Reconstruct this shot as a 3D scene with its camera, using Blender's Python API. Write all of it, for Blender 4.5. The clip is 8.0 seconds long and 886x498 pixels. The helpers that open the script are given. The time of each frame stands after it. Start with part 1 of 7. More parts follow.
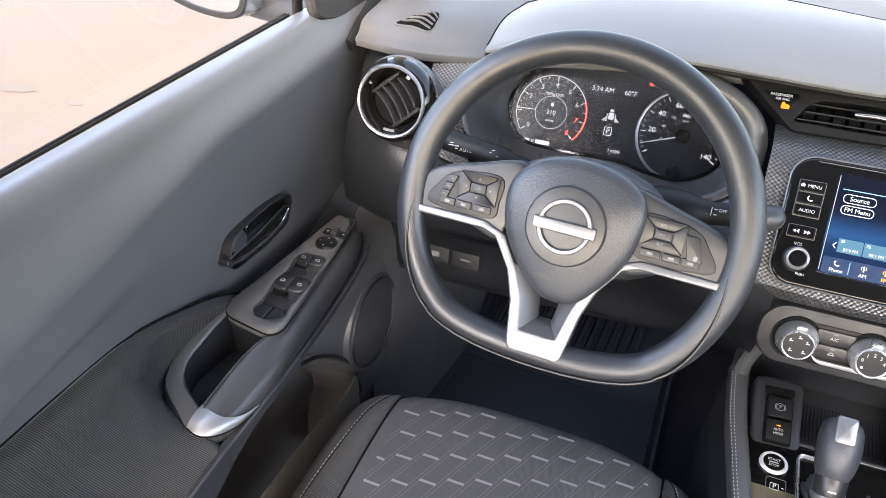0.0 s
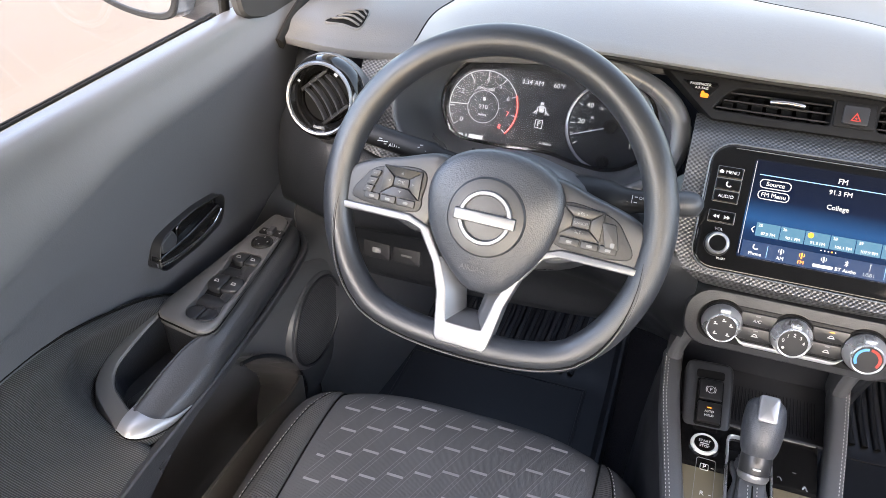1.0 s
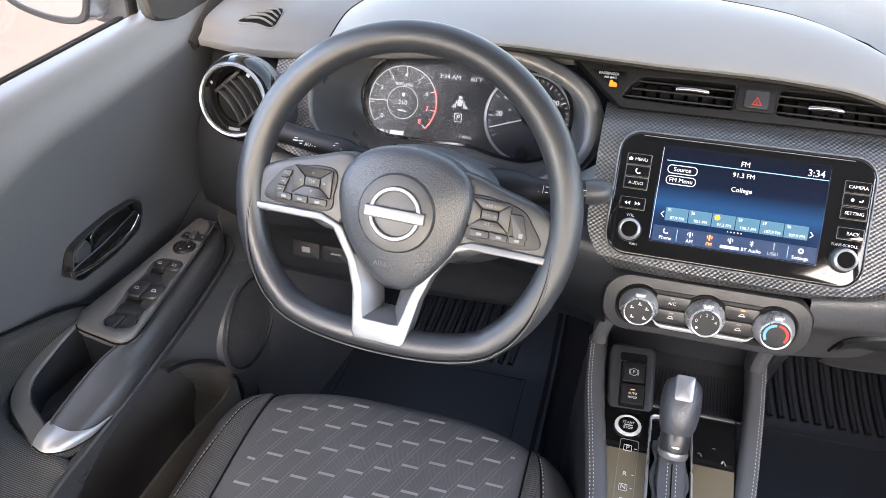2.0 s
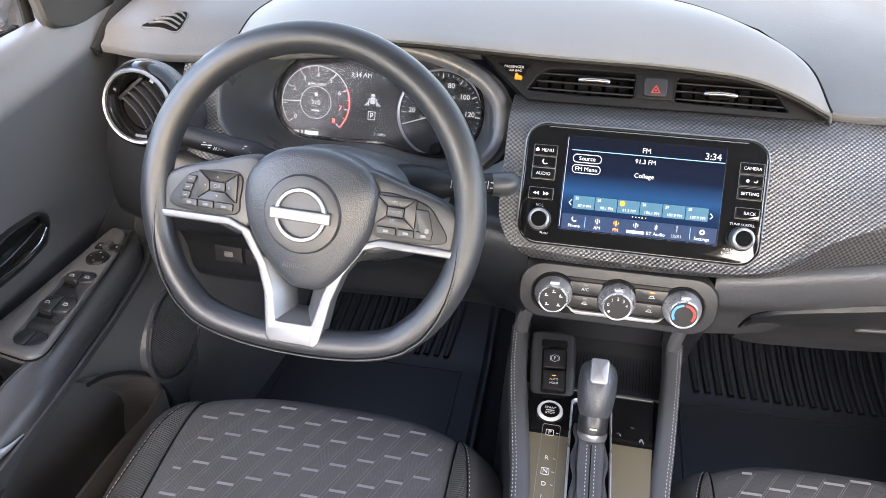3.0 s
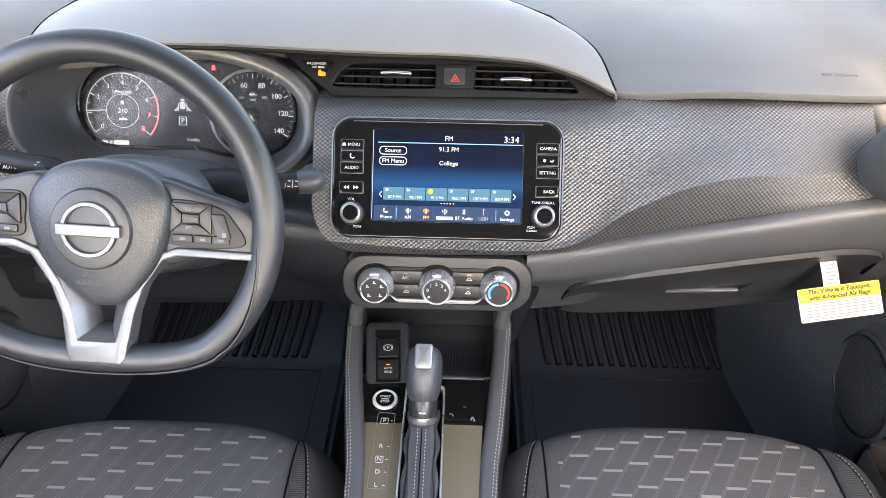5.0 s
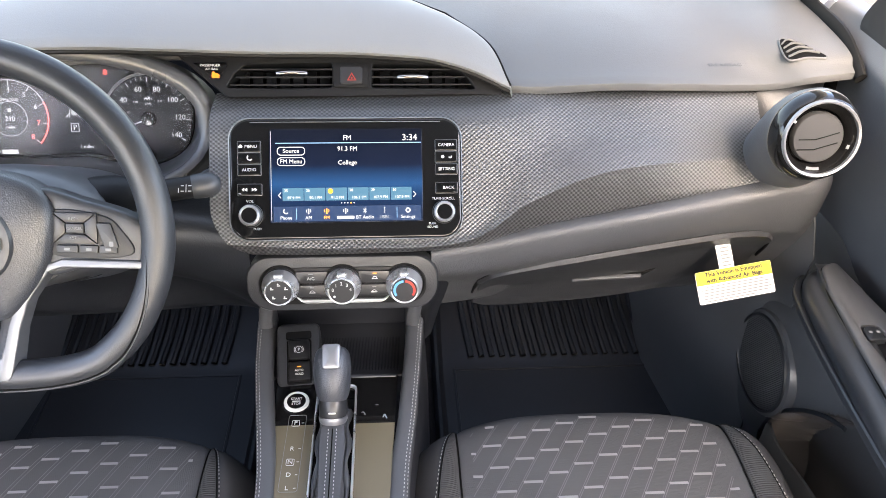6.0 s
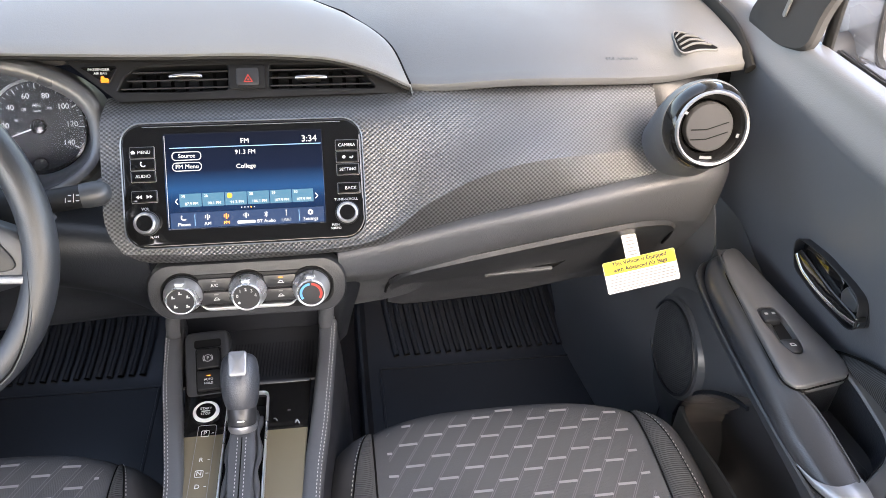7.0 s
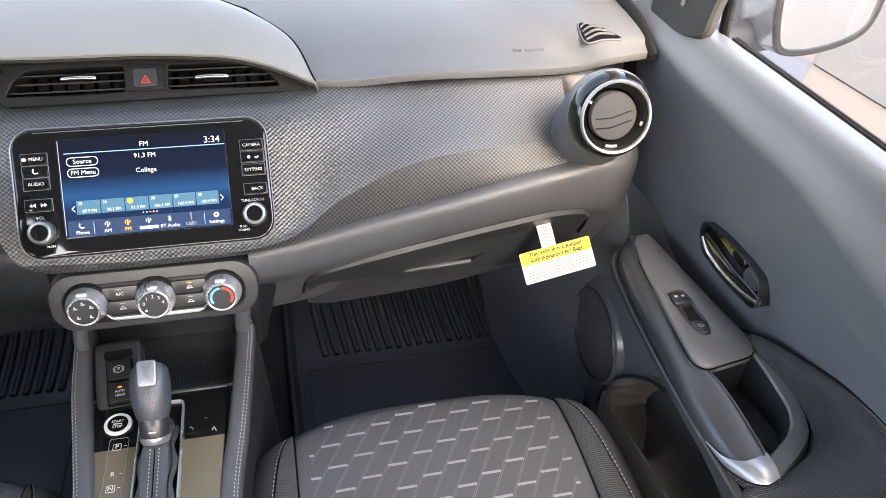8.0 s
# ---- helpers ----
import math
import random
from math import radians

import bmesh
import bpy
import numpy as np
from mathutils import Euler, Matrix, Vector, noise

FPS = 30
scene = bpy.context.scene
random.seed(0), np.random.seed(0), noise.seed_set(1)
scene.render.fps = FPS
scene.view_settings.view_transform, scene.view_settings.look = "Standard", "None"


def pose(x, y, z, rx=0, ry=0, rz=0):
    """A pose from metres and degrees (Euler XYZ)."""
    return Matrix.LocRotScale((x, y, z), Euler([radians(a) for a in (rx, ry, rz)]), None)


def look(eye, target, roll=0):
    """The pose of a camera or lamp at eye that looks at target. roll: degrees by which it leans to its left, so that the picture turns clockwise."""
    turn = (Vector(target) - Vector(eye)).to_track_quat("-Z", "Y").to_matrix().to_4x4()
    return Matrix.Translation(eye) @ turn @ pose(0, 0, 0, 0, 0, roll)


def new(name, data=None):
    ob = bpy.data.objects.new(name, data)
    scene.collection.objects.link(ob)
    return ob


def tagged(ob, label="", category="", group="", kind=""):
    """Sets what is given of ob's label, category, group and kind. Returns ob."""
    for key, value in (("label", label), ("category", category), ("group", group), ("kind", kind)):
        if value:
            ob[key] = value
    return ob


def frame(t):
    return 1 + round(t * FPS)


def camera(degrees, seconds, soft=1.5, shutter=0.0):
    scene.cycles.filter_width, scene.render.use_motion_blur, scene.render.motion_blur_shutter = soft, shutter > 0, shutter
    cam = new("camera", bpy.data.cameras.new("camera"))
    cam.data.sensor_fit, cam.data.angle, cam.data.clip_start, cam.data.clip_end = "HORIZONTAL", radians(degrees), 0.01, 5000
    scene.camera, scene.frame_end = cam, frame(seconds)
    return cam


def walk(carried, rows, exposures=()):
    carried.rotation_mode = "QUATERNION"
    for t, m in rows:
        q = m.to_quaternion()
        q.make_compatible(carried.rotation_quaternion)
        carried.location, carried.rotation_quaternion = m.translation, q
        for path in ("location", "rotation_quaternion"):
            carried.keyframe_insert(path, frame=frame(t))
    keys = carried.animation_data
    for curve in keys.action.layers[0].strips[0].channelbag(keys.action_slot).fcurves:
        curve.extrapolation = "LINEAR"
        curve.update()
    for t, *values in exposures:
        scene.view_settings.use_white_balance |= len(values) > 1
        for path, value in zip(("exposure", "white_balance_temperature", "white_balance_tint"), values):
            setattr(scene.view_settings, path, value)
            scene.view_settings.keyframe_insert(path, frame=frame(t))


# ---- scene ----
cam = camera(61.5, 8.0, soft=0.75)
PATH = [
    (0, (-0.22, -0.772, 1.51), (-0.833, 0.769, 0.392), 1.2),
    (0.5, (-0.195, -0.766, 1.509), (-0.787, 0.783, 0.391), 1.0),
    (1, (-0.172, -0.763, 1.509), (-0.714, 0.804, 0.392), 1.0),
    (2.5, (-0.103, -0.748, 1.516), (-0.481, 0.855, 0.383), 0.4),
    (3, (-0.082, -0.747, 1.518), (-0.393, 0.869, 0.38), 0.3),
    (3.5, (-0.063, -0.744, 1.519), (-0.313, 0.879, 0.377), 0.2),
    (4, (-0.039, -0.743, 1.521), (-0.214, 0.887, 0.375), 0.3),
    (4.5, (-0.013, -0.743, 1.523), (-0.121, 0.89, 0.375), 0.5),
    (6, (0.057, -0.748, 1.529), (0.182, 0.88, 0.373), 1.6),
    (6.5, (0.078, -0.747, 1.529), (0.274, 0.873, 0.373), 2.0),
    (7, (0.103, -0.749, 1.531), (0.377, 0.859, 0.372), 2.4),
    (7.5, (0.121, -0.75, 1.529), (0.464, 0.843, 0.37), 2.7),
    (8, (0.142, -0.753, 1.53), (0.559, 0.821, 0.368), 3.0),
]
walk(cam, [(t, look(eye, target, roll)) for t, eye, target, roll in PATH], [(0.0, 4.28, 7350, 14), (8.0, 4.28, 7350, 14)])

# ---- daylight: bright hazy sky, soft sun from behind and to the left ----
world = bpy.data.worlds.new("sky")
scene.world = world
world.use_nodes = True
wn = world.node_tree.nodes
sky = wn.new("ShaderNodeTexSky")
sky.sky_type = "NISHITA"
sky.sun_disc = False
sky.sun_elevation = radians(42)
sky.sun_rotation = radians(171)
sky.dust_density = 3.0
world.node_tree.links.new(sky.outputs[0], wn["Background"].inputs[0])
wn["Background"].inputs[1].default_value = 0.15
sun = new("sun", bpy.data.lights.new("sun", "SUN"))
sun.data.energy = 0.12
sun.data.angle = radians(25)
sun.data.color = (1.0, 0.975, 0.95)
sun.matrix_world = look((0.5, -3.0, 3.3), (0, 0, 0.8))

# ---- materials ----
CX = -0.027


def mat(name, col, rough=0.5, metal=0.0, grain="", size=0.001, bump=0.2, depth=0.0003, var=0.12, blotch=9.0, coat=0.0, spec=0.5, wear=0.08, gap=1.0):
    """A surface with fine relief (grain of that size, in metres), slow colour drift and uneven gloss."""
    m = bpy.data.materials.new(name)
    m.use_nodes = True
    nt = m.node_tree
    b = nt.nodes["Principled BSDF"]
    b.inputs["Metallic"].default_value = metal
    b.inputs["Coat Weight"].default_value = coat
    b.inputs["Coat Roughness"].default_value = 0.05
    b.inputs["Specular IOR Level"].default_value = spec
    tc = nt.nodes.new("ShaderNodeTexCoord")
    slow = nt.nodes.new("ShaderNodeTexNoise")
    slow.inputs["Scale"].default_value = blotch
    slow.inputs["Detail"].default_value = 5
    nt.links.new(tc.outputs["Object"], slow.inputs["Vector"])
    ramp = nt.nodes.new("ShaderNodeMix")
    ramp.data_type = "RGBA"
    ramp.inputs[6].default_value = (*[c * (1 - var) for c in col], 1)
    ramp.inputs[7].default_value = (*[min(1, c * (1 + var)) for c in col], 1)
    nt.links.new(slow.outputs["Fac"], ramp.inputs[0])
    nt.links.new(ramp.outputs[2], b.inputs["Base Color"])
    gl = nt.nodes.new("ShaderNodeMapRange")
    gl.inputs[1].default_value, gl.inputs[2].default_value = 0.3, 0.7
    gl.inputs[3].default_value, gl.inputs[4].default_value = max(0.02, rough - wear), min(1, rough + wear)
    nt.links.new(slow.outputs["Fac"], gl.inputs[0])
    nt.links.new(gl.outputs[0], b.inputs["Roughness"])
    if grain:
        h = relief(nt, tc, grain, size)
        # gap below 1 darkens the relief's hollows, their shade put into the colour
        if gap < 1:
            low = nt.nodes.new("ShaderNodeMapRange")
            low.inputs[1].default_value, low.inputs[2].default_value, low.inputs[3].default_value = -0.9, 0.7, gap
            nt.links.new(h, low.inputs[0])
            mul = nt.nodes.new("ShaderNodeMix")
            mul.data_type, mul.blend_type = "RGBA", "MULTIPLY"
            mul.inputs[0].default_value = 1.0
            nt.links.new(ramp.outputs[2], mul.inputs[6])
            nt.links.new(low.outputs[0], mul.inputs[7])
            nt.links.new(mul.outputs[2], b.inputs["Base Color"])
        bp = nt.nodes.new("ShaderNodeBump")
        bp.inputs["Strength"].default_value = bump
        bp.inputs["Distance"].default_value = depth
        nt.links.new(h, bp.inputs["Height"])
        nt.links.new(bp.outputs[0], b.inputs["Normal"])
    return m


def band(nt, tc, axis, pitch):
    """A wave along an axis of the object, one crest each pitch."""
    d = nt.nodes.new("ShaderNodeVectorMath")
    d.operation = "DOT_PRODUCT"
    d.inputs[1].default_value = [a * 2 * math.pi / pitch for a in axis]
    nt.links.new(tc.outputs["Object"], d.inputs[0])
    s = nt.nodes.new("ShaderNodeMath")
    s.operation = "SINE"
    nt.links.new(d.outputs["Value"], s.inputs[0])
    return s.outputs[0]


def relief(nt, tc, grain, size):
    if grain == "leather":
        v = nt.nodes.new("ShaderNodeTexVoronoi")
        v.feature = "SMOOTH_F1"
        v.inputs["Scale"].default_value = 1 / size
        v.inputs["Smoothness"].default_value = 0.4
        w = nt.nodes.new("ShaderNodeTexNoise")
        w.inputs["Scale"].default_value = 0.4 / size
        w.inputs["Detail"].default_value = 2
        a = nt.nodes.new("ShaderNodeMath")
        nt.links.new(tc.outputs["Object"], v.inputs["Vector"])
        nt.links.new(tc.outputs["Object"], w.inputs["Vector"])
        nt.links.new(v.outputs["Distance"], a.inputs[0])
        nt.links.new(w.outputs["Fac"], a.inputs[1])
        return a.outputs[0]
    if grain == "dots":
        a = band(nt, tc, (1, 0.68, 0.98), size)
        c = band(nt, tc, (1, -0.68, -0.98), size)
        mul = nt.nodes.new("ShaderNodeMath")
        mul.operation = "ADD"
        nt.links.new(a, mul.inputs[0])
        nt.links.new(c, mul.inputs[1])
        return mul.outputs[0]
    if grain == "ribs":
        return band(nt, tc, (0.12, 1, 0.25), size)
    if grain == "doorribs":
        return band(nt, tc, (0, 1, 0.3), size)
    if grain == "weave":
        a = band(nt, tc, (1, 0.3, 0), size)
        c = band(nt, tc, (-0.3, 1, 0), size)
        mul = nt.nodes.new("ShaderNodeMath")
        mul.operation = "MULTIPLY"
        nt.links.new(a, mul.inputs[0])
        nt.links.new(c, mul.inputs[1])
        return mul.outputs[0]
    n = nt.nodes.new("ShaderNodeTexNoise")
    n.inputs["Scale"].default_value = 1 / size
    n.inputs["Detail"].default_value = 3
    nt.links.new(tc.outputs["Object"], n.inputs["Vector"])
    return n.outputs["Fac"]


def glow(name, col, strength=1.0):
    m = bpy.data.materials.new(name)
    m.use_nodes = True
    b = m.node_tree.nodes["Principled BSDF"]
    b.inputs["Base Color"].default_value = (0.01, 0.01, 0.01, 1)
    b.inputs["Emission Color"].default_value = (*col, 1)
    b.inputs["Emission Strength"].default_value = strength / 4
    b.inputs["Roughness"].default_value = 0.3
    return m


def glass(name, gloss=0.04, edge=0.9, tint=(0.95, 0.97, 0.96), rough=0.02):
    """A thin clear pane: it lets light straight through and mirrors by Fresnel."""
    m = bpy.data.materials.new(name)
    m.use_nodes = True
    nt = m.node_tree
    nt.nodes.remove(nt.nodes["Principled BSDF"])
    tr = nt.nodes.new("ShaderNodeBsdfTransparent")
    tr.inputs[0].default_value = (*tint, 1)
    gs = nt.nodes.new("ShaderNodeBsdfGlossy")
    gs.inputs["Roughness"].default_value = rough
    lw = nt.nodes.new("ShaderNodeLayerWeight")
    lw.inputs[0].default_value = 0.5
    pw = nt.nodes.new("ShaderNodeMath")
    pw.operation = "POWER"
    pw.inputs[1].default_value = 5.0
    fr = nt.nodes.new("ShaderNodeMapRange")
    fr.inputs[3].default_value, fr.inputs[4].default_value = gloss, edge
    nt.links.new(lw.outputs["Facing"], pw.inputs[0])
    nt.links.new(pw.outputs[0], fr.inputs[0])
    mx = nt.nodes.new("ShaderNodeMixShader")
    nt.links.new(fr.outputs[0], mx.inputs[0])
    nt.links.new(tr.outputs[0], mx.inputs[1])
    nt.links.new(gs.outputs[0], mx.inputs[2])
    nt.links.new(mx.outputs[0], nt.nodes["Material Output"].inputs[0])
    return m


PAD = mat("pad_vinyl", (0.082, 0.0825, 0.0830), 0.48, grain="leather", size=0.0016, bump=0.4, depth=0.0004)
# Pad vinyl made paler for the extra light the brow catches.
BROWLIT = mat("brow_vinyl_lit", (0.158, 0.1585, 0.1570), 0.45, grain="leather", size=0.0016, bump=0.3, depth=0.0004)
ARM = mat("armrest_vinyl", (0.031, 0.0322, 0.0345), 0.34, spec=0.5, grain="leather", size=0.0014, bump=0.35, depth=0.0003)
# Darker lower vinyl; on the glovebox lid it paints the downward face's shade.
LOWERDARK = mat("lower_vinyl_dark", (0.022, 0.0232, 0.0255), 0.42, spec=0.4, grain="leather", size=0.0018, bump=0.35, depth=0.0005)
KICK = mat("kick_plastic", (0.060, 0.061, 0.063), 0.36, spec=0.6, grain="noise", size=0.0008, bump=0.15, depth=0.0002)
RAIL = mat("rail_vinyl", (0.058, 0.060, 0.064), 0.42, spec=0.55, grain="leather", size=0.0016, bump=0.3, depth=0.0004)
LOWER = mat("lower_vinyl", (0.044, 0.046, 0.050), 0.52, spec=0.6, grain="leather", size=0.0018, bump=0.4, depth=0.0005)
DOORP = mat("door_plastic", (0.083, 0.087, 0.095), 0.43, spec=0.40, grain="leather", size=0.0016, bump=0.3, depth=0.0003)
PLASTIC = mat("black_plastic", (0.0135, 0.0145, 0.0170), 0.45, spec=0.45, grain="noise", size=0.0008, bump=0.2, depth=0.0002)
SATIN = mat("satin_black", (0.034, 0.0365, 0.0405), 0.36, grain="noise", size=0.0006, bump=0.08, depth=0.0002)
CARBON = mat("dotted_trim", (0.120, 0.121, 0.124), 0.37, metal=0.55, grain="dots", size=0.0060, bump=0.30, depth=0.0009, spec=0.6, gap=0.36)
GLOSS = mat("piano_black", (0.006, 0.006, 0.006), 0.06, grain="noise", size=0.004, bump=0.01, depth=0.0001, wear=0.03)
WHEEL = mat("wheel_leather", (0.0190, 0.0212, 0.0255), 0.39, spec=0.7, grain="leather", size=0.0011, bump=0.24, depth=0.0003)
HUB = mat("hub_vinyl", (0.034, 0.0378, 0.0450), 0.40, spec=0.6, grain="leather", size=0.0013, bump=0.42, depth=0.0005)
SILVER = mat("satin_silver", (0.27, 0.276, 0.288), 0.37, metal=0.68, grain="noise", size=0.0005, bump=0.03, depth=0.0001, var=0.05)
CHROME = mat("chrome", (0.82, 0.83, 0.84), 0.1, metal=1.0, var=0.04, wear=0.04)
FABRIC = mat("seat_fabric", (0.064, 0.0665, 0.071), 0.9, grain="weave", size=0.0016, bump=0.5, depth=0.0004, var=0.18, blotch=14, spec=0.2)
BOLSTER = mat("bolster_fabric", (0.050, 0.052, 0.056), 0.92, grain="noise", size=0.0009, bump=0.6, depth=0.0005, var=0.2, blotch=16, spec=0.2)
RIBBED = mat("ribbed_fabric", (0.046, 0.047, 0.049), 0.85, grain="ribs", size=0.0030, bump=0.6, depth=0.0007, spec=0.2)
DOORFAB = mat("door_fabric", (0.061, 0.0615, 0.0635), 0.85, grain="doorribs", size=0.0021, bump=0.5, depth=0.0005, spec=0.25, gap=0.25)
THREAD = mat("pale_thread", (0.36, 0.36, 0.35), 0.8)
BAR = mat("woven_silver", (0.26, 0.262, 0.266), 0.40, metal=0.35, spec=0.4, var=0.3, blotch=12)
LINE = mat("woven_grey", (0.115, 0.117, 0.121), 0.55, metal=0.2, spec=0.3, var=0.3, blotch=12)
RUBBER = mat("mat_rubber", (0.0062, 0.0069, 0.0088), 0.46, grain="noise", size=0.0015, bump=0.3, depth=0.0004, var=0.25, spec=0.32)
CARPET = mat("carpet", (0.008, 0.008, 0.0095), 1.0, grain="noise", size=0.0015, bump=1.0, depth=0.002, var=0.3, spec=0.1)
VANE = mat("vane_plastic", (0.008, 0.008, 0.0085), 0.5, spec=0.25)
# Near-black for joints and recesses; the recesses' shade is in the colour.
DARK = mat("shade_joint_black", (0.004, 0.004, 0.004), 0.8, var=0.1, spec=0.1)
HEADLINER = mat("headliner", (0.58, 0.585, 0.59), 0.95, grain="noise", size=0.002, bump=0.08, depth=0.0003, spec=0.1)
# Unseen roof lining, darkened and tinted blue to cut and cool bounced light.
ROOFTINT = mat("roof_bounce_tint", (0.24, 0.275, 0.33), 0.95, grain="noise", size=0.002, bump=0.08, depth=0.0003, spec=0.1)
PAINT = mat("white_paint", (0.72, 0.73, 0.74), 0.25, coat=0.6, var=0.03)
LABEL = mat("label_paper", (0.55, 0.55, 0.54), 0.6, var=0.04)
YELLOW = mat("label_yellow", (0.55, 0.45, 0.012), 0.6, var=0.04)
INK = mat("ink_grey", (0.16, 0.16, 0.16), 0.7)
INKBLACK = mat("ink_black", (0.02, 0.02, 0.015), 0.7)
WHITE = mat("white_print", (0.5, 0.5, 0.49), 0.6)
REDP = mat("red_print", (0.40, 0.03, 0.02), 0.5)
BLUEP = mat("blue_print", (0.08, 0.3, 0.6), 0.5)
PALEBUTTON = mat("button_face", (0.052, 0.054, 0.058), 0.5, grain="noise", size=0.0005, bump=0.05)
BEIGE = mat("pocket_plastic", (0.115, 0.109, 0.096), 0.42, grain="noise", size=0.0008, bump=0.2)
SEAL = mat("rubber_seal", (0.008, 0.008, 0.008), 0.75, spec=0.2)
CONCRETE = mat("concrete_ground", (0.063, 0.0465, 0.0315), 0.9, grain="noise", size=0.02, bump=0.4, depth=0.004, var=0.22, blotch=0.9)
# Cool grey of the shadow painted on the ground.
SHADOWGREY = mat("ground_shadow", (0.032, 0.034, 0.039), 0.9, grain="noise", size=0.012, bump=0.5, depth=0.005, var=0.2, blotch=2)
KNOB = mat("knob_chrome", (0.60, 0.61, 0.62), 0.30, metal=0.75, var=0.04)
HOUSE = mat("grey_paint", (0.060, 0.063, 0.069), 0.25, coat=0.5, var=0.04)
PLATE = mat("switch_plate_grey", (0.078, 0.078, 0.079), 0.40, spec=0.6, grain="noise", size=0.0006, bump=0.08, depth=0.0002)
FORK = mat("fork_silver", (0.17, 0.175, 0.185), 0.36, metal=0.6, var=0.05)
SYMBOL = mat("dim_print", (0.38, 0.38, 0.37), 0.6)
MATTE = mat("matte_grey", (0.035, 0.035, 0.036), 0.75, spec=0.2)
BINN = mat("binnacle_vinyl", (0.060, 0.062, 0.066), 0.33, grain="leather", size=0.0014, bump=0.12, depth=0.0003, spec=0.6)
# Near-black; on the vent face it includes the shade of the brow.
VENTBLACK = mat("vent_black", (0.0065, 0.0065, 0.007), 0.5, spec=0.22)
# Lower vinyl darkened, with the shade under the dash put into the colour.
LOWERSHADE = mat("lower_vinyl_shade", (0.0095, 0.0108, 0.0132), 0.40, grain="leather", size=0.0018, bump=0.4, depth=0.0004)
KEYBLACK = mat("key_black", (0.0155, 0.0165, 0.0185), 0.36, grain="noise", size=0.0005, bump=0.05, spec=0.5)
LEGEND = mat("key_legend", (0.20, 0.20, 0.20), 0.6)
TABCHROME = mat("tab_chrome", (0.30, 0.305, 0.315), 0.22, metal=1.0, var=0.04)
LOUVRE = mat("louvre_plastic", (0.020, 0.020, 0.021), 0.65, spec=0.1)
MIRROR = mat("mirror_silver", (0.88, 0.89, 0.9), 0.02, metal=1.0, var=0.01, wear=0.01)
PANE = glass("window_glass", tint=(0.98, 0.985, 0.985))
# Tint added to dim and warm the daylight that falls on the dash.
SCREENFILTER = glass("windscreen_filter", tint=(0.755, 0.735, 0.690))
LENS = glass("cluster_lens", 0.012, 0.15, (0.92, 0.93, 0.95), 0.22)


# ---- mesh helpers ----
def part(name, bm, material, parent=None, label="", angle=40):
    """One mesh object out of a bmesh, under a thing or a part."""
    me = bpy.data.meshes.new(name)
    bm.to_mesh(me)
    bm.free()
    me.materials.append(material)
    me.shade_smooth()
    me.set_sharp_from_angle(angle=radians(angle))
    ob = new(name, me)
    ob.parent = parent
    if label:
        tagged(ob, label)
    return ob


def thing(name, m, label, category, group="", kind=""):
    """The Empty at the base of a thing."""
    ob = new(name)
    ob.empty_display_size = 0.02
    ob.matrix_basis = m
    return tagged(ob, label, category, group, kind)


def lean(o, deg, yaw=0.0, spin=0.0):
    """A face that leans back: x right, y up the face, z out of it towards the seats."""
    return Matrix.Translation(o) @ pose(0, 0, 0, 0, 0, yaw) @ pose(0, 0, 0, 90 - deg) @ pose(0, 0, 0, 0, 0, spin)


def spline(pts, n, closed=False):
    """n points along a Catmull-Rom curve through pts, evenly spread by knot."""
    p = [Vector(q) for q in pts]
    k = len(p)
    out = []
    for i in range(n):
        s = i * (k if closed else k - 1) / (n if closed else n - 1)
        j = min(int(s), k - 1 if closed else k - 2)
        f = s - j
        if closed:
            a, b, c, d = p[j - 1], p[j % k], p[(j + 1) % k], p[(j + 2) % k]
        else:
            b, c = p[j], p[j + 1]
            a = p[j - 1] if j else b * 2 - c
            d = p[j + 2] if j + 2 < k else c * 2 - b
        out.append(0.5 * (2 * b + (c - a) * f + (2 * a - 5 * b + 4 * c - d) * f * f + (3 * b - a - 3 * c + d) * f ** 3))
    return out


def loft(rings, closed=False, cap=False, thick=0.0):
    """Skin over rings of equal length."""
    bm = bmesh.new()
    vs = [[bm.verts.new(q) for q in r] for r in rings]
    n = len(rings[0])
    for a, b in zip(vs, vs[1:]):
        for i in range(n if closed else n - 1):
            j = (i + 1) % n
            try:
                bm.faces.new((a[i], a[j], b[j], b[i]))
            except ValueError:
                pass
    if cap:
        bm.faces.new(vs[0])
        bm.faces.new(vs[-1])
    bmesh.ops.recalc_face_normals(bm, faces=bm.faces)
    if thick:
        bmesh.ops.solidify(bm, geom=bm.faces[:], thickness=thick)
        bmesh.ops.recalc_face_normals(bm, faces=bm.faces)
    return bm


def coons(front, back, left, right, nu, nv):
    """Rings of a patch between four border curves; left and right run from front to back."""
    f, b, l, r = spline(front, nu), spline(back, nu), spline(left, nv), spline(right, nv)
    rings = []
    for j in range(nv):
        t = j / (nv - 1)
        row = []
        for i in range(nu):
            s = i / (nu - 1)
            q = f[i] * (1 - t) + b[i] * t + l[j] * (1 - s) + r[j] * s
            q = q - (f[0] * (1 - s) * (1 - t) + f[-1] * s * (1 - t) + b[0] * (1 - s) * t + b[-1] * s * t)
            row.append(q)
        rings.append(row)
    return rings


def rrect(w, h, r, n=5, cx=0.0, cy=0.0, skew=0.0):
    """A rounded rectangle, counter-clockwise."""
    out = []
    for k, (sx, sy) in enumerate(((1, 1), (-1, 1), (-1, -1), (1, -1))):
        for i in range(n):
            a = math.pi / 2 * (k + i / (n - 1))
            x, y = sx * (w / 2 - r) + r * math.cos(a), sy * (h / 2 - r) + r * math.sin(a)
            out.append((cx + x + skew * y, cy + y))
    return out


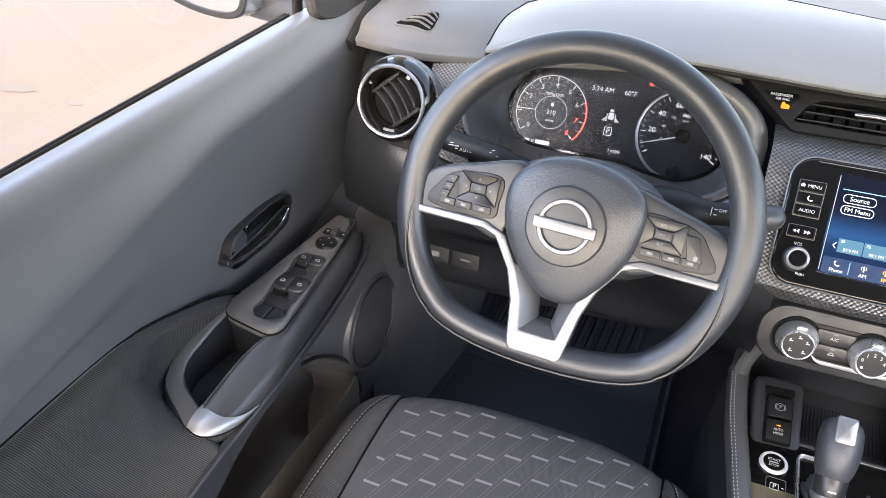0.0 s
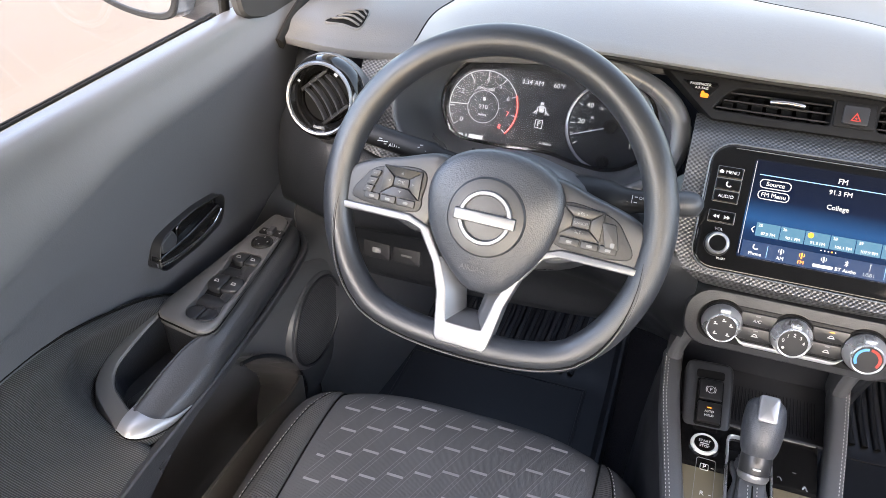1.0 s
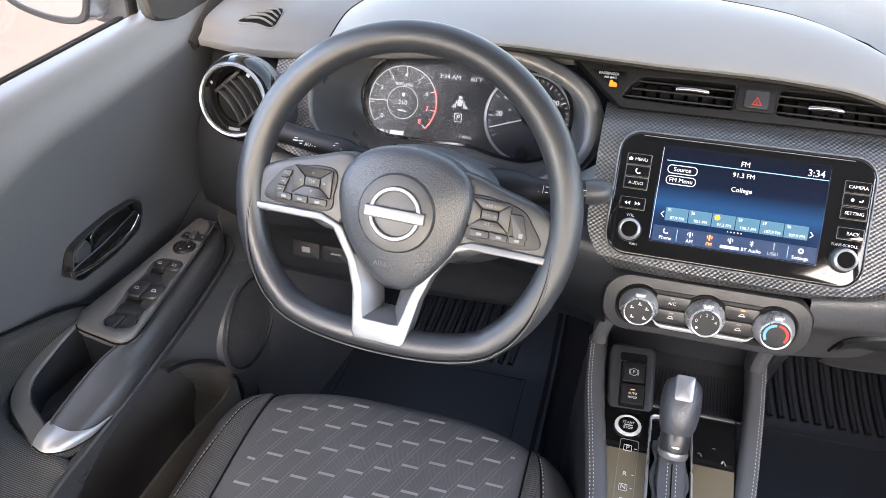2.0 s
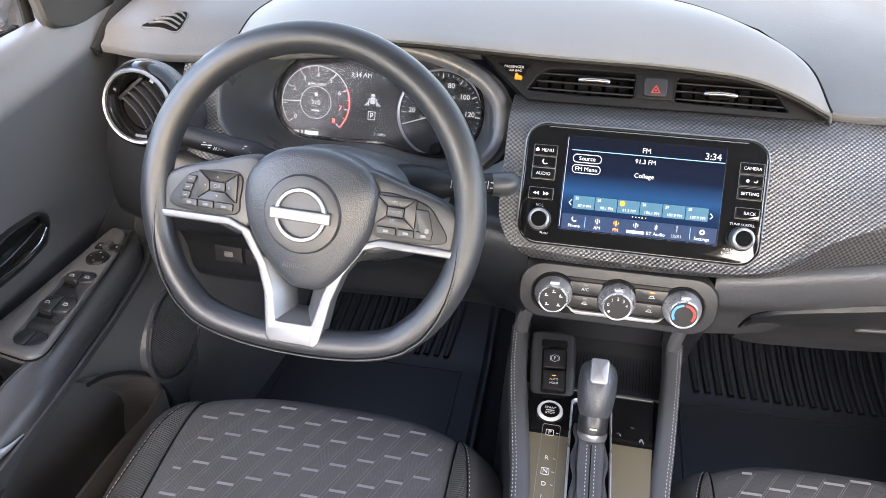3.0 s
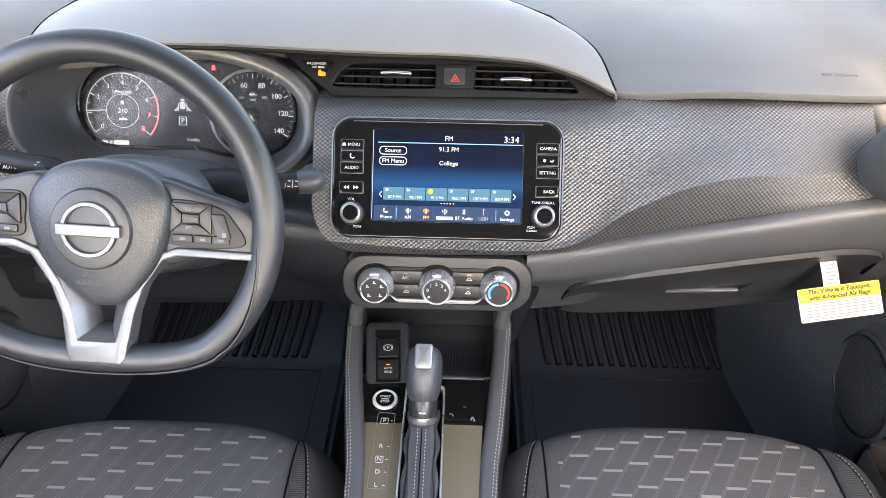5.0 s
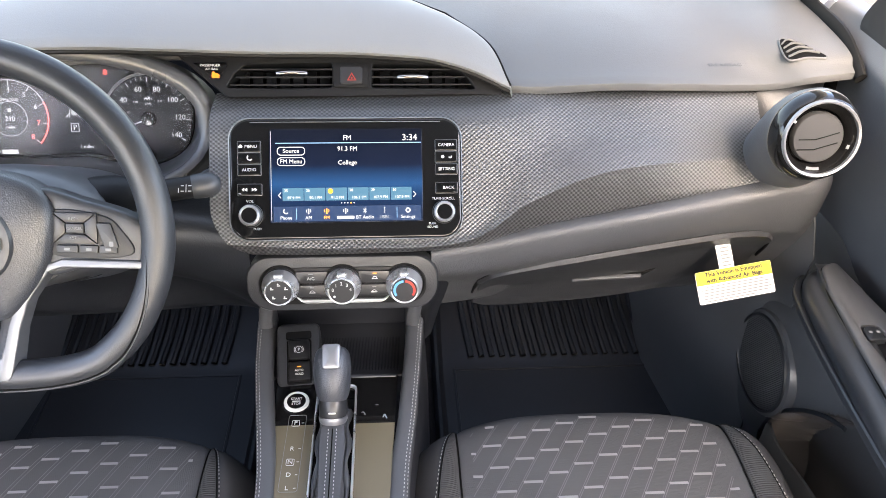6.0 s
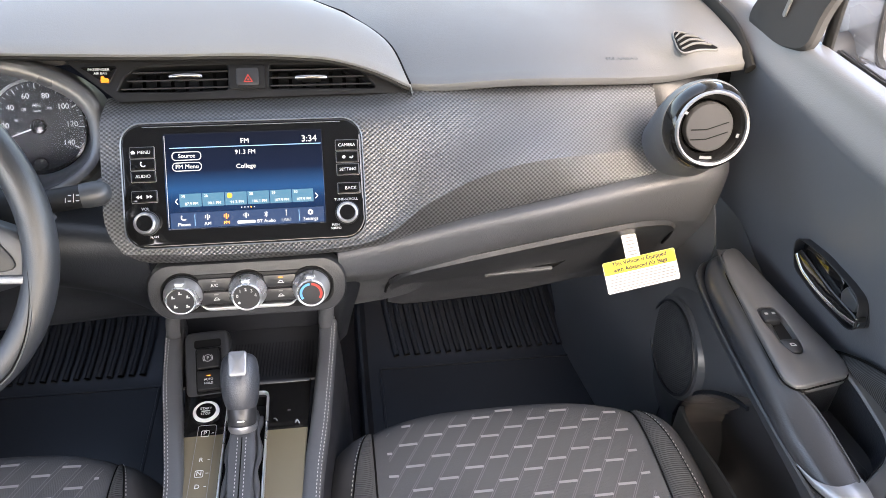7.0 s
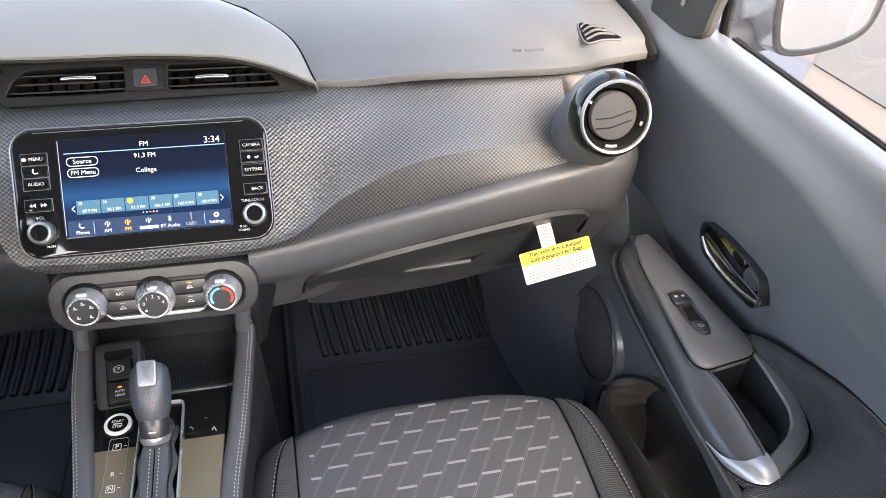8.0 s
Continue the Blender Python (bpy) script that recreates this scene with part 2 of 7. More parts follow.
def oval(rx, ry, n=40, cx=0.0, cy=0.0):
    return [(cx + rx * math.cos(2 * math.pi * i / n), cy + ry * math.sin(2 * math.pi * i / n)) for i in range(n)]


def inset(o, d):
    """A closed outline moved inwards by d."""
    n = len(o)
    out = []
    for i in range(n):
        a, b, c = Vector(o[i - 1][:2]), Vector(o[i][:2]), Vector(o[(i + 1) % n][:2])
        e1, e2 = (b - a), (c - b)
        if e1.length < 1e-9 or e2.length < 1e-9:
            t = (c - a).normalized() if (c - a).length > 1e-9 else Vector((1, 0))
        else:
            t = (e1.normalized() + e2.normalized()).normalized()
        nrm = Vector((-t.y, t.x))
        out.append((b + nrm * d).to_tuple())
    return out


def ccw(pts):
    return pts if sum(pts[i - 1][0] * pts[i][1] - pts[i][0] * pts[i - 1][1] for i in range(len(pts))) > 0 else pts[::-1]


def rounded(pts, r, n=5):
    """A polygon with rounded corners."""
    out = []
    for i, q in enumerate(pts):
        a, b, c = Vector(pts[i - 1]), Vector(q), Vector(pts[(i + 1) % len(pts)])
        p0 = b + (a - b).normalized() * min(r, (a - b).length * 0.45)
        p1 = b + (c - b).normalized() * min(r, (c - b).length * 0.45)
        for j in range(n):
            f = j / (n - 1)
            out.append((p0 * (1 - f) ** 2 + b * 2 * f * (1 - f) + p1 * f * f).to_tuple())
    return out


def slab(outline, h, bev=0.0015, z=0.0, crown=0.0):
    """A plate on z with a rounded upper edge and, with crown, a domed top."""
    rings = [[Vector((x, y, z)) for x, y in outline]]
    for a in (0, 30, 60, 90):
        o = inset(outline, bev * (1 - math.cos(radians(a))))
        rings.append([Vector((x, y, z + h - bev + bev * math.sin(radians(a)))) for x, y in o])
    if crown:
        o = inset(outline, bev)
        c = Vector((sum(q[0] for q in o) / len(o), sum(q[1] for q in o) / len(o)))
        for f in (0.8, 0.55, 0.3, 0.1):
            rings.append([Vector((c.x + (x - c.x) * f, c.y + (y - c.y) * f, z + h + crown * (1 - f * f))) for x, y in o])
    return loft(rings, closed=True, cap=True)


def rim_frame(outer, inner, h, bev=0.001, z=0.0, drop=None):
    """A raised frame between two outlines of equal length."""
    drop = -0.004 if drop is None else drop
    o2, i2 = inset(outer, bev), inset(inner, -bev)
    rings = [[Vector((x, y, z)) for x, y in outer], [Vector((x, y, z + h - bev)) for x, y in outer], [Vector((x, y, z + h)) for x, y in o2],
             [Vector((x, y, z + h)) for x, y in i2], [Vector((x, y, z + h - bev)) for x, y in inner], [Vector((x, y, z + drop)) for x, y in inner]]
    return loft(rings, closed=True)


def lathe(profile, n=40, cx=0.0, cy=0.0, cap=True):
    """A turned body from (radius, height) pairs."""
    return loft([[Vector((cx + r * math.cos(2 * math.pi * i / n), cy + r * math.sin(2 * math.pi * i / n), z)) for i in range(n)] for r, z in profile], closed=True, cap=cap)


def sweep(path, rx, ry=None, n=10, closed=False, up=(0, 0, 1), cap=True, box=2.0):
    """A bar of oval section along a path; rx and ry may be lists."""
    ry = rx if ry is None else ry
    p = [Vector(q) for q in path]
    k = len(p)
    rings = []
    for i in range(k):
        a, b = p[i - 1] if (closed or i) else p[0], p[(i + 1) % k] if (closed or i < k - 1) else p[-1]
        t = (b - a).normalized()
        s = t.cross(Vector(up)).normalized()
        u = s.cross(t).normalized()
        ax, ay = (rx[i] if isinstance(rx, (list, tuple)) else rx), (ry[i] if isinstance(ry, (list, tuple)) else ry)
        ring = []
        for j in range(n):
            c, v = math.cos(2 * math.pi * j / n), math.sin(2 * math.pi * j / n)
            e = (abs(c) ** box + abs(v) ** box) ** (-1 / box)
            ring.append(p[i] + s * (ax * c * e) + u * (ay * v * e))
        rings.append(ring)
    if closed:
        rings.append(rings[0])
    bm = loft(rings, closed=True, cap=cap and not closed)
    if closed:
        bmesh.ops.remove_doubles(bm, verts=bm.verts, dist=1e-7)
    return bm


def stitches(path, length, gap, r):
    """Short threads one after another along a path, in one mesh."""
    bm = bmesh.new()
    acc = 0.0
    p = [Vector(q) for q in path]
    for a, b in zip(p, p[1:]):
        d = (b - a)
        while acc < d.length:
            c = a + d.normalized() * (acc + length / 2)
            m = Matrix.Translation(c) @ d.to_track_quat("X", "Z").to_matrix().to_4x4() @ Matrix.Diagonal((length / 2, r, r, 1))
            bmesh.ops.create_icosphere(bm, subdivisions=1, radius=1, matrix=m)
            acc += length + gap
        acc -= d.length
    return bm


def words(s, size, material, parent, m, align="CENTER", stretch=1.0, name="lettering", raised=0.0002, bold=0.0):
    """Lettering in the built-in font, as a mesh."""
    cu = bpy.data.curves.new("lettering", "FONT")
    cu.body, cu.size, cu.align_x, cu.align_y, cu.extrude = s, size, align, "CENTER", raised
    cu.offset = bold
    cu.resolution_u = 3
    tmp = bpy.data.objects.new("lettering", cu)
    scene.collection.objects.link(tmp)
    me = bpy.data.meshes.new_from_object(tmp)
    bpy.data.objects.remove(tmp)
    bpy.data.curves.remove(cu)
    me.materials.clear()
    me.materials.append(material)
    ob = new(name, me)
    ob.parent = parent
    ob.matrix_basis = m @ Matrix.Diagonal((stretch, 1, 1, 1))
    return ob


def at(x, y, z=0.0, spin=0.0):
    return pose(x, y, z, 0, 0, spin)


def flat(pts, h=0.0003, z=0.0):
    """A thin printed shape."""
    bm = bmesh.new()
    a = [bm.verts.new((x, y, z)) for x, y in pts]
    b = [bm.verts.new((x, y, z + h)) for x, y in pts]
    bm.faces.new(b)
    bm.faces.new(a[::-1])
    for i in range(len(a)):
        j = (i + 1) % len(a)
        bm.faces.new((a[i], a[j], b[j], b[i]))
    return bm


def merge(bms):
    """Several bmeshes joined into one part."""
    out = bmesh.new()
    for b in bms:
        me = bpy.data.meshes.new("tmp")
        b.to_mesh(me)
        b.free()
        out.from_mesh(me)
        bpy.data.meshes.remove(me)
    return out


def resample(o, n, top=True):
    """n points at even steps along a closed outline, from its furthest point along y."""
    p = [Vector(q[:2]) for q in ccw(list(o))]
    k = max(range(len(p)), key=lambda i: p[i].y)
    p = p[k:] + p[:k + 1]
    d = [0.0]
    for a, b in zip(p, p[1:]):
        d.append(d[-1] + (b - a).length)
    out, j = [], 0
    for i in range(n):
        f = d[-1] * i / n
        while d[j + 1] < f:
            j += 1
        out.append(p[j].lerp(p[j + 1], (f - d[j]) / max(1e-9, d[j + 1] - d[j])).to_tuple())
    return out


def arc_band(r0, r1, a0, a1, n=30, cx=0.0, cy=0.0, z=0.0, h=0.0003):
    """A flat part of a ring, angles in degrees."""
    pts = [(cx + r1 * math.cos(radians(a0 + (a1 - a0) * i / n)), cy + r1 * math.sin(radians(a0 + (a1 - a0) * i / n))) for i in range(n + 1)]
    pts += [(cx + r0 * math.cos(radians(a1 + (a0 - a1) * i / n)), cy + r0 * math.sin(radians(a1 + (a0 - a1) * i / n))) for i in range(n + 1)]
    bm = bmesh.new()
    k = n + 1
    lo = [bm.verts.new((x, y, z + h)) for x, y in pts]
    for i in range(n):
        bm.faces.new((lo[i], lo[i + 1], lo[2 * k - 2 - i], lo[2 * k - 1 - i]))
    bmesh.ops.recalc_face_normals(bm, faces=bm.faces)
    return bm


# ---- ground and car body ----
def ground():
    bm = bmesh.new()
    n = 40
    for i in range(n + 1):
        for j in range(n + 1):
            x, y = [math.copysign(abs(k / n * 2 - 1) ** 3 * 400, k / n * 2 - 1) for k in (i, j)]
            bm.verts.new((x, y, 0.1 + 0.004 * noise.noise((x * 0.6, y * 0.6, 0))))
    bm.verts.ensure_lookup_table()
    for i in range(n):
        for j in range(n):
            a = i * (n + 1) + j
            bm.faces.new([bm.verts[k] for k in (a, a + n + 1, a + n + 2, a + 1)])
    tagged(part("ground", bm, CONCRETE), "pale sunlit concrete ground with faint stains", "ground", kind="structure")
    bm = bmesh.new()
    # Grey polygon that paints a shadow onto the concrete at the right.
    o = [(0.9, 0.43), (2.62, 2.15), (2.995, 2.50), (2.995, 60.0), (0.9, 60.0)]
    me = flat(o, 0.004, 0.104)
    tagged(part("pavement", me, SHADOWGREY), "grey patch standing in for a shadow on the concrete", "pavement", kind="structure")
    road = [(3.0, -60.0), (60.0, -60.0), (60.0, 59.5), (3.0, 2.50)]
    tagged(part("road", flat(road, 0.004, 0.104), WORN), "worn tan tarmac road past the pale concrete", "road", kind="structure")
    for k, (x, y, rx, ry) in enumerate(((-3.45, 1.62, 0.16, 0.05), (-3.02, 1.59, 0.05, 0.02), (-2.9, 2.6, 0.06, 0.03))):
        pts = [(x + rx * math.cos(a) * (0.8 + 0.35 * noise.noise((a * 1.3, k, 0))), y + ry * math.sin(a) * (0.8 + 0.35 * noise.noise((a * 1.3, k, 4)))) for a in [i * math.tau / 28 for i in range(28)]]
        tagged(part("ground_stain", flat(pts, 0.0006, 0.1035), STAIN), "brown oily stain on the concrete", "stain", kind="structure")


WORN = mat("worn_asphalt", (0.040, 0.0335, 0.026), 0.9, grain="noise", size=0.03, bump=0.7, depth=0.006, var=0.35, blotch=3)
STAIN = mat("oil_stain", (0.055, 0.041, 0.028), 0.8, grain="noise", size=0.02, bump=0.3)
ground()


def side(s, d):
    """x at a distance d from the car's centre line, on the right (1) or left (-1) side."""
    return CX + s * d


def body_shell():
    # roof with headliner
    rows = []
    for j in range(13):
        y = -2.1 + j * 2.0 / 12
        rows.append([Vector((CX + 0.62 * math.sin(a), y, 1.60 + 0.055 * math.cos(a * 0.9) - 0.05 * ((y + 1.0) / 1.1) ** 2)) for a in [(-1.2 + 2.4 * i / 20) for i in range(21)]])
    tagged(part("ceiling", loft(rows, thick=0.025), ROOFTINT), "unseen roof lining, blue-grey to cut and cool bounced light", "ceiling", kind="structure")
    for s in (-1, 1):
        nm = "left" if s < 0 else "right"
        pil = sweep(spline([(side(s, 0.70), 0.40, 1.16), (side(s, 0.67), 0.22, 1.33), (side(s, 0.62), 0.02, 1.48), (side(s, 0.57), -0.15, 1.58)], 14), 0.035, 0.045, n=12, up=(s, 0, 0.3))
        tagged(part("trim_pillar_" + nm, pil, HEADLINER), "pale windscreen pillar trim", "pillar", kind="structure")
        bp = sweep(spline([(side(s, 0.72), -0.72, 0.3), (side(s, 0.71), -0.72, 1.2), (side(s, 0.57), -0.70, 1.6)], 12), 0.045, 0.07, n=10, up=(s, 0, 0.1))
        tagged(part("trim_post_" + nm, bp, DOORP), "dark post between the side windows", "pillar", kind="structure")
        rear = loft([[Vector((side(s, 0.74), y, z)) for z in (0.25, 0.7, 1.15)] for y in (-0.75, -1.4, -2.1)], thick=0.04)
        tagged(part("wall_" + nm, rear, DOORP), "dark trim panel of the rear side", "wall", kind="structure")
        skin = loft([[Vector((side(s, d), y, z)) for d, z in ((0.79, 0.3), (0.83, 0.75), (0.80, 1.0), (0.75, 1.16))] for y in (-0.76, -1.4, -2.1)], thick=0.01)
        tagged(part("wall_skin_" + nm, skin, PAINT), "white painted rear side of the car", "wall", kind="structure")
        rail = sweep(spline([(side(s, 0.57), -0.12, 1.585), (side(s, 0.58), -0.7, 1.605), (side(s, 0.58), -1.4, 1.6), (side(s, 0.62), -2.1, 1.5)], 16), 0.03, 0.03, n=10)
        tagged(part("trim_rail_" + nm, rail, HEADLINER), "pale roof rail trim", "trim", kind="structure")
        c = sweep([(side(s, 0.72), -1.45, 1.2), (side(s, 0.62), -1.9, 1.56)], 0.12, 0.03, n=10, up=(s, 0, 0.3))
        tagged(part("trim_quarter_" + nm, c, HEADLINER), "pale rear pillar trim", "pillar", kind="structure")
        pane = loft([[Vector((side(s, 0.738), y, 1.2)), Vector((side(s, 0.68), y * 0.97, 1.42)), Vector((side(s, 0.60), y * 0.9, 1.6))] for y in (-0.68, -0.4, -0.1, 0.06)], thick=0.004)
        w = part("window_1" if s < 0 else "window_2", pane, PANE)
        w.visible_shadow = False
        tagged(w, "clear front side window pane", "window", kind="structure")
    back = loft([[Vector((x, -2.1, z)) for x in (-0.8, CX, 0.75)] for z in (0.25, 0.7, 1.2)], thick=0.05)
    tagged(part("wall_back", back, DOORP), "dark trim of the tailgate", "wall", kind="structure")
    hdr = sweep(spline([(side(-1, 0.57), -0.12, 1.575), (CX, -0.06, 1.61), (side(1, 0.57), -0.12, 1.575)], 12), 0.04, 0.025, n=10)
    tagged(part("trim_header", hdr, HEADLINER), "pale header trim over the windscreen", "trim", kind="structure")
    ws = loft([[Vector((side(-1, 0.70) + (side(1, 0.70) - side(-1, 0.70)) * i / 10 * 1.0, 0.62 - 0.72 * t - 0.22 * (i / 5 - 1) ** 2 * (1 - t * 0.7), 1.2 + 0.41 * t)) for i in range(11)] for t in (0, 0.25, 0.5, 0.75, 1)], thick=0.005)
    w = part("window_3", ws, SCREENFILTER)
    w.visible_shadow = False
    tagged(w, "raked windscreen, tinted to dim and warm the daylight", "windscreen", kind="structure")
    # floor pan with rising toe board
    prof = [(-2.1, 0.46), (-0.6, 0.465), (0.1, 0.468), (0.34, 0.472), (0.42, 0.50), (0.55, 0.60), (0.66, 0.78), (0.68, 1.2)]
    fl = loft([[Vector((x, y, z)) for y, z in prof] for x in (-0.74, -0.4, 0.0, 0.4, 0.69)], thick=0.02)
    tagged(part("floor", fl, CARPET), "black carpeted floor and toe board", "floor", kind="structure")


body_shell()


# ---- dashboard ----
def stations(xs, rows, n):
    """Rows of (y, z) given at stations along x, skinned smoothly."""
    return [spline([(x, y, z) for x, (y, z) in zip(xs, r)], n) for r in rows]


def dense(rings, n):
    """Finer rings across."""
    cols = [spline([r[i] for r in rings], n) for i in range(len(rings[0]))]
    return [[c[j] for c in cols] for j in range(n)]


dash = thing("dashboard", Matrix(), "dark grey soft-grained car dashboard with dotted trim", "dashboard")


def dash_pad():
    front = [(-0.70, 0.10, 1.186), (-0.62, 0.086, 1.186), (-0.55, 0.11, 1.18), (-0.35, 0.15, 1.188), (-0.15, 0.162, 1.192), (0.05, 0.162, 1.192), (0.145, 0.150, 1.188), (0.200, 0.106, 1.170),
             (0.34, 0.114, 1.169), (0.526, 0.136, 1.158), (0.585, 0.116, 1.176), (0.645, 0.122, 1.18)]
    back = [(-0.70, 0.45, 1.235), (-0.35, 0.6, 1.24), (0, 0.65, 1.24), (0.35, 0.6, 1.23), (0.65, 0.45, 1.225)]
    g = coons(front, back, [(-0.70, 0.10, 1.186), (-0.70, 0.16, 1.212), (-0.70, 0.45, 1.235)], [(0.645, 0.122, 1.18), (0.64, 0.175, 1.203), (0.65, 0.45, 1.225)], 70, 24)
    f = g[0]
    lip = [[q + Vector((0, 0.05, -0.02)) for q in f], [q + Vector((0, 0.004, -0.0145)) for q in f], [q + Vector((0, -0.001, -0.012)) for q in f], [q + Vector((0, -0.0035, -0.006)) for q in f], [q + Vector((0, -0.003, -0.002)) for q in f]]
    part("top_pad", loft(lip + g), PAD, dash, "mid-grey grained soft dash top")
    # raised brow over the cluster and the middle vents
    front = [(-0.513, 0.095, 1.198), (-0.455, 0.09, 1.216), (-0.36, 0.092, 1.222), (-0.28, 0.098, 1.221), (-0.211, 0.109, 1.215), (-0.10, 0.116, 1.209), (0.0, 0.120, 1.207), (0.072, 0.116, 1.2045), (0.11, 0.112, 1.201), (0.155, 0.104, 1.190), (0.198, 0.095, 1.172)]
    back = [(-0.508, 0.25, 1.216), (-0.40, 0.32, 1.236), (-0.22, 0.335, 1.240), (-0.08, 0.30, 1.238), (0.04, 0.272, 1.232), (0.125, 0.21, 1.222)]
    g = coons(front, back, [(-0.513, 0.095, 1.198), (-0.517, 0.175, 1.212), (-0.508, 0.25, 1.216)], [(0.198, 0.095, 1.172), (0.176, 0.150, 1.203), (0.125, 0.21, 1.222)], 60, 18)
    for j, r in enumerate(g):
        for i, q in enumerate(r):
            q.z += 0.014 * math.sin(math.pi * min(1, j / 17 * 1.0)) ** 0.8 * math.sin(math.pi * i / 59) ** 0.5
    f, b = g[0], g[-1]
    g = [[q + Vector((0, 0.045, -0.010)) for q in f], [q + Vector((0, 0.006, -0.0078)) for q in f], [q + Vector((0, -0.0005, -0.006)) for q in f], [q + Vector((0, -0.002, -0.0025)) for q in f]] + g + [[q + Vector((0, 0.006, -0.03)) for q in b]]
    g = [[r[0] + Vector((-0.003, 0, -0.025))] + r + [r[-1] + Vector((0.003, 0, -0.010))] for r in g]
    edge = [r[-2] for r in g[4:-1]] + [q for q in g[-2][-2:0:-1]] + [r[1] for r in g[-2:4:-1]]
    part("brow", loft(g), BROWLIT, dash, "raised grey brow over the cluster and vents")
    # Dark strip in place of the shadow between brow and vents.
    part("brow_shadow", sweep([q + Vector((0, 0.004, -0.0098)) for q in f], 0.0032, 0.0034, n=8), VENTBLACK, dash, "dark strip standing in for the shadow under the brow")
    part("brow_seam", sweep([q + Vector((0, 0, -0.0015)) for q in edge], 0.0016, 0.003, n=6), DARK, dash)


dash_pad()
# Dark strip at each dash end, added as the gap to the door.
for xe, pts in ((-0.704, ((0.09, 1.176), (0.13, 1.200), (0.19, 1.221), (0.30, 1.231), (0.45, 1.238))), (0.647, ((0.112, 1.172), (0.14, 1.190), (0.19, 1.208), (0.30, 1.218), (0.45, 1.226)))):
    part("end_gap", sweep(spline([(xe, y, z) for y, z in pts], 24), 0.006, 0.010, n=10), SEAL, dash, "dark strip standing in for the gap beside the dash end")


def dotted_trim():
    xs = (-0.16, 0.0, 0.14, 0.22, 0.33, 0.53)
    rows = [
        [(0.125, 1.150), (0.120, 1.151), (0.118, 1.153), (0.118, 1.158), (0.135, 1.150), (0.150, 1.142)],
        [(0.109, 1.149), (0.104, 1.150), (0.101, 1.152), (0.100, 1.157), (0.117, 1.149), (0.136, 1.140)],
        [(0.070, 1.141), (0.066, 1.141), (0.064, 1.141), (0.075, 1.142), (0.098, 1.138), (0.120, 1.127)],
        [(0.030, 1.092), (0.025, 1.084), (0.026, 1.086), (0.045, 1.110), (0.070, 1.120), (0.098, 1.109)],
        [(-0.005, 1.045), (-0.012, 1.032), (-0.010, 1.035), (0.018, 1.082), (0.043, 1.104), (0.080, 1.094)],
        [(-0.019, 1.022), (-0.024, 1.018), (-0.021, 1.023), (0.001, 1.064), (0.026, 1.093), (0.069, 1.085)],
    ]
    g = dense(stations(xs, rows, 60), 30)
    # rolled lower flank under the crease
    xs2 = rows[-1]
    low = [(-0.006, 0.999), (-0.004, 0.997), (0.004, 0.999), (0.014, 1.016), (0.027, 1.032), (0.048, 1.060)]
    mid = [((a[0] + b[0]) / 2 - 0.003, (a[1] + b[1]) / 2 - 0.001) for a, b in zip(xs2, low)]
    back = [(b[0] + 0.03, b[1] - 0.006) for b in low]
    h = dense(stations(xs, [xs2, mid, low, back], 60), 14)
    for r in g + h:
        for q in r:
            if q.x < -0.09:
                q.x += 0.045 * max(0.0, min(1.0, (1.062 - q.z) / 0.06)) ** 2 * (-0.09 - q.x) / 0.07
    part("dotted_trim", loft(g[:-1] + h), CARBON, dash, "dark dotted carbon-look trim panel", angle=22)


dotted_trim()


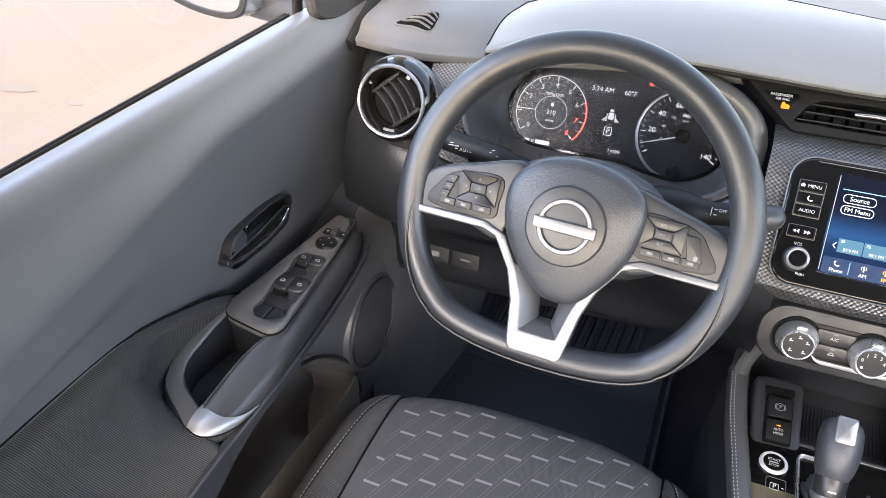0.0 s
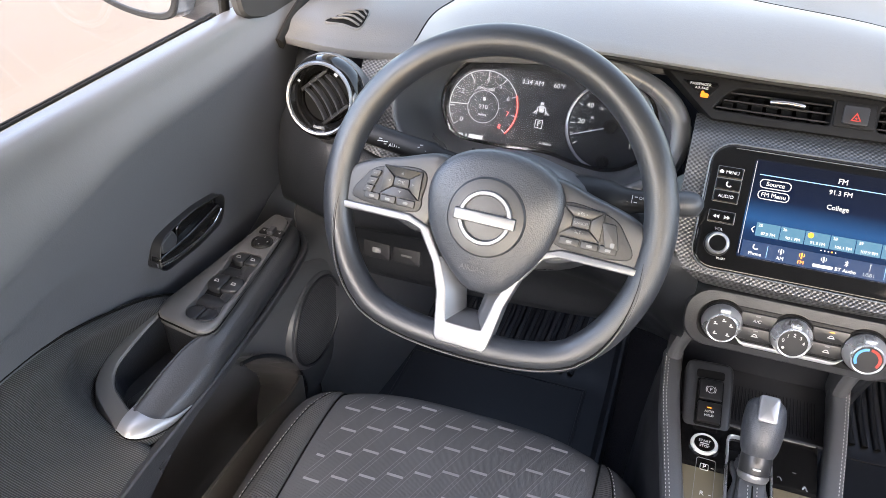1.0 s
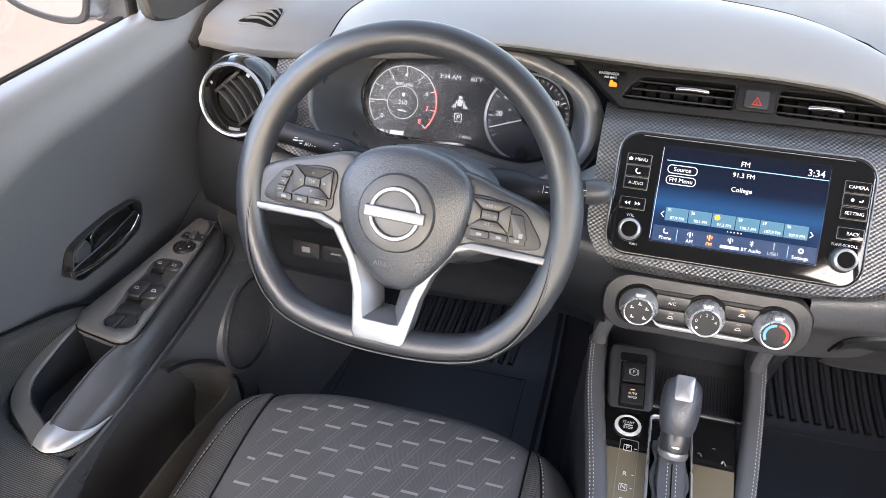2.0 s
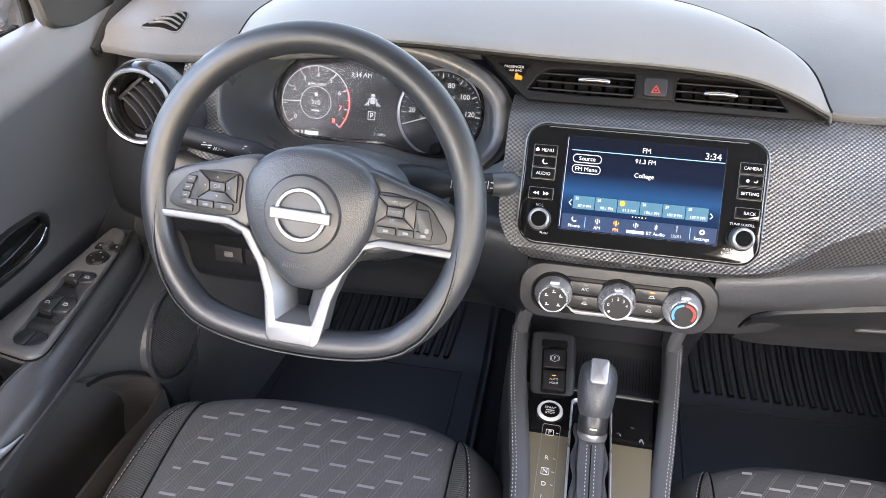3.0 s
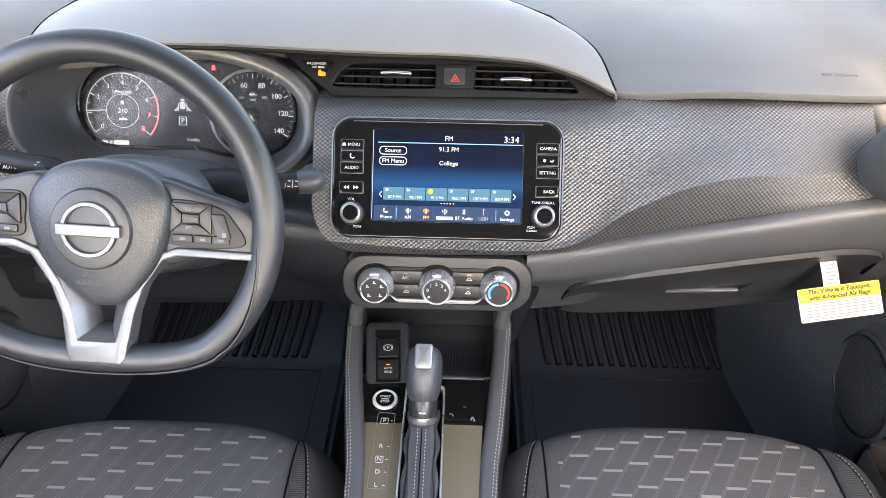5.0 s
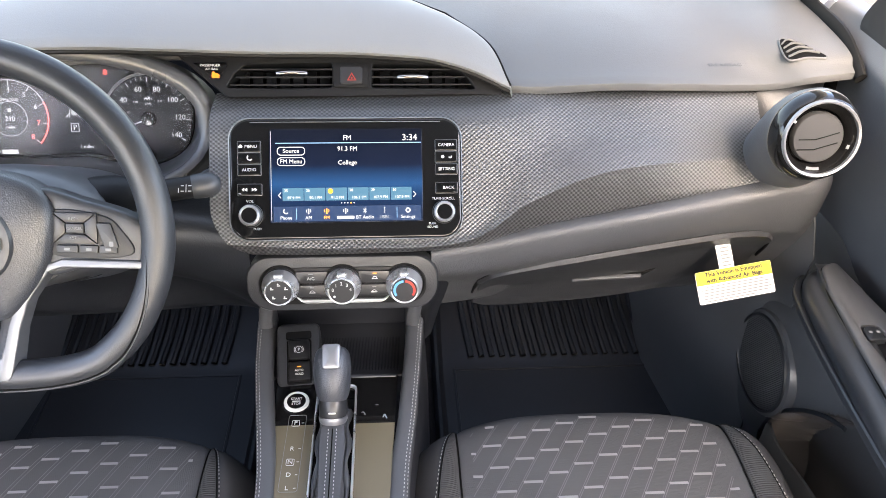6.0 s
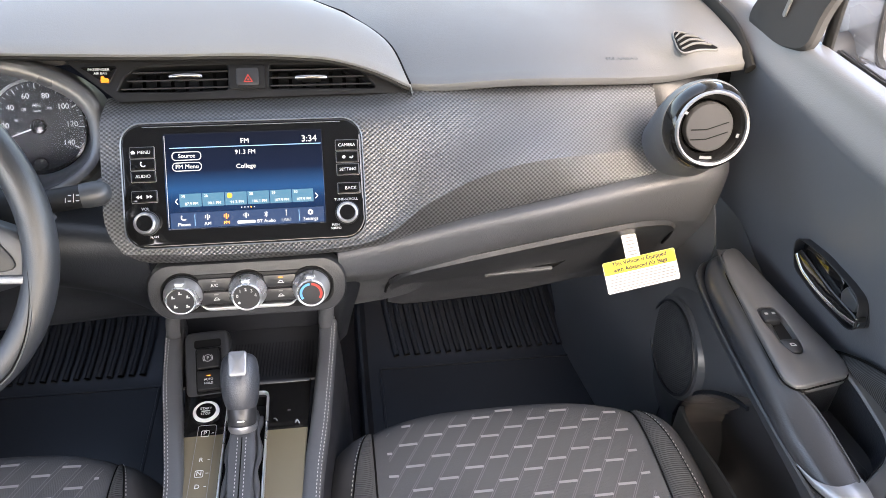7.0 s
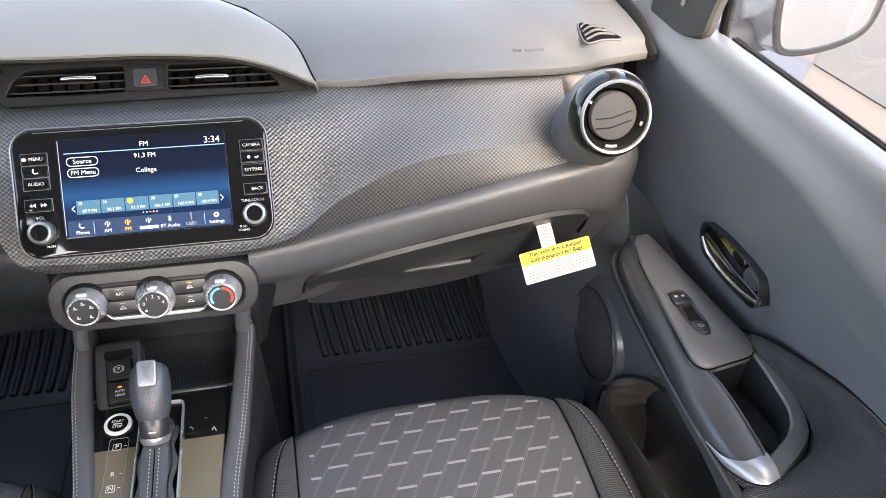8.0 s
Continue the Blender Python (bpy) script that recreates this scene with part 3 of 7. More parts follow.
def lower_dash():
    xs = (0.10, 0.17, 0.26, 0.36, 0.46, 0.55, 0.60, 0.632)
    rows = [
        [(0.03, 1.00), (0.035, 1.008), (0.045, 1.02), (0.055, 1.03), (0.06, 1.045), (0.07, 1.062), (0.08, 1.066), (0.10, 1.06)],
        [(0.004, 0.996), (0.010, 1.007), (0.018, 1.021), (0.028, 1.034), (0.038, 1.050), (0.050, 1.062), (0.06, 1.064), (0.085, 1.058)],
        [(-0.004, 0.988), (0.000, 0.997), (0.007, 1.012), (0.015, 1.026), (0.024, 1.040), (0.034, 1.052), (0.045, 1.052), (0.075, 1.04)],
        [(0.000, 0.960), (0.004, 0.966), (0.012, 0.980), (0.021, 0.995), (0.030, 1.008), (0.038, 1.018), (0.05, 1.018), (0.078, 1.01)],
        [(0.022, 0.935), (0.026, 0.940), (0.032, 0.950), (0.040, 0.962), (0.046, 0.975), (0.050, 0.985), (0.06, 0.98), (0.085, 0.97)],
        [(0.050, 0.908), (0.054, 0.914), (0.058, 0.928), (0.060, 0.940), (0.060, 0.955), (0.062, 0.968), (0.07, 0.962), (0.09, 0.95)],
        [(0.075, 0.87), (0.08, 0.87), (0.09, 0.88), (0.09, 0.90), (0.09, 0.92), (0.09, 0.93), (0.09, 0.93), (0.10, 0.92)],
        [(0.10, 0.83), (0.12, 0.825), (0.13, 0.83), (0.13, 0.84), (0.13, 0.85), (0.13, 0.86), (0.13, 0.87), (0.13, 0.87)],
        [(0.20, 0.80), (0.22, 0.80), (0.23, 0.80), (0.23, 0.81), (0.23, 0.82), (0.23, 0.83), (0.23, 0.84), (0.23, 0.84)],
    ]
    g = dense(stations(xs, rows, 44), 40)
    part("lower_panel", loft(g, thick=-0.003), LOWER, dash, "black grained padded roll under the trim")
    g = [spline([(a, y, z), ((a + b) / 2, y - 0.004, z), (b, y + 0.012, z)], 9) for a, b, y, z in ((0.094, 0.128, 0.012, 0.985), (0.092, 0.130, 0.026, 0.94), (0.088, 0.126, 0.046, 0.89), (0.082, 0.116, 0.060, 0.84), (0.078, 0.106, 0.066, 0.79))]
    part("side_filler", loft(dense(g, 24), thick=-0.003), LOWERSHADE, dash)
    # driver's side: padded shelf and knee panel
    xs = (-0.70, -0.60, -0.45, -0.30, -0.20, -0.12)
    rows = [
        [(0.14, 1.17), (0.13, 1.155), (0.16, 1.02), (0.16, 1.02), (0.16, 1.02), (0.12, 1.10)],
        [(0.10, 1.10), (0.05, 1.095), (0.06, 1.035), (0.06, 1.030), (0.06, 1.030), (0.04, 1.04)],
        [(0.07, 1.075), (0.022, 1.075), (0.035, 1.040), (0.035, 1.035), (0.025, 1.030), (0.0, 1.02)],
        [(0.05, 1.02), (0.008, 1.040), (0.016, 1.020), (0.02, 1.01), (0.01, 1.00), (-0.006, 0.99)],
        [(0.05, 0.98), (0.012, 0.985), (0.012, 0.985), (0.03, 0.97), (0.02, 0.955), (0.0, 0.95)],
        [(0.06, 0.955), (0.03, 0.955), (0.03, 0.955), (0.05, 0.94), (0.05, 0.92), (0.02, 0.90)],
        [(0.11, 0.93), (0.09, 0.93), (0.09, 0.93), (0.10, 0.90), (0.10, 0.88), (0.06, 0.86)],
        [(0.13, 0.87), (0.12, 0.87), (0.12, 0.87), (0.13, 0.85), (0.13, 0.84), (0.10, 0.82)],
        [(0.15, 0.79), (0.14, 0.79), (0.14, 0.79), (0.15, 0.79), (0.16, 0.79), (0.15, 0.79)],
        [(0.28, 0.77), (0.28, 0.77), (0.28, 0.77), (0.28, 0.77), (0.28, 0.77), (0.28, 0.77)],
    ]
    g = dense(stations(xs, rows, 40), 40)
    part("knee_panel", loft(g, thick=-0.003), LOWERSHADE, dash, "black grained knee panel under the steering column")
    g = coons([(-0.565, 0.03, 1.078), (-0.54, 0.025, 1.072), (-0.505, 0.03, 1.060)], [(-0.59, 0.12, 1.18), (-0.555, 0.12, 1.18), (-0.52, 0.12, 1.18)], [(-0.565, 0.03, 1.078), (-0.58, 0.07, 1.14), (-0.59, 0.12, 1.18)], [(-0.505, 0.03, 1.060), (-0.53, 0.07, 1.12), (-0.52, 0.12, 1.18)], 10, 14)
    part("side_trim", loft(g, thick=0.003), CARBON, dash, "dotted trim beside the cluster")
    for x0, x1 in ((-0.672, -0.545), (0.505, 0.632)):
        g = [[Vector((x0 + (x1 - x0) * i / 14, 0.160 - 0.050 * math.sin(math.pi * i / 14) ** 0.6 * math.sin(math.pi * (0.10 + 0.45 * k / 8)), (1.150 if x0 > 0 else 1.158) - 0.085 * k / 8)) for i in range(15)] for k in range(9)]
        part("vent_pod", loft(g, thick=0.003), LOWERSHADE, dash, "rounded dark pod behind the vent")
        # Added dark sheet that blocks stray light and reads as a shadow gap.
        g = [[Vector((x, 0.175, z)) for x in (x0 - 0.03, (x0 + x1) / 2, x1 + 0.03)] for z in (1.165, 1.08, 0.96)]
        part("gap_shade", loft(g, thick=0.003), DARK, dash)
    # fuel flap and small switches on the knee panel
    for x, z, w in ((-0.585, 0.855, 0.045), (-0.535, 0.855, 0.045)):
        p = part("switch_blank", slab(rrect(w, 0.028, 0.003), 0.004, 0.001), PLASTIC, dash)
        p.matrix_basis = lean((x, 0.118, z), 10)
        q = part("print", flat(rrect(0.014, 0.009, 0.002), 0.0004, 0.0042) if x < -0.56 else flat(rrect(0.018, 0.003, 0.001), 0.0004, 0.0042), INK, p)


lower_dash()


def glovebox():
    gb = thing("glovebox", Matrix.Translation((0, -0.002, 0)), "closed black grained glovebox lid with a grey pull", "glovebox")
    xs = (0.170, 0.20, 0.29, 0.37, 0.45, 0.505, 0.545, 0.566)
    top = [(0.058, 0.902), (0.034, 0.936), (0.0238, 0.9622), (0.0318, 0.971), (0.0374, 0.981), (0.0414, 0.986), (0.0478, 0.9813), (0.064, 0.962)]
    rows = [[(y + 0.012, z) for y, z in top], [(y + 0.0006, z - 0.0006) for y, z in top], [(y + 0.0008, z - 0.0028) for y, z in top], [(y + 0.027, z - 0.034) for y, z in top],
            [(0.090, 0.868), (0.088, 0.874), (0.088, 0.882), (0.089, 0.888), (0.089, 0.900), (0.091, 0.910), (0.096, 0.909), (0.105, 0.898)],
            [(0.108, 0.838), (0.108, 0.838), (0.108, 0.842), (0.109, 0.848), (0.110, 0.860), (0.111, 0.87), (0.115, 0.87), (0.120, 0.868)],
            [(0.125, 0.815), (0.118, 0.815), (0.118, 0.82), (0.12, 0.826), (0.12, 0.84), (0.124, 0.842), (0.130, 0.845), (0.135, 0.845)],
            [(0.16, 0.805), (0.16, 0.805), (0.16, 0.81), (0.16, 0.815), (0.16, 0.825), (0.16, 0.83), (0.16, 0.84), (0.16, 0.845)]]
    part("lid", loft(dense(stations(xs, rows, 44), 30), thick=-0.004), LOWERDARK, gb)
    seam = spline([(0.1635, 0.078, 0.868), (0.1650, 0.064, 0.889), (0.172, 0.0545, 0.906)] + [(x, y - 0.0022, z + 0.0022) for x, (y, z) in zip(xs[1:], top[1:])] + [(0.574, 0.0790, 0.940), (0.574, 0.0960, 0.912)], 70)
    part("lid_gap", sweep(seam, 0.0018, 0.0022, n=6), DARK, gb)
    h = part("pull_recess", slab(ccw([(-0.056, -0.006), (0.050, -0.006), (0.066, 0.010), (0.050, 0.004), (-0.046, 0.004), (-0.052, 0.008)]), 0.004, 0.001), DARK, gb)
    h.matrix_basis = lean((0.358, 0.0875, 0.8905), -20, 0, 4)
    h = part("pull", slab(rrect(0.098, 0.006, 0.002, skew=0.4), 0.006, 0.0015), PALEBUTTON, gb, "worn grey pull edge")
    h.matrix_basis = lean((0.356, 0.0855, 0.8865), -20, 0, 4)


glovebox()


# ---- vents ----
def round_vent(o, yaw, label, shut):
    v = thing("round_air_vent", lean(o, 15, yaw) @ Matrix.Scale(0.95, 4), label, "air vent", "round dash vents")
    rings = [[Vector((r * math.cos(2 * math.pi * i / 56), r * math.sin(2 * math.pi * i / 56) + drop, z)) for i in range(56)] for r, z, drop in ((0.052, -0.016, 0.0), (0.0568, -0.0165, 0.0), (0.0590, -0.022, -0.001), (0.0600, -0.034, -0.005), (0.0595, -0.052, -0.015), (0.0575, -0.075, -0.030), (0.054, -0.10, -0.046), (0.050, -0.14, -0.070))]
    part("housing", loft(rings, closed=True), RAIL, v, "dark rounded housing behind the collar")
    part("collar", lathe([(0.0560, -0.018), (0.0558, -0.012), (0.0545, -0.006), (0.0520, 0.000), (0.0495, 0.0035), (0.0474, 0.0048)], 64, cap=False), GLOSS, v, "gloss black tapered collar")
    part("chrome_ring", lathe([(0.0478, 0.0035), (0.0474, 0.0070), (0.0458, 0.0088), (0.0436, 0.0078), (0.0428, 0.0030)], 64, cap=False), SILVER, v, "bright satin chrome ring")
    part("inner_ring", lathe([(0.0430, 0.004), (0.0412, 0.0), (0.0350, -0.008), (0.0325, -0.020)], 64, cap=False), GLOSS, v, "gloss black funnel")
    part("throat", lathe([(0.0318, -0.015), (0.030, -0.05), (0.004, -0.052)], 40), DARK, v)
    # Pale arcs painted as sky glints in the gloss funnel.
    for a, w in ((268, 12), (150, 2.5), (345 if shut else 60, 4)):
        c = part("sky_glint", arc_band(0.0362, 0.0400, a - w, a + w, 8, z=0.0008), FORK, v)
        c.matrix_basis = at(0, 0, -0.0012)
    if shut:
        b = part("shutter", lathe([(0.0316, -0.012), (0.0312, -0.0045), (0.0296, -0.0025), (0.012, -0.0012), (0.003, -0.001)], 48), MATTE, v, "closed grey shutter disc")
        for y in (0.001, -0.0115):
            q = part("groove", sweep([(-0.024, y - 0.004, -0.0018), (-0.004, y - 0.003, -0.0008), (0.024, y + 0.006, -0.0018)], 0.0007, n=6), DARK, b)
    else:
        for k in range(4):
            x = -0.0195 + k * 0.0120
            half = 0.9 * math.sqrt(max(0.0001, 0.0315 ** 2 - (x + 0.003) ** 2))
            rows = []
            for i in range(9):
                y = -half + 2 * half * i / 8
                bow = 0.005 * (1 - (y / 0.030) ** 2)
                rows.append([Vector((x + bow + 0.0050, y, -0.030)), Vector((x + bow + 0.0016, y, -0.016)), Vector((x + bow, y, -0.0075)), Vector((x + bow + 0.0012, y, -0.0062)), Vector((x + bow + 0.0024, y, -0.0072)), Vector((x + bow + 0.0036, y, -0.016)), Vector((x + bow + 0.0068, y, -0.030))])
            p = part("vane", loft(rows, closed=True, cap=True), SATIN, v, "dark curved vane with a pale edge")
            p.matrix_basis = pose(0, 0, 0, 0, 0, 40)
        for d in (-1, 1):
            part("vane_bracket", slab(rrect(0.046, 0.0050, 0.001, cx=0.001, cy=d * 0.0262), 0.010, 0.001, z=-0.018), VANE, v).matrix_basis = pose(0, 0, 0, 0, 0, 40)
    return v


round_vent((-0.600, 0.004, 1.147), 0, "round black air vent with chrome ring and open vanes", False)
round_vent((0.547, 0.0, 1.146), -4, "round black air vent with chrome ring, shut", True)


def defroster(o, s):
    v = thing("defroster_vent", Matrix.Translation(o) @ pose(0, 0, 0, 16, -4 * s, 0) @ Matrix.Diagonal((0.82, 1.25, 1, 1)), "small black slatted demister vent in the dash top", "air vent", "demister vents")
    out = ccw([(s * x, y) for x, y in spline2([(-0.0275, -0.017), (-0.0290, 0.002), (-0.0235, 0.0155), (-0.012, 0.0150), (0.006, 0.0070), (0.021, -0.0060), (0.0305, -0.0170), (0.002, -0.0150)], 48)])
    part("well", flat(out, 0.0008, 0.001), DARK, v)
    part("surround", rim_frame(inset(out, -0.0020), out, 0.0022, 0.0007, drop=0.0), PAD, v, "grey moulded surround")
    for y, b in ((-0.0100, 0.0235), (-0.0030, 0.0165), (0.0040, 0.0085), (0.0105, -0.0035)):
        part("slat", sweep(spline([(-0.0272 * s, y - 0.004, 0.0030), ((b - 0.0272) / 2 * s, y + 0.0022, 0.0040), (b * s, y - 0.0010, 0.0030)], 11), 0.0012, 0.0018, n=6), PAD, v)


def spline2(pts, n):
    return [(q.x, q.y) for q in spline([(x, y, 0) for x, y in pts], n, closed=True)]


defroster((side(-1, 0.597), 0.143, 1.2065), -1)
defroster((side(1, 0.609), 0.157, 1.1945), 1)


def middle_vents():
    v = thing("middle_air_vents", lean((0.007, 0.117, 1.174), 37), "black twin middle air vents with chrome tabs and hazard button", "air vent")
    # face strip with two openings
    top = spline([(-0.222, 0.038, 0), (-0.10, 0.038, 0), (0.0, 0.037, 0), (0.08, 0.035, 0), (0.125, 0.024, 0), (0.162, 0.001, 0), (0.186, -0.0215, 0)], 40)
    bot = spline([(-0.150, -0.024, 0), (-0.10, -0.024, 0), (0.0, -0.023, 0), (0.10, -0.022, 0), (0.14, -0.022, 0), (0.165, -0.022, 0), (0.186, -0.0225, 0)], 40)
    lo = [(-0.1515, -0.0125), (-0.142, 0.004), (-0.128, 0.0150), (-0.08, 0.0168), (-0.024, 0.0168), (-0.0245, -0.0130), (-0.08, -0.0140)]
    ro = [(0.0225, -0.0130), (0.024, 0.0158), (0.075, 0.0155), (0.116, 0.0135), (0.136, 0.004), (0.151, -0.0150), (0.09, -0.0140)]
    edge_l = [(q.x, q.y) for q in top if q.x < -0.002] + [(-0.0015, 0.0375), (-0.0015, -0.0235)] + [(q.x, q.y) for q in bot[::-1] if q.x < -0.002]
    edge_r = [(-0.0015, -0.0235), (-0.0015, 0.0375)] + [(q.x, q.y) for q in top if q.x > -0.001] + [(q.x, q.y) for q in bot[::-1] if q.x > -0.001]

    def meet(c, q, poly):
        """Where the way from c through q leaves the polygon."""
        d, best = Vector(q) - Vector(c), None
        for i in range(len(poly)):
            a, b = Vector(poly[i - 1]), Vector(poly[i])
            e = b - a
            den = d.x * e.y - d.y * e.x
            if abs(den) < 1e-12:
                continue
            w = a - Vector(c)
            t, u = (w.x * e.y - w.y * e.x) / den, (w.x * d.y - w.y * d.x) / den
            if t > 0 and -1e-6 <= u <= 1 + 1e-6 and (best is None or t > best):
                best = t
        return (Vector(c) + d * (best or 1.0)).to_tuple()
    for o, rim, c, tx, ty in ((lo, edge_l, (-0.085, 0.0015), -0.0724, 0.0035), (ro, edge_r, (0.082, 0.0), 0.0732, -0.0015)):
        pts = resample(rounded(o, 0.0035, 4), 110)
        outer = [meet(c, q, rim) for q in pts]
        lay = lambda shape, z: [Vector((x, y, z)) for x, y in shape]
        part("face", loft([lay(outer, -0.03), lay(outer, 0.0), [Vector((a[0] * 0.5 + b[0] * 0.5, a[1] * 0.5 + b[1] * 0.5, 0.0002)) for a, b in zip(outer, pts)], lay(inset(pts, -0.0014), 0.0002), lay(pts, -0.0012), lay(inset(pts, 0.0012), -0.032)], closed=True), VENTBLACK, v, "satin black vent surround")
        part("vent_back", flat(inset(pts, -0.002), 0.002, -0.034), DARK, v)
        x0, x1 = min(q[0] for q in pts), max(q[0] for q in pts)
        for k, y in enumerate((-0.0090, 0.0005, 0.0100)):
            a, b = x0 + (0.003 + 0.0065 * k if tx < 0 else 0.001), x1 - (0.001 if tx < 0 else 0.004 + 0.0075 * k)
            blade = [[Vector((x, y + 0.0010, -0.0040)), Vector((x, y + 0.0016, -0.0050)), Vector((x, y + 0.0040, -0.0185)), Vector((x, y + 0.0030, -0.0190)), Vector((x, y - 0.0004, -0.0046))] for x in (a, (a + b) / 2, b)]
            part("slat", loft(blade, closed=True, cap=True), LOUVRE, v, "thin grey-edged louvre")
        for k in range(7):
            x = x0 + 0.016 + k * 0.0165
            if x < x1 - 0.008:
                part("upright_slat", slab(rrect(0.0120, 0.025, 0.0005, cx=x, cy=0.001), 0.0012, 0.0003, z=-0.026), VANE, v)
        tab = part("chrome_tab", sweep(spline([(tx - 0.0155, ty, 0.0022), (tx - 0.0145, ty, 0.0036), (tx, ty + 0.0006, 0.0042), (tx + 0.0145, ty, 0.0036), (tx + 0.0155, ty, 0.0022)], 14), 0.0032, 0.0034, n=14), TABCHROME, v, "polished chrome slider tab")
        part("tab_stem", slab(rrect(0.022, 0.0040, 0.001, cx=tx, cy=ty), 0.012, 0.001, z=-0.011), VANE, tab)
    part("button_frame", slab(rrect(0.041, 0.029, 0.002, cx=-0.0015, cy=0.0015), 0.002, 0.0006, z=0.0006), VENTBLACK, v)
    hb = part("hazard_button", slab(rrect(0.0265, 0.0215, 0.003, cx=-0.001, cy=0.001), 0.004, 0.0012, z=0.0012), PLASTIC, v, "square hazard button with red triangle")
    o, i = [(-0.0056, -0.0048), (0.0056, -0.0048), (0.0, 0.0050)], [(-0.0038, -0.0038), (0.0038, -0.0038), (0.0, 0.0028)]
    tri = merge([flat([o[k], o[(k + 1) % 3], i[(k + 1) % 3], i[k]], 0.0003, 0.0053) for k in range(3)])
    t = part("red_triangle", tri, REDP, hb)
    t.matrix_basis = at(-0.0005, -0.001)
    part("red_dot", flat(oval(0.0011, 0.0011, 10, -0.0005, -0.0027), 0.0003, 0.0053), REDP, hb)
    # passenger air bag lamp
    lamp = part("airbag_lamp", slab([(-0.190, 0.0165), (-0.1625, -0.003), (-0.1585, -0.003), (-0.149, 0.014), (-0.1515, 0.0175)], 0.0012, 0.0004, z=0.0012), GLOSS, v, "dark warning lamp window")
    words("PASSENGER", 0.0044, WHITE, lamp, at(-0.1695, 0.0135, 0.0026), stretch=1.05)
    words("AIR BAG", 0.0040, WHITE, lamp, at(-0.1675, 0.009, 0.0026))
    part("amber_symbol", merge([flat(oval(0.0048, 0.0026, 14, -0.163, 0.0012), 0.0003, 0.0026), flat(oval(0.002, 0.0026, 12, -0.1655, 0.0035), 0.0003, 0.0026), flat(rrect(0.009, 0.0016, 0.0005, cx=-0.163, cy=-0.001), 0.0003, 0.0026)]), AMBER, lamp, "lit amber air bag symbol")


AMBER = glow("amber_lamp", (1.0, 0.26, 0.02), 0.5)
middle_vents()
words("SRS AIRBAG", 0.0085, SATIN, dash, Matrix.Translation((0.484, 0.150, 1.1755)) @ pose(0, 0, 0, 14, 0, 0))
# ---- instrument cluster ----
LIT = glow("lit_white", (0.85, 0.9, 0.95), 0.45)
GAUGE = glow("gauge_glow", (0.80, 0.88, 0.95), 0.30)
LITDIM = glow("lit_grey", (0.5, 0.55, 0.6), 0.35)
LITRED = glow("lit_red", (0.9, 0.08, 0.06), 0.8)
LITBLUE = glow("lit_blue", (0.25, 0.5, 0.8), 0.5)
FACE = mat("gauge_face", (0.008, 0.0095, 0.012), 0.55, spec=0.2)


def dial_marks(parent, r, a0, a1, n, long_every, material, cx, cy, z, skip=()):
    marks = []
    for i in range(n + 1):
        a = radians(a0 + (a1 - a0) * i / n)
        ln, w = (0.0065, 0.0011) if i % long_every == 0 else (0.0035, 0.0007)
        c, s = math.cos(a), math.sin(a)
        p = [(r - ln, -w / 2), (r, -w / 2), (r, w / 2), (r - ln, w / 2)]
        marks.append(flat([(cx + x * c - y * s, cy + x * s + y * c) for x, y in p], 0.0002, z))
    return part("scale_marks", merge(marks), material, parent)


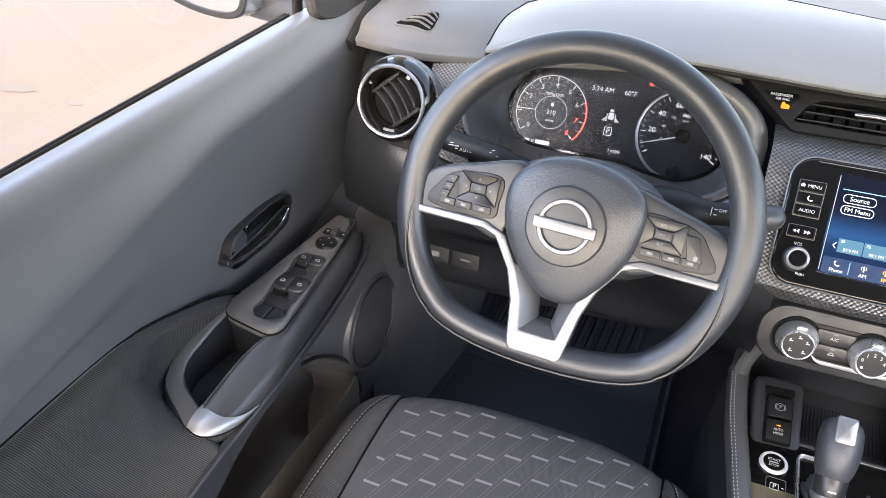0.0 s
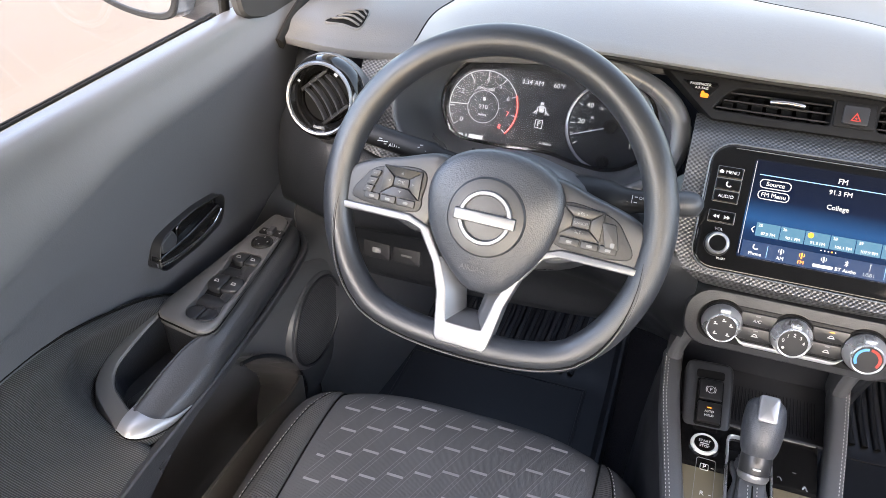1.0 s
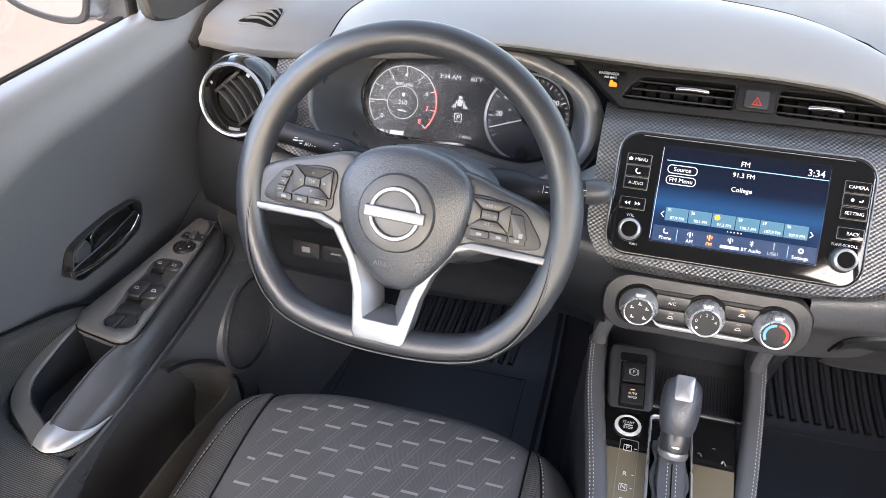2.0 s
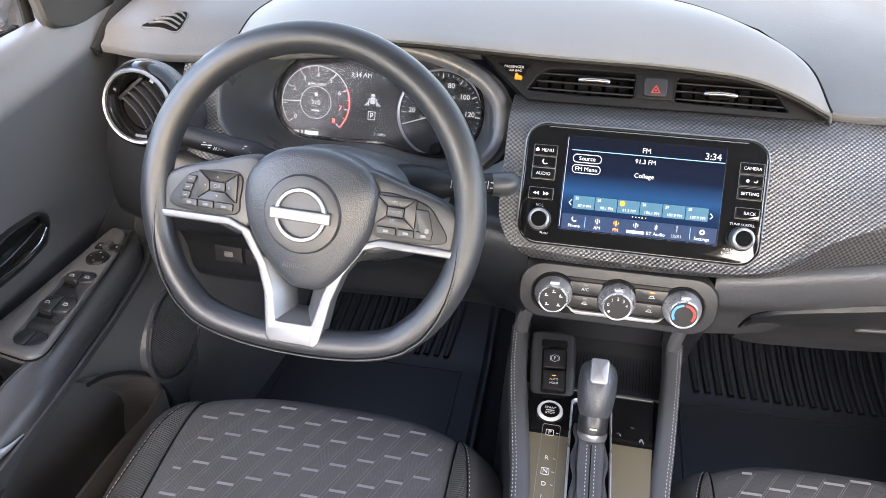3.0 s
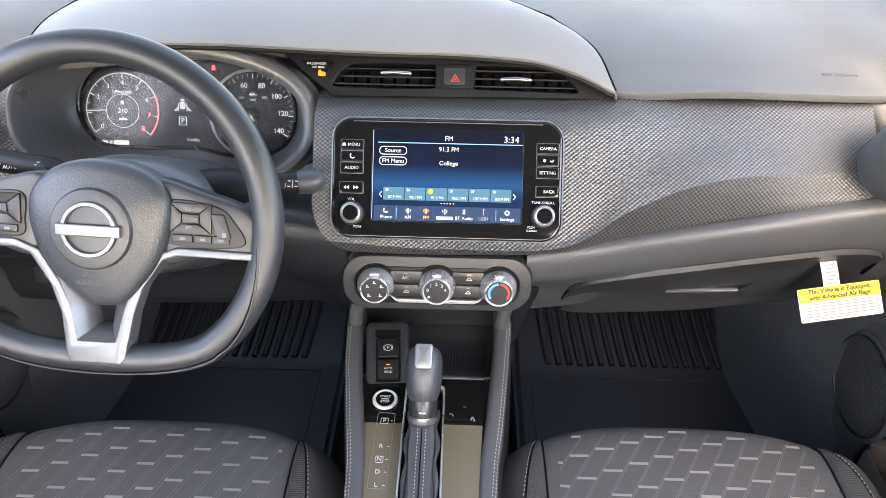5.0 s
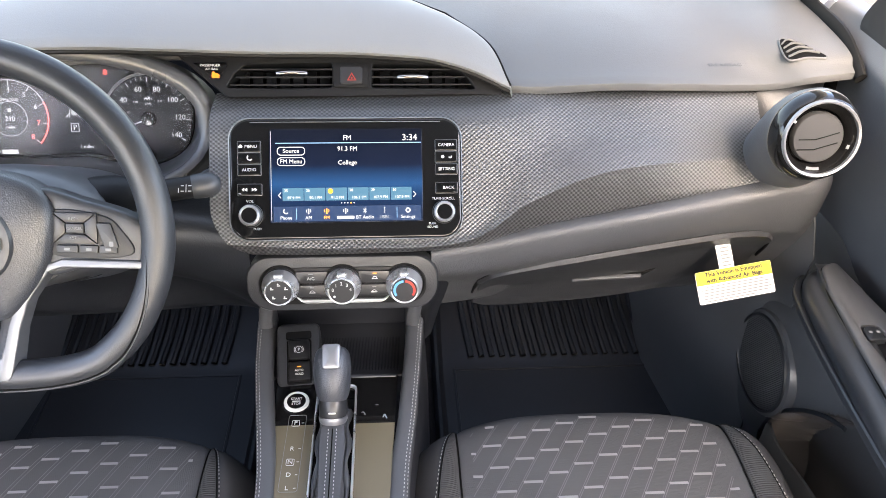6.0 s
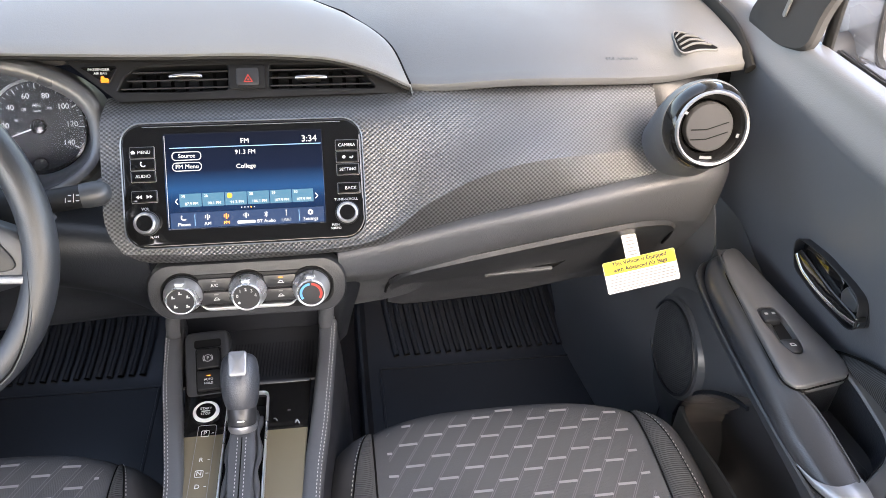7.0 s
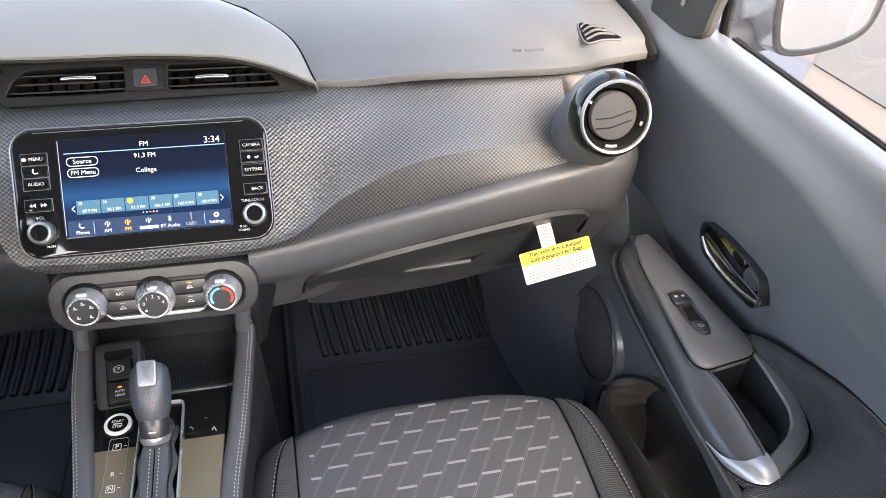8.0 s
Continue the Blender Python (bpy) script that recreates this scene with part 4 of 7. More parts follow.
def instrument_cluster():
    cl = thing("instrument_cluster", lean((-0.358, 0.161, 1.087), 25), "black instrument cluster with lit rev counter and speedometer brightened by glow", "instrument cluster")
    inner = spline2([(-0.139, 0.012), (-0.127, 0.052), (-0.09, 0.079), (-0.03, 0.086), (0.05, 0.086), (0.105, 0.078), (0.142, 0.052), (0.154, 0.016), (0.143, -0.024), (0.105, -0.046), (0.06, -0.044), (0.015, -0.036), (-0.06, -0.037), (-0.115, -0.030)], 64)
    outer = []
    for x, y in inner:
        a = math.atan2((y - 0.02) / 0.062, (x - 0.008) / 0.147)
        c, v = math.cos(a), math.sin(a)
        k = (abs(c) ** 2.4 + abs(v) ** 2.4) ** (-1 / 2.4)
        ox, oy = 0.013 + 0.182 * c * k, 0.004 + 0.091 * v * k
        wide = 0.007 + 0.014 * max(0.0, min(1.0, 0.75 * c + 0.35 * v + 0.2))
        n = Vector((c / 0.182, v / 0.091)).normalized()
        outer.append((Vector((ox, oy, 0.094 - 0.026 * (ox - 0.014) / 0.186)), Vector((n.x, n.y, 0)), wide))
    # rolled lip, then a steep tube wall that curves down to the face
    rings = [[o + n * 0.003 + Vector((0, 0, -0.040)) for o, n, w in outer], [o + n * 0.001 + Vector((0, 0, -0.008)) for o, n, w in outer], [o + Vector((0, 0, -0.003)) for o, n, w in outer],
             [o - n * w * 0.2 + Vector((0, 0, 0.001)) for o, n, w in outer], [o - n * w * 0.55 + Vector((0, 0, 0.0016)) for o, n, w in outer], [o - n * w * 0.85 + Vector((0, 0, -0.0005)) for o, n, w in outer]]
    for f, g in ((1.0, 0.955), (0.965, 0.86), (0.90, 0.68), (0.80, 0.48), (0.64, 0.29), (0.44, 0.155), (0.22, 0.08), (0.06, 0.05), (0.0, 0.03)):
        rings.append([Vector((x + (o.x - n.x * w - x) * f, y + (o.y - n.y * w - y) * f, o.z * g)) for (x, y), (o, n, w) in zip(inner, outer)])
    part("binnacle", loft(rings, closed=True), BINN, cl, "dark grained binnacle tube with a rolled lip")
    part("bezel", rim_frame(inset(inner, -0.003), inset(inner, 0.002), 0.006, 0.001), GLOSS, cl)
    part("face_plate", slab(inner, 0.006, 0.001, z=-0.006), FACE, cl)
    # rev counter
    tc = part("rev_counter", arc_band(0.0480, 0.0490, -38, 218, 50, -0.080, 0.0125, 0.0006), GAUGE, cl, "lit white rev counter ring with red end")
    part("red_zone", arc_band(0.0474, 0.0493, -42, 25, 18, -0.080, 0.0125, 0.0009), LITRED, tc)
    dial_marks(tc, 0.0478, 218, -42, 16, 2, GAUGE, -0.080, 0.0125, 0.0008)
    for k in range(9):
        a = radians(218 - 260 * k / 8)
        if k == 1:
            continue
        words(str(k), 0.0090, LITRED if k > 6 else GAUGE, tc, at(-0.080 + 0.036 * math.cos(a), 0.0125 + 0.036 * math.sin(a), 0.0008))
    words("RPMx1000", 0.0058, LITDIM, tc, at(-0.080, 0.036, 0.0008))
    part("range_ring", arc_band(0.0215, 0.0224, 0, 360, 48, -0.080, 0.0115, 0.0006), LITDIM, tc)
    words("210", 0.0088, GAUGE, tc, at(-0.080, 0.0115, 0.0008))
    words("miles", 0.0055, GAUGE, tc, at(-0.080, 0.001, 0.0008))
    part("pump_symbol", flat(rrect(0.004, 0.005, 0.001, cx=-0.080, cy=0.0225), 0.0002, 0.0008), GAUGE, tc)
    part("needle", flat([(-0.128, 0.0105), (-0.102, 0.0118), (-0.102, 0.0128), (-0.128, 0.0118)], 0.0004, 0.001), GAUGE, tc)
    # middle read-outs
    ro = part("read_out", flat(rrect(0.062, 0.088, 0.002, cx=0.008, cy=0.020), 0.0002, 0.0002), FACE, cl, "dark colour display between the dials")
    words("3:34 AM", 0.0088, GAUGE, ro, at(-0.017, 0.053, 0.0006))
    words("60°F", 0.0088, GAUGE, ro, at(0.020, 0.053, 0.0006))
    part("gear_box", rim_frame(rrect(0.0105, 0.0115, 0.001, cx=0.0005, cy=0.0), rrect(0.0088, 0.0098, 0.0008, cx=0.0005, cy=0.0), 0.0003, 0.0001, z=0.0004, drop=0.0), GAUGE, ro)
    words("P", 0.0095, GAUGE, ro, at(0.0005, 0.0, 0.0006))
    words("3 miles", 0.0062, GAUGE, ro, at(0.0135, -0.0245, 0.0006))
    car = [flat(rrect(0.010, 0.013, 0.003, cx=0.001, cy=0.020), 0.0003, 0.0005), flat([(-0.009, 0.010), (-0.0065, 0.010), (-0.0055, 0.024), (-0.007, 0.024)], 0.0003, 0.0005), flat([(0.011, 0.010), (0.0085, 0.010), (0.0075, 0.024), (0.009, 0.024)], 0.0003, 0.0005),
           flat([(-0.016, 0.010), (-0.011, 0.010), (-0.0065, 0.019)], 0.0003, 0.0005), flat([(0.018, 0.010), (0.013, 0.010), (0.0085, 0.019)], 0.0003, 0.0005), flat(rrect(0.007, 0.005, 0.001, cx=0.001, cy=0.030), 0.0003, 0.0005)]
    for b in car:
        bmesh.ops.scale(b, vec=(0.72, 0.72, 1.0), verts=b.verts, space=Matrix.Translation((-0.001, -0.021, 0)))
    part("lane_symbol", merge(car), LITDIM, ro)
    fuel = part("fuel_bar", flat(rrect(0.020, 0.0055, 0.0005, cx=-0.084, cy=-0.0305), 0.0003, 0.0004), GAUGE, ro)
    part("fuel_marks", merge([flat(rrect(0.0022, 0.0018, 0.0002, cx=-0.092 + 0.009 * k, cy=-0.035), 0.0003, 0.0004) for k in range(5)]), LITRED, fuel)
    words("0", 0.006, GAUGE, fuel, at(-0.098, -0.0305, 0.0005))
    part("pump", flat(rrect(0.007, 0.004, 0.001, cx=-0.106, cy=-0.030), 0.0003, 0.0004), GAUGE, fuel)
    # speedometer
    sp = part("speedometer", lathe([(0.0595, 0.0002), (0.0598, 0.0022), (0.0585, 0.0036), (0.0565, 0.0026), (0.056, 0.0006)], 60, 0.096, 0.0105, cap=False), SILVER, cl, "speedometer with a bright rim")
    part("dial_face", slab(oval(0.0565, 0.0565, 48, 0.096, 0.0105), 0.0012, 0.0003, z=0.0002), FACE, sp)
    # Speedometer print is unlit; its glow is added for brightness.
    dial_marks(sp, 0.0535, 212, -32, 32, 4, GAUGE, 0.096, 0.0105, 0.0016)
    for k in range(8):
        a = radians(212 - 244 * k / 7)
        if k:
            words(str(20 * k), 0.0095, GAUGE, sp, at(0.096 + 0.0395 * math.cos(a), 0.0105 + 0.0395 * math.sin(a), 0.0016))
            b = radians(212 - 244 * (k - 0.55) / 7)
            if k < 6:
                words(str(40 * k), 0.0045, LITDIM, sp, at(0.096 + 0.027 * math.cos(b), 0.0105 + 0.027 * math.sin(b), 0.0016))
    words("MPH", 0.0048, GAUGE, sp, at(0.096, 0.036, 0.0016))
    words("km/h", 0.004, LITDIM, sp, at(0.096, 0.030, 0.0016))
    ndl = part("needle", merge([flat([(0.046, -0.0075), (0.098, 0.0098), (0.0975, 0.0116), (0.046, -0.0065)], 0.0006, 0.006)]), WHITE, sp)
    part("needle_hub", lathe([(0.0095, 0.002), (0.0095, 0.0055), (0.008, 0.0075), (0.001, 0.0078)], 28, 0.096, 0.0105), GLOSS, sp)
    part("trip_knob", lathe([(0.0085, 0.001), (0.0085, 0.007), (0.0068, 0.009), (0.001, 0.0092)], 24, 0.094, -0.036), GLOSS, sp, "small gloss trip knob")
    part("red_lamp", merge([flat(oval(0.0024, 0.003, 12, 0.044, 0.071), 0.0003, 0.0004), flat(rrect(0.006, 0.0014, 0.0004, cx=0.044, cy=0.068), 0.0003, 0.0004)]), LITRED, cl, "small lit red warning lamp")
    ln = part("lens", flat(inset(inner, 0.001), 0.0012, 0.010), LENS, cl, "clear curved cluster lens")
    ln.visible_shadow = False


instrument_cluster()


# ---- steering column, stalks and wheel ----
def column():
    m = lean((-0.340, -0.133, 1.119), 25)
    co = thing("steering_column", m, "grey plastic steering column shroud behind the wheel", "steering column")
    rings = []
    for z, w, h, cy in ((-0.030, 0.07, 0.055, 0.0), (-0.045, 0.085, 0.062, 0.004), (-0.075, 0.095, 0.066, 0.006), (-0.12, 0.10, 0.068, 0.0), (-0.20, 0.11, 0.07, -0.01)):
        rings.append([Vector((x, y + cy - 0.010, z)) for x, y in oval(w * 1.08, h, 40)])
    part("shroud", loft(rings, closed=True, cap=True), BINN, co, "dark grey two-part shroud")
    # left stalk
    iw = m.inverted()
    def to(p):
        return iw @ Vector(p)
    path = [to(p) for p in spline([(-0.405, -0.010, 1.098), (-0.44, -0.012, 1.106), (-0.49, -0.006, 1.110), (-0.545, 0.0, 1.116)], 14)]
    ls = part("light_stalk", sweep(path, [0.010] * 5 + [0.0135] * 9, [0.009] * 5 + [0.0115] * 9, n=14, up=(0, 0, 1)), VANE, co, "black light stalk with white symbols")
    for k, (x, w, h) in enumerate(((-0.452, 0.010, 0.004), (-0.458, 0.016, 0.003), (-0.505, 0.008, 0.003), (-0.512, 0.010, 0.003))):
        q = part("symbol", merge([flat(rrect(w * 0.7, h * 0.4, 0.0005), 0.0003), flat(rrect(w * 0.4, h * 0.35, 0.0004, cy=0.003 if k % 2 else -0.003), 0.0003)]), SYMBOL, ls)
        q.matrix_basis = iw @ lean((x, -0.018, 1.1155), 42, 4)
    q = words("AUTO", 0.006, SYMBOL, ls, iw @ lean((-0.493, -0.0175, 1.1115), 35, 4))
    # right stalk
    path = [to(p) for p in spline([(-0.275, -0.035, 1.098), (-0.245, -0.038, 1.102), (-0.20, -0.034, 1.105), (-0.165, -0.028, 1.107), (-0.138, -0.020, 1.107)], 16)]
    rs = part("wiper_stalk", sweep(path, [0.0215, 0.0230, 0.0235, 0.0232, 0.0225, 0.0205, 0.0150] + [0.0125] * 5 + [0.0125, 0.013, 0.012, 0.007], n=18), VANE, co, "black wiper stalk with white symbols")
    cap = [to(p) for p in spline([(-0.165, -0.0285, 1.107), (-0.15, -0.0245, 1.107), (-0.136, -0.0195, 1.107)], 8)]
    part("stalk_tip", sweep(cap, [0.0128, 0.0135, 0.0138, 0.0138, 0.0135, 0.0128, 0.0105, 0.005], n=14), SATIN, rs, "grey stalk tip")
    for k, x in enumerate((-0.218, -0.208, -0.176, -0.168)):
        q = part("symbol", merge([flat(rrect(0.0007, 0.009, 0.0003), 0.0003), flat(rrect(0.0034, 0.0010, 0.0004, cx=0.004, cy=0.003), 0.0003), flat(rrect(0.0034, 0.0010, 0.0004, cx=0.004, cy=-0.003), 0.0003)]), SYMBOL, rs)
        q.matrix_basis = iw @ lean((x, -0.0455 if k < 2 else -0.041, 1.1125), 45, 0)
    words("OFF", 0.0048, SYMBOL, rs, iw @ lean((-0.197, -0.0435, 1.114), 45, 0))


column()


def steering_wheel():
    sw = thing("steering_wheel", lean((-0.340, -0.133, 1.119), 25, 0, -2.0), "black flat-bottomed leather steering wheel with silver spoke trim", "steering wheel")
    def rim_point(a, r=0.1675):
        x, y = r * math.cos(a), r * math.sin(a)
        y0, k = -0.088, 0.066
        if y < y0:
            y = y0 - k * math.tanh((y0 - y) / k * 0.98)
            x *= 1.0 + 0.10 * max(0.0, (-0.11 - y) / 0.05) * (1 if abs(x) < 0.11 else 0.4)
        return Vector((x, y + 0.001, 0.004))
    n = 110
    path = [rim_point(2 * math.pi * i / n) for i in range(n)]
    part("rim", sweep(path, 0.0160, 0.0150, n=20, closed=True, up=(0, 0, 1)), WHEEL, sw, "black grained leather rim")
    # seam that leaves the inner edge at the spokes and runs round the lower rim
    groove = []
    for i in range(81):
        f = i / 80
        q = rim_point(math.pi * (1.03 + 0.94 * f), 0.1675)
        d = Vector((q.x, q.y + 0.02, 0)).normalized()
        th = radians(118 - 66 * min(1.0, math.sin(math.pi * f) * 1.6))
        groove.append(q + d * (0.0161 * math.cos(th)) + Vector((0, 0, 0.0151 * math.sin(th))))
    part("rim_seam", sweep(groove, [0.0010 * min(1.0, 0.15 + 4 * i / 80, 0.15 + 4 * (80 - i) / 80) for i in range(81)], n=6), DARK, sw)
    part("rim_seam_edge", sweep([q + Vector((q.x, q.y, 0)).normalized() * 0.0020 + Vector((0, 0, -0.0004)) for q in groove], 0.0010, n=6), SATIN, sw)
    # airbag cover
    hub = spline2([(0.006, 0.062), (0.045, 0.055), (0.069, 0.038), (0.076, 0.012), (0.066, -0.030), (0.042, -0.066), (0.026, -0.080), (0.008, -0.083), (-0.010, -0.079), (-0.036, -0.056), (-0.057, -0.024), (-0.064, 0.012), (-0.055, 0.038), (-0.030, 0.056)][::-1], 64)
    if sum(hub[i - 1][0] * hub[i][1] - hub[i][0] * hub[i - 1][1] for i in range(len(hub))) < 0:
        hub = hub[::-1]
    hc = part("airbag_cover", slab(hub, 0.034, 0.012, z=-0.010, crown=0.008), HUB, sw, "grained black airbag cover")
    dish = part("badge_dish", lathe([(0.040, 0.0290), (0.038, 0.0322), (0.033, 0.0330), (0.002, 0.0332)], 48, 0.004, -0.004), SATIN, hc)
    rg = lathe([(0.0272, 0.0325), (0.0272, 0.0358), (0.0262, 0.037), (0.0232, 0.037), (0.0222, 0.0358), (0.0222, 0.0325)], 56, 0.004, -0.004, cap=False)
    part("badge_ring", rg, FORK, hc, "plain chrome ring badge")
    part("badge_bar", slab(rrect(0.0620, 0.0115, 0.0012, cx=0.004, cy=-0.0045), 0.0055, 0.0012, z=0.0330), FORK, hc, "plain chrome bar across the badge")
    words("SRS", 0.0075, SATIN, hc, at(0.000, -0.049, 0.0302))
    words("AIRBAG", 0.0075, SATIN, hc, at(0.000, -0.057, 0.0290))
    # spokes: left and right button panels
    for s in (-1, 1):
        o = [(s * 0.050, 0.042), (s * 0.105, 0.034), (s * 0.150, 0.018), (s * 0.1585, -0.005), (s * 0.156, -0.030), (s * 0.105, -0.028), (s * 0.062, -0.034)]
        pts = spline2(o, 48)
        if sum(pts[i - 1][0] * pts[i][1] - pts[i][0] * pts[i - 1][1] for i in range(len(pts))) < 0:
            pts = pts[::-1]
        part("spoke", slab(pts, 0.022, 0.005, z=-0.012, crown=0.001), SATIN, sw, "satin black spoke panel")
        fo = spline2([(s * 0.073, 0.026), (s * 0.118, 0.022), (s * 0.136, 0.008), (s * 0.144, -0.016), (s * 0.078, -0.0185), (s * 0.070, 0.0)], 40)
        if sum(fo[i - 1][0] * fo[i][1] - fo[i][0] * fo[i - 1][1] for i in range(len(fo))) < 0:
            fo = fo[::-1]
        base = part("button_panel", slab(fo, 0.003, 0.001, z=0.0095), PLASTIC, sw)
        # four-way pad round a centre key
        cx, cy, w, h = s * 0.094, 0.0095, 0.043 if s < 0 else 0.041, 0.030
        c0, c1 = (0.0085, 0.005), (w / 2, h / 2)
        quads = ([(-c1[0], c1[1]), (-c0[0], c0[1]), (c0[0], c0[1]), (c1[0], c1[1])], [(-c1[0], -c1[1]), (c1[0], -c1[1]), (c0[0], -c0[1]), (-c0[0], -c0[1])],
                 [(-c1[0], c1[1]), (-c1[0], -c1[1]), (-c0[0], -c0[1]), (-c0[0], c0[1])], [(c1[0], c1[1]), (c0[0], c0[1]), (c0[0], -c0[1]), (c1[0], -c1[1])])
        for q in quads:
            if sum(q[i - 1][0] * q[i][1] - q[i][0] * q[i - 1][1] for i in range(4)) < 0:
                q = q[::-1]
            q = inset([(x + cx, y + cy) for x, y in q], 0.0006)
            part("pad_key", slab(q, 0.0028, 0.0007, z=0.0122), KEYBLACK, base)
        k = part("centre_key", slab(rrect(0.0165, 0.0092, 0.001, cx=cx, cy=cy), 0.0032, 0.0008, z=0.0122), KEYBLACK, base)
        if s < 0:
            words("OK", 0.0056, LEGEND, k, at(cx, cy, 0.0156))
            for dx, dy, a in ((0, 0.0095, 0), (0, -0.0095, 180), (-0.013, 0, 90), (0.013, 0, -90)):
                t = part("arrow", flat([(-0.0016, -0.001), (0.0016, -0.001), (0, 0.0016)], 0.0002, 0.0153), LEGEND, k)
                t.matrix_basis = at(cx + dx, cy + dy, 0, a)
            for y in (0.0135, 0.005, -0.0035):
                q = part("volume_key", slab(rrect(0.0095, 0.0078, 0.0012, cx=-0.1235 - (0.0135 - y) * 0.32, cy=y, skew=0.35), 0.0026, 0.0007, z=0.0122), KEYBLACK, base)
                part("symbol", flat(rrect(0.0036, 0.0007, 0.0002, cx=-0.1235 - (0.0135 - y) * 0.32, cy=y), 0.0002, 0.0149), LEGEND, q)
        else:
            words("RES +", 0.0042, LEGEND, k, at(cx, cy + 0.009, 0.0153))
            words("CANCEL", 0.0038, LEGEND, k, at(cx, cy, 0.0156))
            words("SET –", 0.0042, LEGEND, k, at(cx, cy - 0.009, 0.0153))
            q = part("side_key", slab(rrect(0.0135, 0.024, 0.0014, cx=0.1235, cy=0.003, skew=-0.3), 0.0026, 0.0007, z=0.0122), KEYBLACK, base)
            part("symbol", flat(rrect(0.004, 0.005, 0.001, cx=0.127, cy=-0.005), 0.0002, 0.0149), LEGEND, q)
        for j, x in enumerate((0.124, 0.106, 0.086)):
            q = part("row_key", slab(rrect(0.0165 if j < 2 else 0.0195, 0.0075, 0.001, cx=s * x, cy=-0.0105), 0.0026, 0.0007, z=0.0122), KEYBLACK, base)
            part("symbol", flat(rrect(0.0055, 0.0026, 0.0005, cx=s * x, cy=-0.0105), 0.0002, 0.0149), LEGEND, q)
    # silver blades under the spokes that run into one forked lower bridge
    outer = [(0.156, -0.0295), (0.080, -0.0290), (0.066, -0.034), (0.046, -0.064), (0.0365, -0.092), (0.0290, -0.137), (0.0250, -0.1420)]
    inner = [(0.0185, -0.1195), (0.0262, -0.086), (0.0360, -0.062), (0.056, -0.030), (0.080, -0.0205), (0.156, -0.0215)]
    o = [(-x, y) for x, y in outer] + outer[::-1] + inner[::-1] + [(-x, y) for x, y in inner]
    pts = []
    for k in range(len(o)):
        a, b = o[k], o[(k + 1) % len(o)]
        m = max(1, int(math.hypot(b[0] - a[0], b[1] - a[1]) / 0.006))
        pts += [(a[0] + (b[0] - a[0]) * i / m, a[1] + (b[1] - a[1]) * i / m) for i in range(m)]
    fork = slab(ccw(pts), 0.022, 0.0018, z=-0.008)
    for q in fork.verts:
        if q.co.z > 0 and q.co.y < -0.095:
            q.co.z += 0.125 * (-0.095 - q.co.y)
    part("silver_fork", fork, FORK, sw, "satin silver spoke trim and lower fork")
    # sloping silver flanks round the window of the fork
    a = [(0.040, -0.056), (0.0355, -0.063), (0.0265, -0.086), (0.0190, -0.1185)]
    b = [(0.0180, -0.056), (0.0160, -0.066), (0.0125, -0.086), (0.0085, -0.1095)]
    lift = lambda y: 0.0115 + 0.125 * max(0.0, -0.095 - y)
    rim_u = spline([(-x, y, lift(y)) for x, y in a], 14) + spline([(x, y, lift(y)) for x, y in a[::-1]], 14)
    hole = spline([(-x, y, -0.004) for x, y in b], 14) + spline([(x, y, -0.004) for x, y in b[::-1]], 14)
    flank = [[p + Vector((p.x * 0.06, 0, -0.004)) for p in rim_u], rim_u, [p.lerp(q, 0.5) + Vector((0, 0, 0.0012)) for p, q in zip(rim_u, hole)], hole, [q + Vector((0, 0, -0.012)) for q in hole]]
    part("fork_flank", loft(flank, thick=-0.001), FORK, sw, "sloping silver flanks of the fork window")


steering_wheel()


# ---- head unit ----
SCREEN = bpy.data.materials.new("lit_screen")
SCREEN.use_nodes = True
_nt = SCREEN.node_tree
_b = _nt.nodes["Principled BSDF"]
_tc = _nt.nodes.new("ShaderNodeTexCoord")
_sp = _nt.nodes.new("ShaderNodeSeparateXYZ")
_mr = _nt.nodes.new("ShaderNodeMapRange")
_mr.inputs[1].default_value, _mr.inputs[2].default_value = 0.100, 0.0
_cr = _nt.nodes.new("ShaderNodeValToRGB")
_cr.color_ramp.elements[0].color = (0.003, 0.006, 0.017, 1)
_cr.color_ramp.elements[1].color = (0.003, 0.014, 0.05, 1)
for _at, _col in ((0.42, (0.004, 0.012, 0.040, 1)), (0.64, (0.016, 0.095, 0.28, 1)), (0.78, (0.006, 0.035, 0.12, 1))):
    _cr.color_ramp.elements.new(_at).color = _col
_nt.links.new(_tc.outputs["Object"], _sp.inputs[0])
_nt.links.new(_sp.outputs[1], _mr.inputs[0])
_nt.links.new(_mr.outputs[0], _cr.inputs[0])
_nt.links.new(_cr.outputs[0], _b.inputs["Emission Color"])
_b.inputs["Emission Strength"].default_value = 0.075
_b.inputs["Base Color"].default_value = (0.004, 0.004, 0.005, 1)
_b.inputs["Roughness"].default_value = 0.12
TILE = glow("screen_tile", (0.055, 0.175, 0.285), 0.45)
TILEDARK = glow("screen_bar", (0.008, 0.032, 0.10), 0.5)
ORANGE = glow("screen_orange", (1.0, 0.32, 0.03), 0.9)


